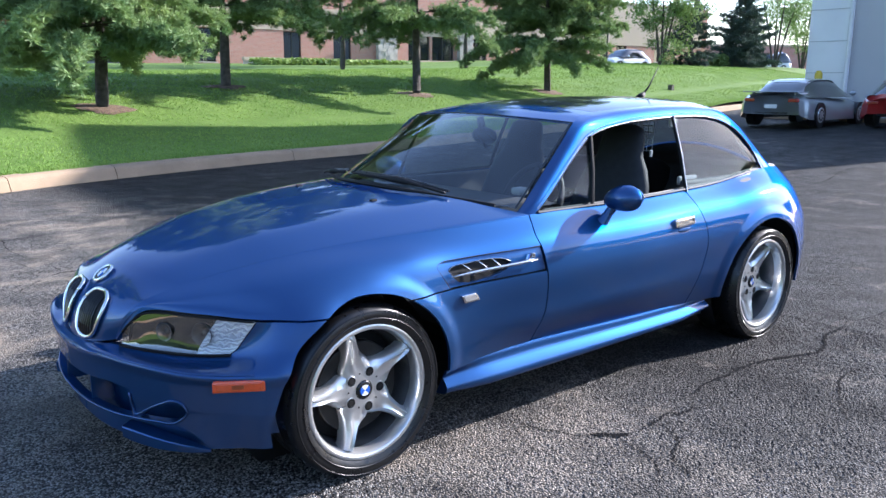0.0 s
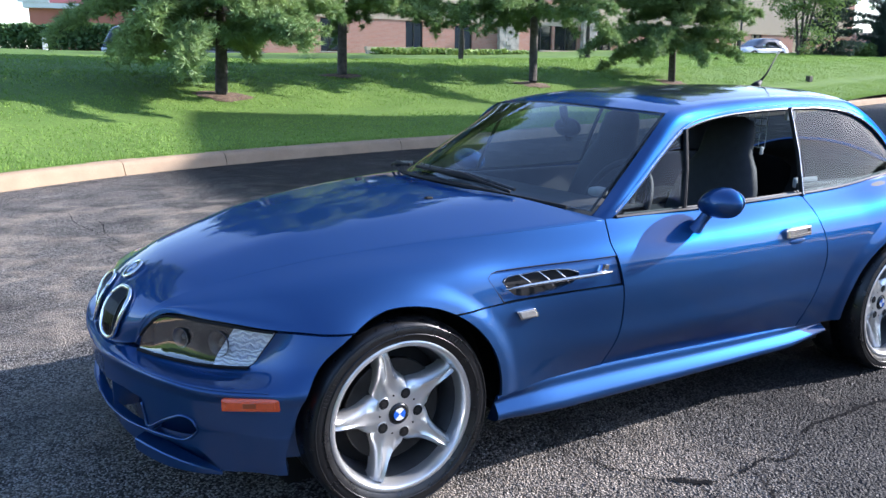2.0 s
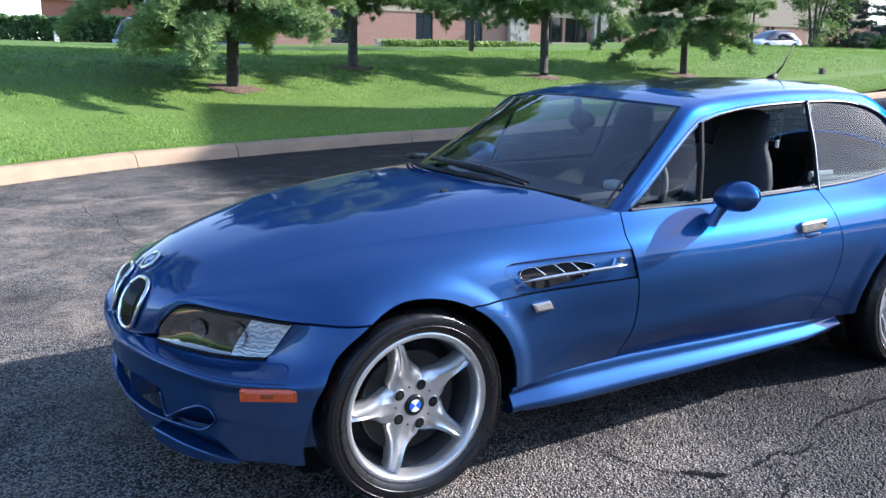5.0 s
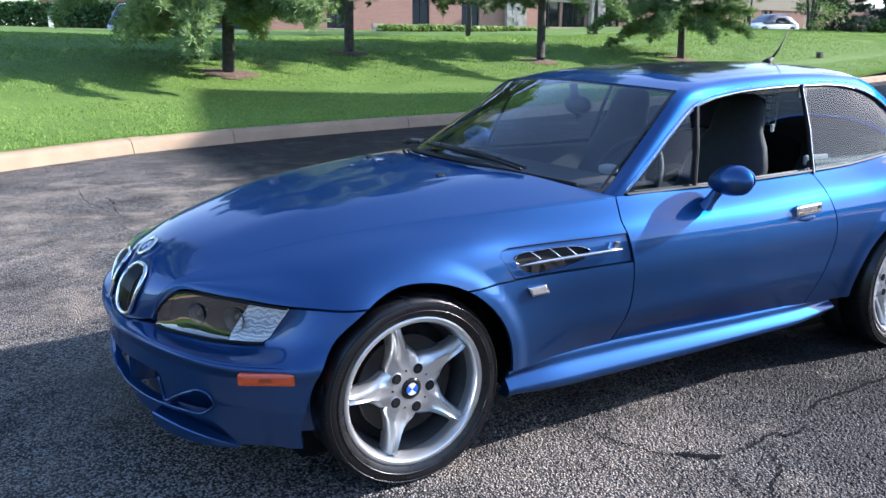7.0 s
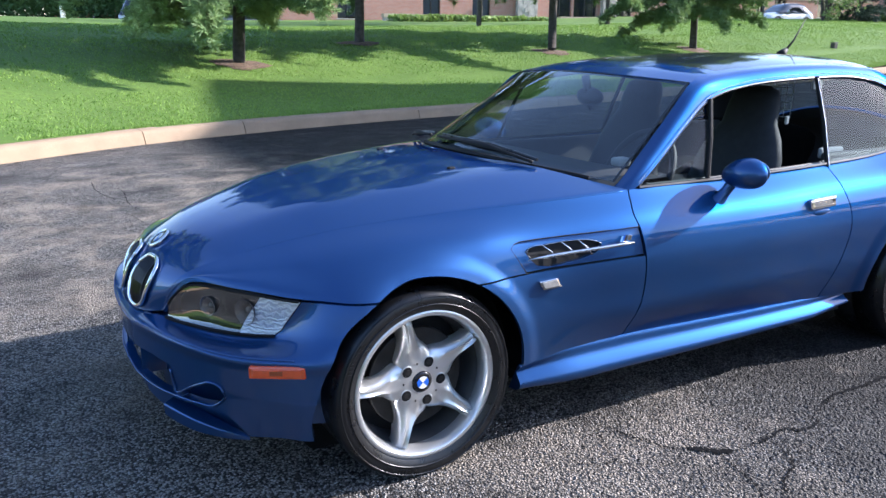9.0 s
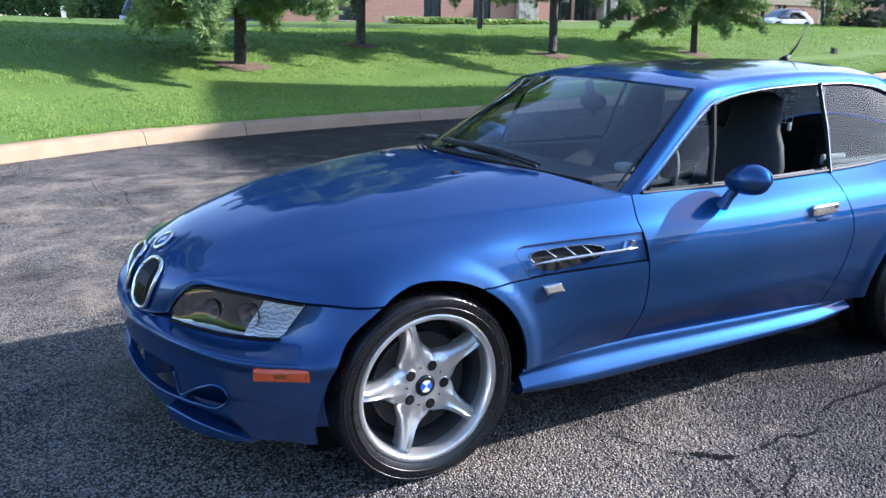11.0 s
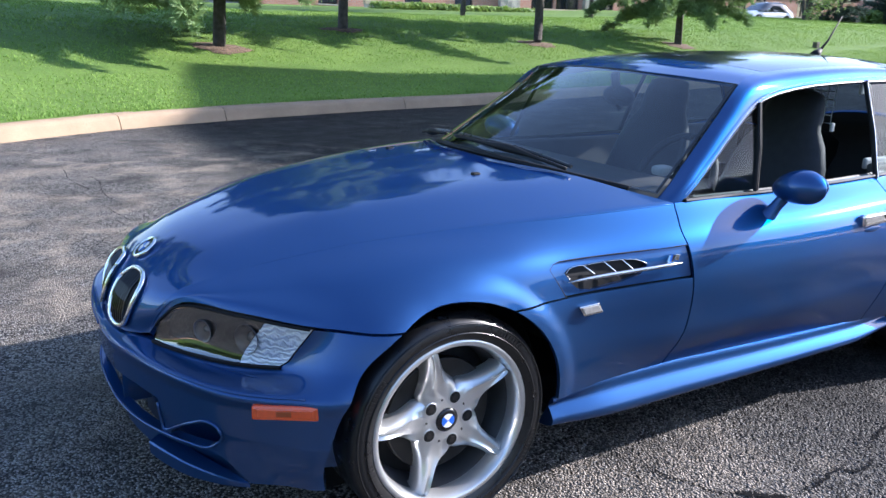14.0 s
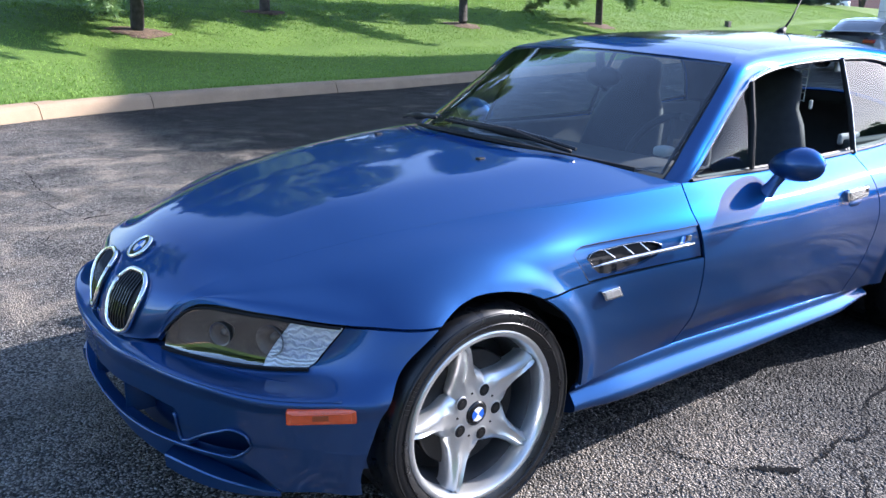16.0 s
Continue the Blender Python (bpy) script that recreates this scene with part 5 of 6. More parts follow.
for sd in (-1, 1):
    for nm, f1, f2 in panes:
        if nm == "side_window" and sd < 0:
            continue  # wound down
        sk = glass_skin.clip(f1)
        if f2:
            sk = sk.clip(f2)
        part(nm, outward(sk.bm((sd,), 0)), GLASS_SIDE, car)
    # black window frame lines and the bars
    d_line = [(x, sd * (w - 0.004), z - 0.004) for x, w, z in dr]
    part("window_seal", tube(spline(d_line, 60), 0.006, 6), GLOSSBLACK, car)
    b_line = [(x, sd * (w + 0.001), z + 0.004) for x, (w, z) in zip(gx[::8], low[::8])]
    part("belt_strip", tube(spline(b_line, 40), 0.0075, 6), GLOSSBLACK, car)
    c_line = [(x, sd * (w + 0.004), z + 0.0125) for x, w, z in dr]
    part("bright_strip", tube(spline(c_line, 60), 0.0018, 5), CHROME, car)
    z1 = 1.108
    part("window_bar", tube([(bar_x(0.82), sd * half(0.735), 0.82), (bar_x(0.97), sd * half(0.692), 0.97), (bar_x(z1), sd * half(0.638), z1)], 0.009, 8), BLACK, car)
    part("window_bar", tube([(bp_x(0.83), sd * half(0.733), 0.83), (bp_x(1.0), sd * half(0.678), 1.0), (bp_x(1.178), sd * half(0.605), 1.178)], 0.011, 8), BLACK, car)
    part("bright_strip", tube([(bp_x(0.83) - 0.012, sd * half(0.748), 0.835), (bp_x(1.0) - 0.012, sd * half(0.694), 1.0), (bp_x(1.175) - 0.012, sd * half(0.62), 1.175)], 0.0009, 5), CHROME, car)

# sills
for sd in (-1, 1):
    prof = [(0.794, 0.334), (0.802, 0.330), (0.807, 0.312), (0.813, 0.294), (0.826, 0.272), (0.837, 0.252), (0.843, 0.234), (0.838, 0.210), (0.813, 0.194), (0.775, 0.185)]
    rows = []
    for k in range(30):
        x = 0.349 + (2.03 - 0.349) * k / 29
        bulge = -0.006 - 0.028 * math.exp(-((x - 0.335) / 0.12) ** 2) - 0.012 * math.exp(-((x - 2.03) / 0.16) ** 2)
        top_ = float(np.interp(x, (0.335, 0.42, 0.52, 0.84, 1.43, 2.03), (0.302, 0.320, 0.331, 0.330, 0.311, 0.301)))
        foot_ = float(np.interp(x, (0.335, 0.6, 1.13, 1.79, 2.03), (0.205, 0.198, 0.199, 0.208, 0.240)))
        rows.append([(x, sd * (w + bulge * min(1.0, max(0.0, (i_ - 5) / 5))), foot_ + (z - 0.185) / 0.149 * (top_ - foot_)) for i_, (w, z) in enumerate(interp(np.arange(10), np.array(prof), np.linspace(0, 9, 28)))])
    bm = bmesh.new()
    vs = grid_mesh(bm, rows)
    bm.faces.new([bm.verts.new(v.co) for v in vs[0]])
    bm.faces.new([bm.verts.new(v.co) for v in vs[-1][::-1]])
    sill = part("side_sill", bm, PAINT, car, smooth=True)
    part("sill_edge", tube([rw[3] for rw in rows], 0.0014, 6), PAINT, sill, smooth=True)

# wheel wells and floor pan
for sd in (-1, 1):
    for cx, cz, r in ARCHES:
        bm = bmesh.new()
        rows = []
        for k in range(25):
            a = math.radians(-4 + 188 * k / 24)
            rows.append([(cx + (r + 0.012) * math.cos(a), sd * w, cz + (r + 0.012) * math.sin(a)) for w in (0.70, 0.62, 0.5)])
        grid_mesh(bm, rows)
        part("wheel_well", bm, BLACK, car, smooth=True)
        bm = bmesh.new()
        bmesh.ops.create_circle(bm, cap_ends=True, radius=r + 0.012, segments=32, matrix=pose(cx, sd * 0.5, cz, 90, 0, 0))
        part("wheel_well", bm, BLACK, car)
part("floor_pan", cube(-0.55, 3.1, -0.55, 0.55, 0.19, 0.24, 0.01), BLACK, car)
part("underbody", cube(0.40, 2.05, -0.77, 0.77, 0.205, 0.237), BLACK, car)


# ---- wheels ----
def lathe(profile, n=64):
    """A body of revolution about the y axis from (radius, y) pairs."""
    bm = bmesh.new()
    rings = [[bm.verts.new((r * math.cos(a), y, r * math.sin(a))) for a in (2 * math.pi * k / n for k in range(n))] for r, y in profile]
    for a, b in zip(rings[:-1], rings[1:]):
        for k in range(n):
            bm.faces.new((a[k], b[k], b[(k + 1) % n], a[(k + 1) % n]))
    return bm


def wheel(name, radius, half, dish, label):
    """Wheel about the y axis, outer face towards -y at y = 0."""
    w = thing(name, label, "wheel")
    W = half * 2
    tyre = lathe([(0.222, 0.012), (0.232, -0.002), (0.238, -0.006), (0.250, -0.013), (0.265, -0.017), (0.279, -0.0155), (radius - 0.012, -0.009), (radius - 0.004, 0.006), (radius, 0.022), (radius + 0.0, W * 0.5 - 0.006), (radius - 0.007, W * 0.5 - 0.005), (radius - 0.007, W * 0.5 + 0.005), (radius, W * 0.5 + 0.006), (radius, W - 0.022), (radius - 0.004, W - 0.006), (0.279, W + 0.012), (0.25, W + 0.010), (0.222, W - 0.012)], 72)
    ty = part("tyre", tyre, RUBBER, w, "black road tyre with worn sidewall", smooth=True)
    for rr, yy in ((0.256, -0.0165), (0.281, -0.0160)):
        part("sidewall_ring", lathe([(rr - 0.0025, yy + 0.004), (rr - 0.0015, yy - 0.0022), (rr + 0.0015, yy - 0.0022), (rr + 0.0025, yy + 0.004)], 72), RUBBER, ty, smooth=True)
    rim = lathe([(0.236, 0.004), (0.2348, -0.003), (0.2325, -0.0065), (0.2205, -0.006), (0.2172, -0.001), (0.2135, 0.010), (0.211, 0.02), (0.209, 0.05)], 96)
    part("rim", rim, ALLOY, w, "bright silver alloy rim", smooth=True)
    part("rim_barrel", lathe([(0.209, 0.0503), (0.200, 0.085), (0.196, W - 0.05), (0.205, W)], 72), BARREL, w, "dull grey inner rim barrel", smooth=True)
    # five-spoke star: wide at the hub, narrow forked tips, creases along each spoke
    star = bmesh.new()
    radii = [0.034, 0.050, 0.066, 0.082, 0.096, 0.106, 0.113, 0.121, 0.131, 0.143, 0.157, 0.172, 0.187, 0.199, 0.2095]
    halfang = [36, 36, 36, 36, 36, 33.0, 26.5, 20.5, 15.6, 12.2, 9.8, 8.0, 6.7, 6.0, 6.6]
    depth = [0.0, 0.0, 0.001, 0.003, 0.005, 0.005, 0.004, 0.002, -0.001, -0.005, -0.009, -0.013, -0.016, -0.017, -0.012]
    cols = [-1.0, -0.97, -0.88, -0.74, -0.6, -0.42, -0.36, -0.2, 0.0, 0.2, 0.36, 0.42, 0.6, 0.74, 0.88, 0.97, 1.0]
    for k in range(5):
        a0 = math.radians(90 + 72 * k)
        rows_f = []
        for r, h, d in zip(radii, halfang, depth):
            rf = []
            f = min(1.0, max(0.0, (r - 0.075) / 0.04))
            g = min(1.0, max(0.0, (r - 0.15) / 0.045))
            for q in cols:
                a = a0 + math.radians(h) * q
                e = abs(q)
                y = dish + d - 0.008 * f * (1.0 if e < 0.37 else max(0.0, 1.0 - (e - 0.37) / 0.10) * 0.45)
                y += f * 0.023 * max(0.0, (e - 0.42) / 0.58) ** 1.5 + 0.010 * f * max(0.0, (e - 0.86) / 0.14) ** 2
                y += (0.3 + 0.7 * g) * f * 0.013 * max(0.0, 1.0 - e / 0.32)
                rf.append((r * math.cos(a), y, r * math.sin(a)))
            rows_f.append(rf)
        vs = grid_mesh(star, rows_f)
        for i in range(5, len(radii) - 1):
            for j in (6, 10):
                e = star.edges.get((vs[i][j], vs[i + 1][j]))
                if e:
                    e.smooth = False
        # side walls
        for side_i in (0, len(cols) - 1):
            prev = None
            for i in range(4, len(radii)):
                v = vs[i][side_i]
                b = star.verts.new((v.co.x * 0.99, v.co.y + 0.028, v.co.z * 0.99))
                if prev:
                    star.faces.new((prev[0], v, b, prev[1]))
                    e = star.edges.get((prev[0], v))
                    if e:
                        e.smooth = False
                prev = (v, b)
    for f in star.faces:
        f.smooth = True
    bmesh.ops.remove_doubles(star, verts=star.verts[:], dist=0.0008)
    bmesh.ops.recalc_face_normals(star, faces=star.faces[:])
    spokes = part("spoke_star", star, ALLOY, w, "silver five-pointed spoke star")
    for k in range(5):
        a = math.radians(90 + 36 + 72 * k)
        x, z = 0.064 * math.cos(a), 0.064 * math.sin(a)
        bm = bmesh.new()
        bmesh.ops.create_cone(bm, cap_ends=True, segments=20, radius1=0.0165, radius2=0.0165, depth=0.006, matrix=Matrix.Translation((x, dish + 0.0018, z)) @ pose(0, 0, 0, 90, 0, 0))
        part("bolt_hole", bm, BLACK, spokes)
        bm = bmesh.new()
        bmesh.ops.create_cone(bm, cap_ends=True, segments=6, radius1=0.0095, radius2=0.0085, depth=0.006, matrix=Matrix.Translation((x, dish + 0.0005, z)) @ pose(0, 0, 0, 90, 0, 0))
        part("wheel_bolt", bm, DARKMETAL, spokes)
        part("hole_rim", lathe([(0.0158, 0.003), (0.0166, -0.0014), (0.0190, 0.0012)], 24), ALLOY, spokes, smooth=True).matrix_local = Matrix.Translation((x, dish - 0.0005, z))
    for k in range(5):
        a = math.radians(90 + 72 * k)
        dot = part("index_dot", lathe([(0.0003, -0.0006), (0.003, -0.0006), (0.0034, 0.002)], 10), BLACK, spokes)
        dot.matrix_local = Matrix.Translation((0.062 * math.cos(a), dish - 0.0002, 0.062 * math.sin(a)))
    # raised lettering on the sidewall stands as plain bars
    rl_ = random.Random(5)
    for a0 in (0.5, 2.2, 3.9, 5.4):
        for k in range(9):
            a = a0 + k * 0.042
            bm = cube(-0.003 - 0.001 * rl_.random(), 0.003, -0.0012, 0.0012, -0.007, 0.007)
            part("sidewall_mark", bm, RUBBER, ty).matrix_local = Matrix.Translation((0.269 * math.cos(a), -0.0172, 0.269 * math.sin(a))) @ Matrix.Rotation(math.pi / 2 - a, 4, "Y")
    cap = part("centre_cap", lathe([(0.0005, -0.004), (0.026, -0.003), (0.031, -0.0005), (0.0335, 0.004), (0.034, 0.012)], 32), GLOSSBLACK, w, "round badge in blue and white", smooth=True)
    cap.location = (0, dish - 0.002, 0)
    for k in range(4):
        bm = bmesh.new()
        c = bm.verts.new((0, -0.0058, 0))
        ring = [bm.verts.new((0.0195 * math.cos(a), -0.0054, 0.0195 * math.sin(a))) for a in (math.pi / 2 * (k + q / 6) + 0.5 for q in range(7))]
        for q in range(6):
            bm.faces.new((c, ring[q], ring[q + 1]))
        part("badge_field", bm, BADGE_BLUE if k % 2 else BADGE_WHITE, cap)
    part("brake_disc", lathe([(0.06, dish + 0.075), (0.06, dish + 0.045), (0.155, dish + 0.042), (0.158, dish + 0.044), (0.158, dish + 0.068), (0.155, dish + 0.07)], 48), DARKMETAL, w, "grey iron brake disc", smooth=False)
    part("hub_back", lathe([(0.0005, dish + 0.03), (0.07, dish + 0.032), (0.075, dish + 0.08), (0.196, dish + 0.1), (0.196, dish + 0.105)], 32), BLACK, w)
    return w


FRONT_SPIN, REAR_SPIN = -15.5, 37.0
fw = wheel("front_wheel", 0.299, 0.1065, 0.030, "silver star-spoke front wheel with black tyre")
rw = wheel("rear_wheel", 0.297, 0.125, 0.066, "deep-dished silver star-spoke rear wheel with black tyre")
for w_, cx, cz, half_w, spin in ((fw, 0.0, 0.317, 0.817, FRONT_SPIN), (rw, 2.459, 0.314, 0.871, REAR_SPIN)):
    twin = copy_thing(w_, pose(cx, half_w, cz, 0, spin, 180))
    w_.matrix_basis = pose(cx, -half_w, cz, 0, spin, 0)
    for q in (w_, twin):
        q.parent = car
        for key in ("category",):
            if key in q:
                del q[key]



# ---- car details ----
def nose_point(w, z, out=0.0):
    """The place on the nose at half width w and height z, lifted outwards."""
    g = top[:, :120].reshape(-1, 3)
    i = np.argsort((g[:, 1] - w) ** 2 + (g[:, 2] - z) ** 2)[:4]
    d = np.hypot(g[i, 1] - w, g[i, 2] - z) + 1e-6
    x = float((g[i, 0] / d).sum() / (1 / d).sum())
    return (x - out * 0.9, w, z + out * 0.35)


KIDNEY = [(0.0474, 0.604), (0.0641, 0.626), (0.1088, 0.634), (0.166, 0.628), (0.1993, 0.61), (0.2066, 0.584), (0.1951, 0.539), (0.1743, 0.504), (0.1431, 0.487), (0.1015, 0.486), (0.0682, 0.499), (0.0516, 0.544)]
for sd in (-1, 1):
    kid = thing("kidney_grille", "black slatted grille in a chrome ring", "", at=(0, 0, 0))
    kid.parent = car
    closed = spline(KIDNEY + KIDNEY[:1], 49)
    ring = [nose_point(w, z, 0.009) for w, z in closed]
    ring = [(x, sd * w, z) for x, w, z in ring]
    ring = np.array(ring)
    for k in range(2):
        ring[:-1] = (np.roll(ring[:-1], 1, 0) + ring[:-1] * 2 + np.roll(ring[:-1], -1, 0)) / 4
        ring[-1] = ring[0]
    part("ring", tube(ring, 0.0072, 10), CHROME, kid, "bright chrome ring", smooth=True)
    bm = bmesh.new()
    cw, cz = np.array(KIDNEY).mean(0)
    rows = []
    for q in (1.0, 0.75, 0.5, 0.25, 0.02):
        rows.append([(x, sd * w_, z) for x, w_, z in (nose_point(cw + (w - cw) * q, cz + (z - cz) * q, 0.005) for w, z in closed)])
    grid_mesh(bm, rows)
    part("backing", bm, BLACK, kid)
    for k in range(9):
        w = 0.042 + 0.0145 * k
        zs = [z for ww, z in closed if abs(ww - w) < 0.012]
        if len(zs) < 2:
            continue
        z0, z1 = min(zs) + 0.006, max(zs) - 0.006
        pts = [nose_point(w, z0 + (z1 - z0) * q / 4, 0.009) for q in range(5)]
        part("slat", tube([(x, sd * w_, z) for i, (x, w_, z) in enumerate(pts)], 0.0028, 5), GLOSSBLACK, kid)

# round badge on the nose
badge = thing("hood_badge", "round enamel badge in blue and white", "")
badge.parent = car
badge.matrix_local = look((-0.5895, 0, 0.6685), (-0.5895 - 0.60, 0, 0.6685 + 0.80)) @ Matrix.Rotation(math.pi, 4, "Y")
part("badge_ring", lathe([(0.030, 0.0), (0.0335, 0.006), (0.0385, 0.007), (0.041, 0.0)], 40), CHROME, badge, smooth=True).matrix_local = pose(0, 0, 0, 90, 0, 0)
part("badge_band", lathe([(0.020, 0.004), (0.0335, 0.0045)], 40), GLOSSBLACK, badge).matrix_local = pose(0, 0, 0, 90, 0, 0)
for k in range(4):
    bm = bmesh.new()
    c = bm.verts.new((0, 0, 0.0055))
    ring = [bm.verts.new((0.0205 * math.cos(a), 0.0205 * math.sin(a), 0.005)) for a in (math.pi / 2 * (k + q / 6) for q in range(7))]
    for q in range(6):
        bm.faces.new((c, ring[q], ring[q + 1]))
    part("badge_field", bm, BADGE_BLUE if k % 2 else BADGE_WHITE, badge)

# headlamps
LAMPBACK = material("lamp_housing", (0.035, 0.037, 0.04), 0.45, metal=0.2, spread=0.3, scale=30)
LAMPCHROME = material("lamp_reflector", (0.20, 0.205, 0.21), 0.38, metal=0.9, spread=0.2, scale=40)
LAMPGLASS = material("projector_glass", (0.19, 0.195, 0.20), 0.38, metal=0.8, coat=1.0, spread=0.2, scale=30)


def ribbed():
    m = material("ribbed_lens", (0.72, 0.74, 0.76), 0.25, metal=0.3, coat=1.0, spread=0.2, scale=28)
    nt = m.node_tree
    wv = nt.nodes.new("ShaderNodeTexWave")
    wv.bands_direction = "DIAGONAL"
    wv.inputs["Scale"].default_value, wv.inputs["Distortion"].default_value = 45, 8.0
    co = nt.nodes.new("ShaderNodeTexCoord")
    mr_ = nt.nodes.new("ShaderNodeMapRange")
    mr_.inputs[3].default_value, mr_.inputs[4].default_value = 0.66, 0.92
    hs = nt.nodes.new("ShaderNodeHueSaturation")
    hs.inputs["Color"].default_value = (0.82, 0.84, 0.86, 1.0)
    nt.links.new(wv.outputs["Fac"], mr_.inputs[0])
    nt.links.new(mr_.outputs[0], hs.inputs["Value"])
    nt.links.new(hs.outputs[0], nt.nodes["Principled BSDF"].inputs["Base Color"])
    bp = nt.nodes.new("ShaderNodeBump")
    bp.inputs["Strength"].default_value, bp.inputs["Distance"].default_value = 0.5, 0.003
    nt.links.new(co.outputs["Object"], wv.inputs["Vector"])
    nt.links.new(wv.outputs["Fac"], bp.inputs["Height"])
    nt.links.new(bp.outputs[0], nt.nodes["Principled BSDF"].inputs["Normal"])
    return m


RIBBED = ribbed()


def shifted(sk, dx, dw, dz=0.0):
    s = Skin()
    s.v = [(x + dx, w + dw, z + dz) for x, w, z in sk.v]
    s.f = list(sk.f)
    return s


turn_lens = lens.clip(lambda x, w, z: lamp_edge(x, w, z) + 0.088)
clear_lens = lens.clip(lambda x, w, z: -lamp_edge(x, w, z) - 0.088)
for sd in (-1, 1):
    lamp = thing("headlight", "faired-in headlight with clear cover and ribbed turn lens", "")
    lamp.parent = car
    part("cover", outward(clear_lens.bm((sd,), 0)), GLASS_LAMP, lamp, "clear plastic cover")
    part("housing", shifted(lens, 0.045, -0.04).bm((sd,), 0), LAMPBACK, lamp)
    part("turn_lens", outward(shifted(turn_lens, 0.001, -0.001).bm((sd,), 0)), RIBBED, lamp, "ribbed clear turn signal lens")
    for nm, c, r in (("high_beam", (-0.535, 0.445, 0.550), 0.028), ("low_beam", (-0.452, 0.548, 0.548), 0.036)):
        d = Vector((-0.85, sd * 0.5, 0.0)).normalized()
        m = Matrix.Translation((c[0], sd * c[1], c[2])) @ d.to_track_quat("-Y", "Z").to_matrix().to_4x4()
        rf = part(nm, lathe([(0.001, 0.03), (r * 0.55, 0.024), (r * 0.85, 0.01), (r, -0.012), (r * 1.1, -0.012)], 28), LAMPCHROME, lamp, smooth=True)
        rf.matrix_local = m
        part("projector_lens", lathe([(0.0005, -0.002), (r * 0.25, -0.001), (r * 0.36, 0.006), (r * 0.38, 0.016)], 24), LAMPGLASS, rf, smooth=True)
    # black rubber seal round the lamp
    rim_pts = [(x, w, z) for x, w, z in bump_grid[119][(bump_grid[119][:, 1] > 0.305)] if lamp_edge(x, w, z) < 0]
    part("seal", tube([(x - 0.002, sd * (w + 0.001), z) for x, w, z in rim_pts[::4]], 0.004, 5), BLACK, lamp)
    rim_pts = [(x, w, z) for x, w, z in bump_grid[101][(bump_grid[101][:, 1] > 0.305)] if lamp_edge(x, w, z) < 0]
    part("seal", tube([(x - 0.003, sd * (w + 0.002), z + 0.001) for x, w, z in rim_pts[::4]], 0.0055, 5), BLACK, lamp)

# amber side markers on the bumper corners, indicators and vents behind the front wheels
for sd in (-1, 1):
    mk = thing("side_marker", "amber rectangular side marker lens", "")
    mk.parent = car
    ang = math.degrees(math.atan2(0.088, 0.137))
    mk.matrix_local = pose(-0.4345, sd * 0.7625, 0.431, 0, 0, sd * ang)
    part("lens", cube(-0.080, 0.080, -0.013, 0.013, -0.0175, 0.0175, 0.005), AMBER, mk)
    part("inner", cube(-0.068, 0.068, -0.0145, 0.0145, -0.0115, 0.0115, 0.002), AMBER, mk)
    part("reflector", cube(-0.020, 0.016, -0.0155, 0.0155, -0.0065, 0.0065, 0.001), AMBER_DARK, mk)
    ind = thing("indicator", "small clear side indicator in a chrome frame", "")
    ind.parent = car
    ind.matrix_local = pose(0.432, sd * 0.831, 0.573, sd * 4, 0, sd * 4)
    for nm, hx, hy, hz, mt in (("frame", 0.034, 0.012, 0.0155, SATIN), ("lens", 0.0285, 0.0145, 0.0112, CLEARLENS)):
        bm = cube(-hx, hx, -hy, hy, -hz, hz, 0.003)
        for v_ in bm.verts:
            v_.co.x -= 0.55 * v_.co.z
            v_.co.z += 0.06 * v_.co.x
        part(nm, bm, mt, ind)

MESH_OPEN = [(0.352, 0.679), (0.362, 0.689), (0.43, 0.696), (0.503, 0.700), (0.555, 0.700), (0.605, 0.694), (0.64, 0.679), (0.615, 0.652), (0.547, 0.636), (0.445, 0.625), (0.395, 0.633), (0.372, 0.652)]


def hood_w(x, z):
    """Half width of the hood side at x and z."""
    g = hood_grid.reshape(-1, 3)
    d = (g[:, 0] - x) ** 2 + (g[:, 2] - z) ** 2
    i = np.argsort(d)[:10]
    return float((g[i, 1] / (d[i] + 2e-6)).sum() / (1 / (d[i] + 2e-6)).sum())


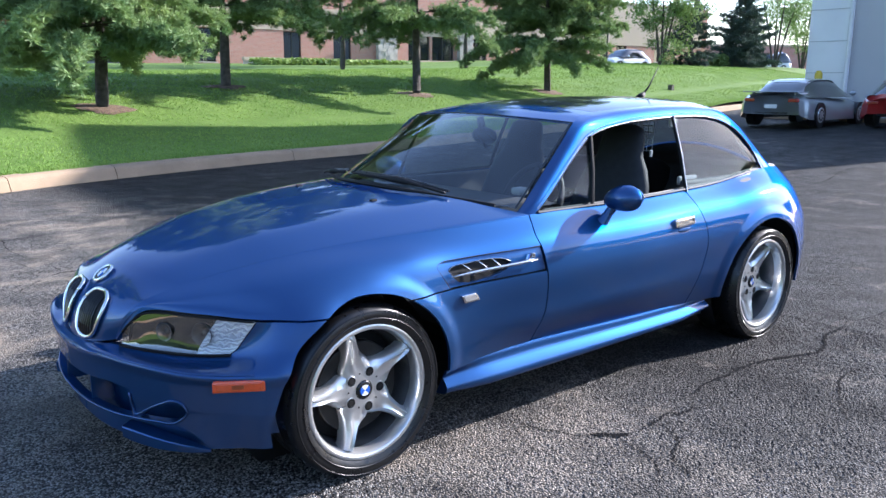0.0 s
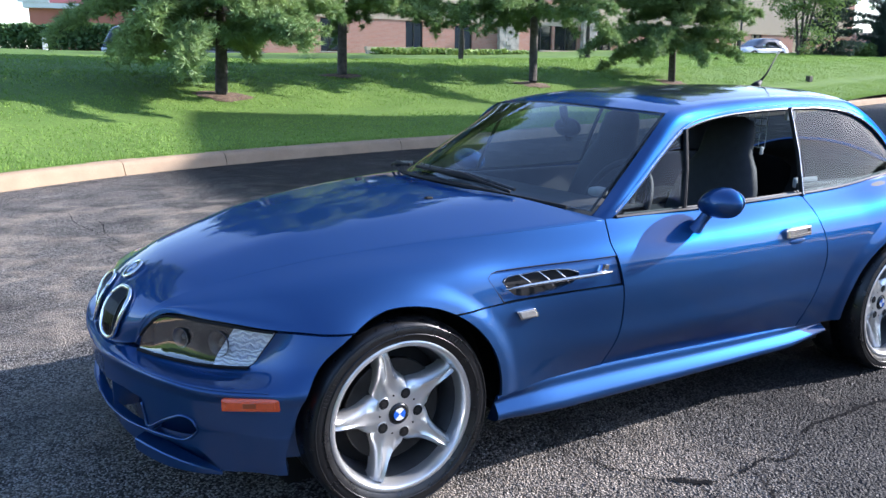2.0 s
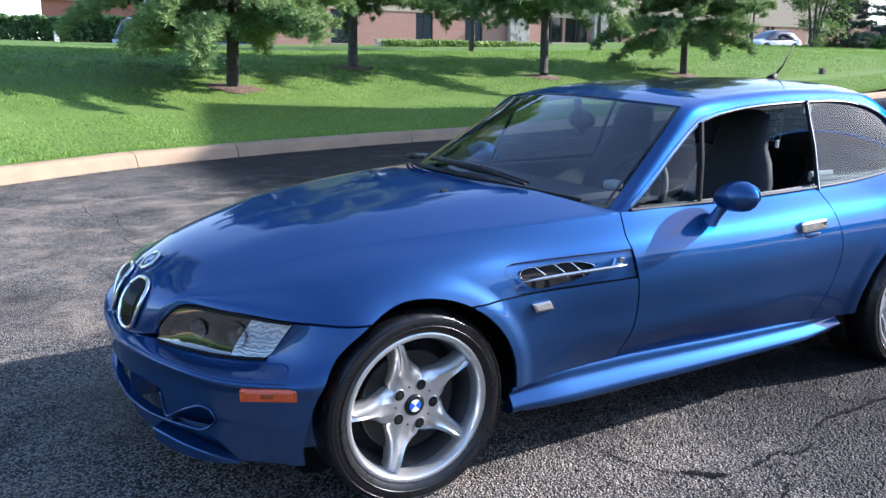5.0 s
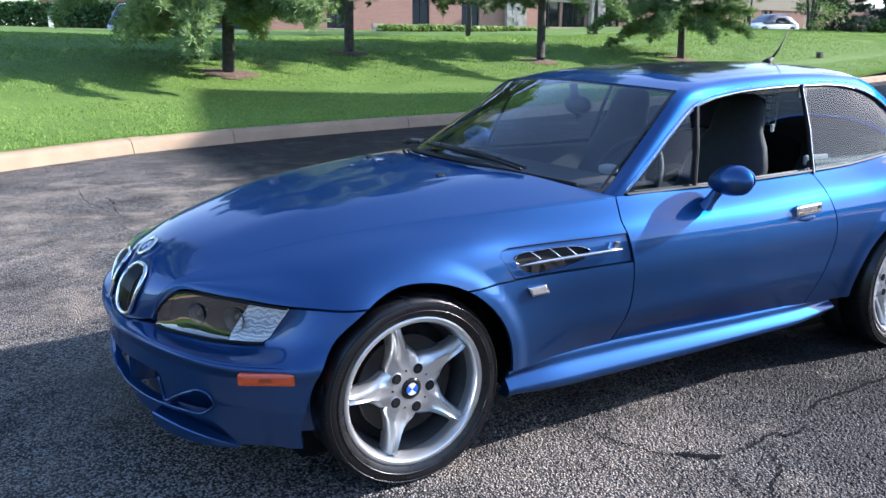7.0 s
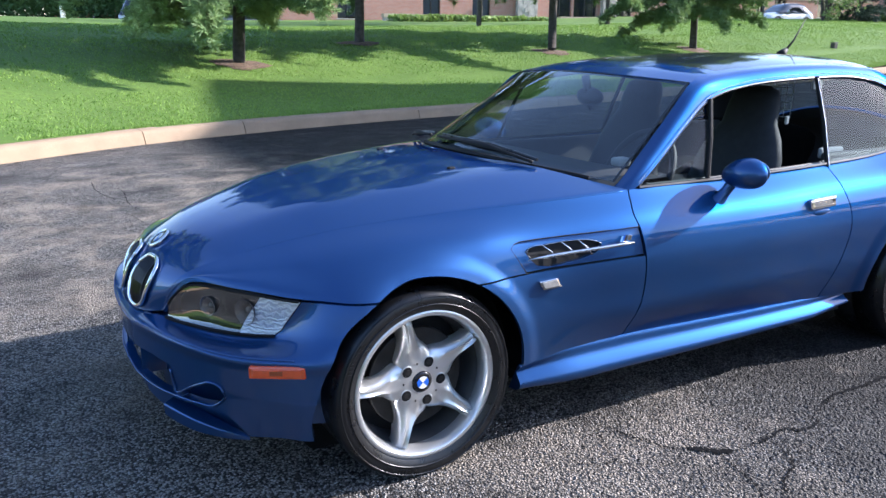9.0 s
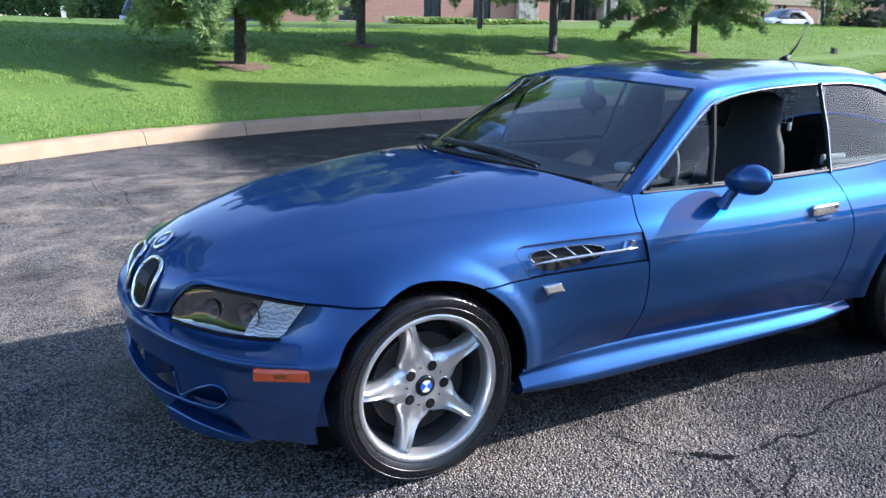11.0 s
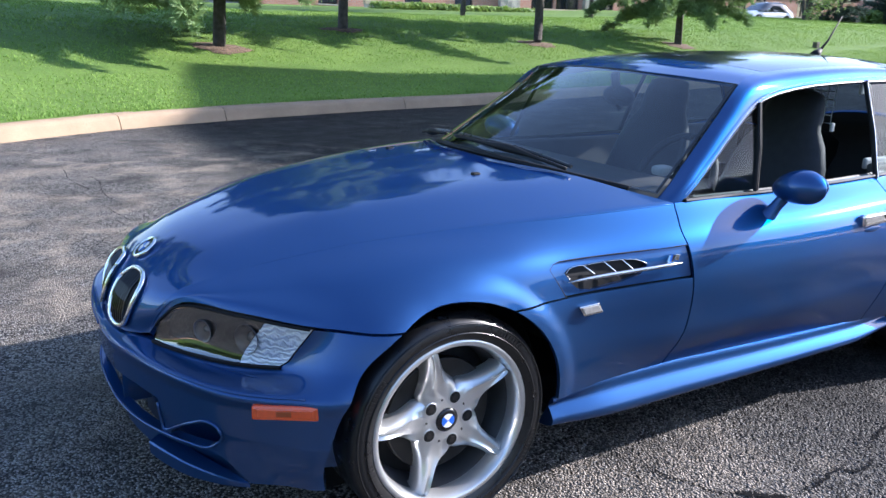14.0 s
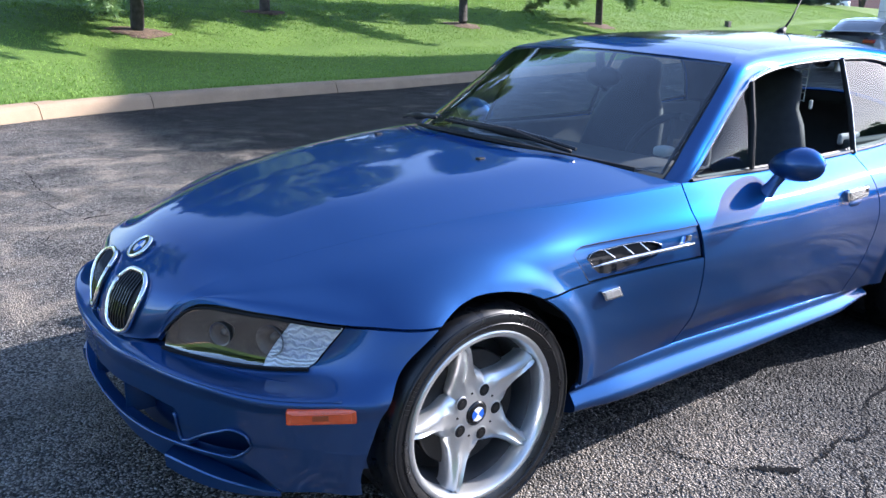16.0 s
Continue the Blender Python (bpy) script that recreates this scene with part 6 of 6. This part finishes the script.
for sd in (-1, 1):
    vent = thing("side_vent", "side vent with chrome fins in a blue panel", "")
    vent.parent = car
    field = poly_field(MESH_OPEN)
    skin_part("panel", shifted(vent_skin, 0, -0.009).clip(field), PAINT, vent, (sd,), rim=0.015)
    outline = [(0.352, 0.612), (0.301, 0.690), (0.299, 0.697), (0.312, 0.708), (0.335, 0.7135), (0.786, 0.7222)]
    line_ = [tuple(np.array(a) + (np.array(b) - np.array(a)) * q / 12) for a, b in zip(outline[:-1], outline[1:]) for q in range(12)] + [outline[-1]]
    part("vent_seam", tube([(x, sd * (hood_w(x, z) - 0.0014), z) for x, z in line_], 0.0017, 6), BLACK, vent)
    pts = [(x, sd * (hood_w(x, z) + 0.006), z) for x, z in [(0.352 + (0.752 - 0.352) * k / 10, 0.659 + 0.016 * k / 10) for k in range(11)]]
    part("spear", tube(pts, [0.0015, 0.004, 0.006] + [0.0065] * 6 + [0.0055, 0.004], 8), SATIN, vent, "polished chrome spear", smooth=True)
    for x0, x1, z0 in ((0.416, 0.447, 0.695), (0.486, 0.519, 0.699), (0.549, 0.580, 0.699)):
        top_ = (x0, sd * (hood_w(x0, z0) - 0.004), z0)
        mid_ = (x1, sd * (hood_w(x1, 0.671) + 0.000), 0.671)
        low_ = (x1 + 0.022, sd * (hood_w(x1 + 0.022, 0.645) - 0.010), 0.646)
        part("fin", tube([top_, tuple((p + q) / 2 for p, q in zip(top_, mid_)), mid_, low_], [0.0016, 0.0024, 0.0024, 0.0012], 6), SATIN, vent)
    rim_ = [(x, sd * (hood_w(x, z) - 0.003), z) for x, z in ((0.374, 0.657), (0.354, 0.679), (0.364, 0.689), (0.43, 0.6955), (0.503, 0.6995), (0.555, 0.6995), (0.605, 0.6935), (0.636, 0.681))]
    part("edge_trim", tube(spline(rim_, 30), 0.0009, 6), SATIN, vent, smooth=True)
    for x, mt in ((0.709, BADGE_PALE), (0.7165, BADGE_BLUE), (0.724, DARKMETAL)):
        o = part("badge_stripe", cube(-0.0036, 0.0036, -0.002, 0.002, -0.0105, 0.0105), mt, vent)
        o.matrix_local = pose(x, sd * (hood_w(x, 0.690) + 0.000), 0.690, 0, 20, 0)
    o = part("badge_block", cube(-0.009, 0.009, -0.0015, 0.0015, -0.009, 0.009, 0.001), SATIN, vent)
    o.matrix_local = pose(0.7405, sd * (hood_w(0.7405, 0.691) + 0.000), 0.691, 0, 14, 0)

# door handles and mirrors
for sd in (-1, 1):
    hd = thing("door_handle", "bright metal door handle", "")
    hd.parent = car
    hd.matrix_local = pose(1.727, sd * 0.855, 0.716, sd * 8, -2, 0)
    part("grip", cube(-0.073, 0.073, -0.014, 0.014, -0.021, 0.021, 0.009), CHROME, hd, "bright handle grip")
    part("recess", cube(-0.06, 0.06, -0.0155, 0.0155, -0.012, -0.009, 0.001), DARKMETAL, hd)
    part("keyhole", tube([(0.055, sd * 0.010, 0.004), (0.055, sd * 0.017, 0.004)], 0.007, 12), DARKMETAL, hd)
    bm = bmesh.new()
    bmesh.ops.create_uvsphere(bm, u_segments=24, v_segments=12, radius=1.0)
    for v_ in bm.verts:
        v_.co = Vector((v_.co.x * 0.05, v_.co.y * 0.006, v_.co.z * 0.012))
    part("cup", bm, PAINT, hd, smooth=True).matrix_local = pose(0.0, sd * -0.004, -0.035)
    mr = thing("door_mirror", "blue oval door mirror on a curved stalk", "")
    mr.parent = car
    bm = bmesh.new()
    bmesh.ops.create_uvsphere(bm, u_segments=36, v_segments=20, radius=1.0)
    for v_ in bm.verts:
        x, y, z = v_.co
        back = 1.0 if x < 0 else 0.35
        v_.co = Vector((x * 0.075 * back, y * 0.104 * (1 - 0.08 * z), z * 0.056 * (1 + 0.12 * y * sd)))
    shell_ = part("shell", bm, PAINT, mr, smooth=True)
    shell_.matrix_local = pose(1.258, sd * 0.868, 0.866, sd * 8, 0, sd * 8)
    bm = bmesh.new()
    bmesh.ops.create_uvsphere(bm, u_segments=24, v_segments=12, radius=1.0)
    for v_ in bm.verts:
        v_.co = Vector((v_.co.x * 0.004, v_.co.y * 0.092, v_.co.z * 0.047))
    part("mirror_glass", bm, CHROME, mr, smooth=True).matrix_local = pose(1.287, sd * 0.868, 0.866, sd * 8, 0, sd * 8)
    part("stalk", tube(spline([(1.19, sd * 0.795, 0.750), (1.205, sd * 0.806, 0.775), (1.222, sd * 0.818, 0.805), (1.24, sd * 0.835, 0.84)], 12), [0.034, 0.031, 0.028, 0.025, 0.023, 0.021, 0.020, 0.020, 0.020, 0.021, 0.022, 0.022], 12), PAINT, mr, smooth=True)
    bm = bmesh.new()
    bmesh.ops.create_uvsphere(bm, u_segments=24, v_segments=12, radius=1.0)
    for v_ in bm.verts:
        v_.co = Vector((v_.co.x * 0.062, v_.co.y * 0.02, v_.co.z * 0.022))
    part("foot", bm, GLOSSBLACK, mr, smooth=True).matrix_local = pose(1.195, sd * 0.806, 0.745, sd * 25, 0, 0)

# wipers, washer jets, aerial
for k, pts in enumerate(([(0.556, 0.15, 0.934), (0.538, -0.06, 0.937), (0.566, -0.23, 0.930), (0.590, -0.355, 0.914), (0.612, -0.455, 0.899)], [(0.655, 0.58, 0.893), (0.60, 0.45, 0.915), (0.565, 0.30, 0.929), (0.548, 0.20, 0.936)])):
    wp = thing("wiper", "black windscreen wiper at rest", "")
    wp.parent = car
    part("arm", tube(spline(pts, 24), [0.006 + 0.009 * math.exp(-((i - 13) / 3) ** 2) for i in range(24)], 8), BLACK, wp, smooth=True)
    part("blade", tube([(p[0] + 0.022, p[1], p[2] + 0.006) for p in pts], 0.006, 6), RUBBER, wp)
part("cowl_grille", tube([(0.822 - 0.30 * (1 - (y / 0.68) ** 2) + 0.002, y, 0.842 + 0.066 * (1 - (y / 0.68) ** 2) - 0.006) for y in np.linspace(-0.60, 0.60, 25)], 0.010, 6), BLACK, car)
for sd in (-1, 1):
    jet = thing("washer_jet", "small black washer jet on the hood", "")
    jet.parent = car
    part("nozzle", cube(-0.016, 0.012, -0.01, 0.01, -0.004, 0.011, 0.004), BLACK, jet)
    jet.location = (0.365, sd * 0.306, 0.869)
aerial = thing("aerial", "short black raked roof aerial", "")
aerial.parent = car
part("base", tube([(2.435, 0, 1.252), (2.45, 0, 1.266), (2.475, 0, 1.282)], [0.026, 0.02, 0.011], 12), BLACK, aerial, smooth=True)
part("rod", tube([(2.47, 0, 1.28), (2.52, 0, 1.325), (2.60, 0, 1.437)], [0.0065, 0.0048, 0.0022], 8), BLACK, aerial, smooth=True)


# ---- cabin ----
cabin = thing("cabin", "dark cabin with black leather", "")
cabin.parent = car
part("floor", cube(0.7, 2.9, -0.64, 0.64, 0.25, 0.30), DASH, cabin)
for sd in (-1, 1):
    part("door_card", cube(0.9, 1.95, sd * 0.69 - 0.02, sd * 0.69 + 0.02, 0.30, 0.825, 0.012), DASH, cabin)
    part("rear_trim", cube(1.97, 2.75, sd * 0.66 - 0.02, sd * 0.66 + 0.02, 0.30, 0.872, 0.012), DASH, cabin)
part("load_floor", cube(2.0, 2.9, -0.60, 0.60, 0.55, 0.60), DASH, cabin)
part("roof_lining", shifted(roof_skin, 0.004, 0.0, -0.020).clip(lambda x, w, z: x - 1.27).clip(lambda x, w, z: 2.44 - x).bm((-1, 1), 0), DASH, cabin, smooth=True)
part("tail_lining", shifted(tail, -0.03, 0.0, 0.0).bm((-1, 1), 0), DASH, cabin, smooth=True)
part("tailgate_lining", shifted(roof_skin, -0.014, 0.0, -0.014).clip(lambda x, w, z: x - 2.42).clip(lambda x, w, z: -hatch(x + 0.014, w, z) - 0.002).bm((-1, 1), 0), DASH, cabin, smooth=True)
for sd in (-1, 1):
    part("pillar_lining", shifted(pillar, 0.006, -0.016, -0.010).bm((sd,), 0), DASH, cabin, smooth=True)
    part("door_lining", shifted(door_skin, 0.0, -0.024, 0.011).clip(lambda x, w, z: z - 0.55).clip(lambda x, w, z: x - 0.92).bm((sd,), 0), DASH, cabin, smooth=True)
    part("side_lining", shifted(quarter_skin, 0.0, -0.024, 0.013).clip(lambda x, w, z: z - 0.50).bm((sd,), 0), DASH, cabin, smooth=True)
dash_rows = []
for y in np.linspace(-0.66, 0.66, 21):
    q = 1 - (y / 0.7) ** 2
    dash_rows.append([(0.84 - 0.27 * q, y, 0.80 + 0.03 * q), (0.95 - 0.15 * q, y, 0.835 + 0.02 * q), (1.08 - 0.06 * q, y, 0.838 + 0.012 * q), (1.13 - 0.03 * q, y, 0.80), (1.12, y, 0.60), (1.08, y, 0.45)])
bm = bmesh.new()
grid_mesh(bm, dash_rows)
part("dashboard", bm, DASH, cabin, smooth=True)
for y in (-0.36, 0.36):
    seat = thing("car_seat", "black leather sports seat with built-in headrest", "")
    seat.parent = car
    bm = bmesh.new()
    rows = []
    for z, xw, wid, thick in ((0.42, 1.66, 0.25, 0.11), (0.55, 1.70, 0.255, 0.12), (0.70, 1.745, 0.25, 0.12), (0.84, 1.79, 0.225, 0.11), (0.92, 1.815, 0.19, 0.10), (0.98, 1.835, 0.145, 0.085), (1.06, 1.855, 0.135, 0.08), (1.115, 1.868, 0.115, 0.065), (1.135, 1.875, 0.06, 0.04)):
        rows.append([(xw + thick * math.cos(a) * 0.6, y + wid * math.copysign(abs(math.sin(a)) ** 0.7, math.sin(a)), z) for a in (2 * math.pi * k / 20 for k in range(21))])
    vs = grid_mesh(bm, rows)
    bm.faces.new(vs[-1][:-1])
    bmesh.ops.remove_doubles(bm, verts=bm.verts[:], dist=0.001)
    part("backrest", bm, LEATHER, seat, smooth=True)
    part("cushion", cube(1.25, 1.72, y - 0.25, y + 0.25, 0.33, 0.47, 0.05), LEATHER, seat)
sw = thing("steering_wheel", "black steering wheel with three spokes", "")
sw.parent = car
sw.matrix_local = pose(1.20, -0.36, 0.80, 0, -64, 0)
bm = bmesh.new()
part("wheel_rim", tube([(0.182 * math.cos(a), 0.182 * math.sin(a), 0) for a in np.linspace(0, 2 * math.pi, 41)], 0.015, 8), LEATHER, sw, smooth=True)
for a in (0.2, math.pi - 0.2, -math.pi / 2):
    part("wheel_spoke", tube([(0.04 * math.cos(a), 0.04 * math.sin(a), -0.02), (0.18 * math.cos(a), 0.18 * math.sin(a), 0)], 0.013, 6), LEATHER, sw)
part("wheel_hub", tube([(0, 0, -0.06), (0, 0, 0.01), (0, 0, 0.02)], [0.06, 0.065, 0.05], 16), LEATHER, sw, smooth=True)
rv = thing("rear_view_mirror", "black oval rear-view mirror on a stalk", "")
rv.parent = car
bm = bmesh.new()
bmesh.ops.create_uvsphere(bm, u_segments=24, v_segments=12, radius=1.0)
for v_ in bm.verts:
    v_.co = Vector((v_.co.x * 0.03, v_.co.y * 0.118, v_.co.z * 0.042))
part("housing", bm, BLACK, rv, smooth=True).matrix_local = pose(1.235, 0.015, 1.082, 0, 0, -12)
part("stalk", tube([(1.205, 0.015, 1.172), (1.215, 0.015, 1.13), (1.23, 0.015, 1.085)], 0.018, 8), BLACK, rv)
part("sensor", tube([(1.22, 0.0, 1.055), (1.235, 0.0, 1.03)], 0.012, 8), BLACK, rv)
net = thing("luggage_net", "white grid luggage net behind the seats", "")
net.parent = car
for k in range(9):
    y = -0.40 + 0.035 * k
    part("cord", tube([(2.05, y, 0.99), (2.06, y, 1.16)], 0.0022, 4), NET, net)
for k in range(6):
    z = 0.995 + 0.032 * k
    part("cord", tube([(2.05, -0.40, z), (2.05, -0.12, z)], 0.0022, 4), NET, net)
part("belt_guide", cube(1.83, 1.848, -0.56, -0.548, 0.985, 1.02, 0.005), GREYLEATHER, cabin)
part("belt_cover", cube(2.00, 2.16, -0.62, -0.60, 0.84, 0.885, 0.01), GREYLEATHER, cabin)
part("pillar_pad", cube(1.96, 2.02, -0.575, -0.56, 1.125, 1.165, 0.006), GREYLEATHER, cabin)
part("pillar_pad", cube(0.885, 0.945, -0.61, -0.555, 0.880, 0.912, 0.012), GREYLEATHER, cabin)

car.location = (0.0, -0.045, 0.0)
car.scale = (1.0, 0.945, 1.0)



# ---- other parked cars ----
def plain_car(name, label, mat, length, width, height, kind_="sedan"):
    """A smaller parked car: lofted body, glazed cabin, four wheels, lamps."""
    c = thing(name, label, "car", "parked cars")
    L, W, H = length, width / 2, height

    def section(x, hw_, z0, z1, n=11):
        pts = []
        for k in range(n):
            a = math.pi * k / (n - 1)
            pts.append((x, -hw_ * math.copysign(abs(math.cos(a)) ** 0.45, math.cos(a)), z0 + (z1 - z0) * math.sin(a) ** 0.55))
        return pts

    bm = bmesh.new()
    if kind_ == "sport":
        st = [(0.0, 0.80, 0.36, 0.92), (0.03, 0.92, 0.28, 1.0), (0.12, 0.98, 0.22, 1.02), (0.3, 1.0, 0.2, 0.96), (0.55, 0.96, 0.2, 0.88), (0.75, 0.98, 0.2, 0.86), (0.9, 0.93, 0.24, 0.74), (0.98, 0.72, 0.3, 0.60), (1.0, 0.5, 0.36, 0.52)]
    elif kind_ == "suv":
        st = [(0.0, 0.80, 0.45, 0.95), (0.03, 0.95, 0.35, 1.02), (0.2, 1.0, 0.3, 1.03), (0.6, 1.0, 0.3, 1.02), (0.85, 0.98, 0.3, 0.98), (0.97, 0.86, 0.36, 0.86), (1.0, 0.7, 0.42, 0.75)]
    else:
        st = [(0.0, 0.75, 0.4, 0.85), (0.03, 0.92, 0.3, 0.95), (0.2, 1.0, 0.25, 0.98), (0.6, 1.0, 0.25, 0.95), (0.85, 0.97, 0.25, 0.86), (0.97, 0.8, 0.32, 0.70), (1.0, 0.6, 0.4, 0.6)]
    k_ = H / (1.28 if kind_ == "sport" else 1.45 if kind_ == "sedan" else 1.7)
    sx = interp([a[0] for a in st], np.array([a[1:] for a in st]), np.linspace(0, 1, 28))
    rows = [section(-L / 2 + L * u, W * v[0], v[1] * k_ * 0.95, v[2] * k_ * (0.9 if kind_ == "sport" else 1.0)) for u, v in zip(np.linspace(0, 1, 28), sx)]
    vs = grid_mesh(bm, rows)
    bm.faces.new(vs[0])
    bm.faces.new(vs[-1][::-1])
    part("body", bm, mat, c, smooth=True)
    belt_z = (0.84 if kind_ == "sport" else 0.92 if kind_ == "sedan" else 0.99) * k_
    cab = {"sport": [(0.06, 0.55, 0.02), (0.22, 0.66, 0.86), (0.40, 0.70, 1.0), (0.50, 0.70, 0.97), (0.70, 0.76, 0.05)], "sedan": [(0.03, 0.7, 0.02), (0.2, 0.74, 0.88), (0.42, 0.76, 1.0), (0.55, 0.76, 0.95), (0.76, 0.8, 0.02)], "suv": [(0.02, 0.80, 0.1), (0.08, 0.80, 0.92), (0.35, 0.80, 1.0), (0.55, 0.80, 0.96), (0.75, 0.84, 0.02)]}[kind_]
    cx = interp([a[0] for a in cab], np.array([a[1:] for a in cab]), np.linspace(cab[0][0], cab[-1][0], 20))
    rows, rrows = [], []
    for u, (hw_, hh) in zip(np.linspace(cab[0][0], cab[-1][0], 20), cx):
        z1 = belt_z + (H - belt_z) * hh
        x = -L / 2 + L * u
        rows.append([(x, W * q, z) for q, z in ((-0.92, belt_z - 0.05), (-hw_ * 1.08, belt_z + (z1 - belt_z) * 0.55), (-hw_ * 0.9, belt_z + (z1 - belt_z) * 0.93), (-hw_ * 0.5, z1), (hw_ * 0.5, z1), (hw_ * 0.9, belt_z + (z1 - belt_z) * 0.93), (hw_ * 1.08, belt_z + (z1 - belt_z) * 0.55), (0.92, belt_z - 0.05))])
        rrows.append([(x, W * q, z + 0.006) for q, z in ((-hw_ * 0.93, belt_z + (z1 - belt_z) * 0.90), (-hw_ * 0.5, z1), (hw_ * 0.5, z1), (hw_ * 0.93, belt_z + (z1 - belt_z) * 0.90))])
    bm = bmesh.new()
    vs = grid_mesh(bm, rows)
    part("windows", bm, WINDOW, c, "dark tinted glass", smooth=True).name = "glasshouse"
    bm = bmesh.new()
    grid_mesh(bm, rrows[4:15])
    part("roof", bm, mat, c, smooth=True)
    for sd in (-1, 1):
        for nm, u in (("rear_wheel", 0.2), ("front_wheel", 0.8)):
            r = 0.33 * k_ if kind_ != "suv" else 0.35
            w_ = part(nm, tube([(-L / 2 + L * u, sd * (W - 0.21), r), (-L / 2 + L * u, sd * (W + 0.012), r)], r, 24), RUBBER, c, smooth=False)
            part("rim", tube([(-L / 2 + L * u, sd * W, r), (-L / 2 + L * u, sd * (W + 0.02), r)], [r * 0.66, r * 0.6], 20), ALLOY, w_)
            for q in range(10):
                a = 6.283 * q / 10
                part("spoke_gap", tube([(-L / 2 + L * u + 0.42 * r * math.cos(a), sd * (W + 0.017), r + 0.42 * r * math.sin(a)), (-L / 2 + L * u + 0.42 * r * math.cos(a), sd * (W + 0.024), r + 0.42 * r * math.sin(a))], r * 0.09, 6), BLACK, w_)
        part("tail_light", cube(-L / 2 - 0.005, -L / 2 + 0.10, sd * W * 0.62 - 0.14, sd * W * 0.62 + 0.14, 0.66 * k_, 0.76 * k_, 0.02), TAIL_RED, c, "red tail light")
        bm = bmesh.new()
        bmesh.ops.create_uvsphere(bm, u_segments=12, v_segments=8, radius=0.09)
        part("door_mirror", bm, mat, c, smooth=True).matrix_local = Matrix.Translation((L * 0.12, sd * (W + 0.06), belt_z + 0.05)) @ Matrix.Diagonal((0.7, 1.0, 0.7, 1))
    part("number_plate", cube(-L / 2 - 0.012, -L / 2 + 0.05, -0.16, 0.16, 0.50 * k_, 0.60 * k_, 0.005), WHITETRIM, c)
    part("bumper_vent", cube(-L / 2 + 0.0, -L / 2 + 0.12, -W * 0.5, W * 0.5, 0.34 * k_, 0.42 * k_, 0.02), BLACK, c)
    if kind_ == "sport":
        part("spoiler", cube(-L / 2 + 0.02, -L / 2 + 0.34, -W * 0.86, W * 0.86, 0.965 * k_ * 0.95, 0.99 * k_ * 0.95, 0.012), mat, c)
        for sd in (-1, 1):
            part("spoiler_foot", cube(-L / 2 + 0.12, -L / 2 + 0.22, sd * W * 0.6 - 0.02, sd * W * 0.6 + 0.02, 0.8 * k_, 0.94 * k_), mat, c)
    return c


TAIL_RED = material("tail_red", (0.3, 0.015, 0.012), 0.2, coat=1.0)
SILVER = material("silver_car_paint", (0.29, 0.31, 0.33), 0.35, metal=0.5, coat=1.0, fine=0.05, fine_scale=300)
REDPAINT = material("red_car_paint", (0.55, 0.03, 0.025), 0.3, coat=1.0, fine=0.05, fine_scale=300)
WHITECAR = material("white_car_paint", (0.75, 0.77, 0.79), 0.25, coat=1.0, fine=0.03, fine_scale=300)
GREYCAR = material("grey_car_paint", (0.12, 0.13, 0.14), 0.3, metal=0.6, coat=1.0, fine=0.05, fine_scale=300)
for nm, lb, mt, size, kd, (x, y), turn, on_bank in (
        ("sports_car", "silver mid-engined sports coupe with rear spoiler", SILVER, (4.35, 1.85, 1.24), "sport", (20.5, 7.72), 3.0, False),
        ("red_car", "red coupe parked beyond the silver one", REDPAINT, (4.0, 1.8, 1.25), "sedan", (22.05, 5.35), 3.0, False),
        ("white_suv", "white estate car parked behind the lawn", WHITECAR, (4.6, 1.85, 1.65), "suv", (7.4, 38.4), -8.0, True),
        ("grey_sedan", "dark grey car parked behind the lawn", GREYCAR, (4.6, 1.85, 1.45), "sedan", (10.6, 37.5), -8.0, True),
        ("white_hatchback", "white hatchback parked by the office building", WHITECAR, (4.4, 1.75, 1.48), "sedan", (44.8, 32.8), 178.0, True),
        ("white_van", "pale car parked far behind the trees", WHITECAR, (4.6, 1.8, 1.6), "suv", (70.0, 36.0), 150.0, True)):
    pc = plain_car(nm, lb, mt, *size, kd)
    z = (bank(x, y) - (0.55 if x > 20 else 0.75)) if on_bank else float(lot(x))
    pc.matrix_world = pose(x, y, z, 0, 0, turn)
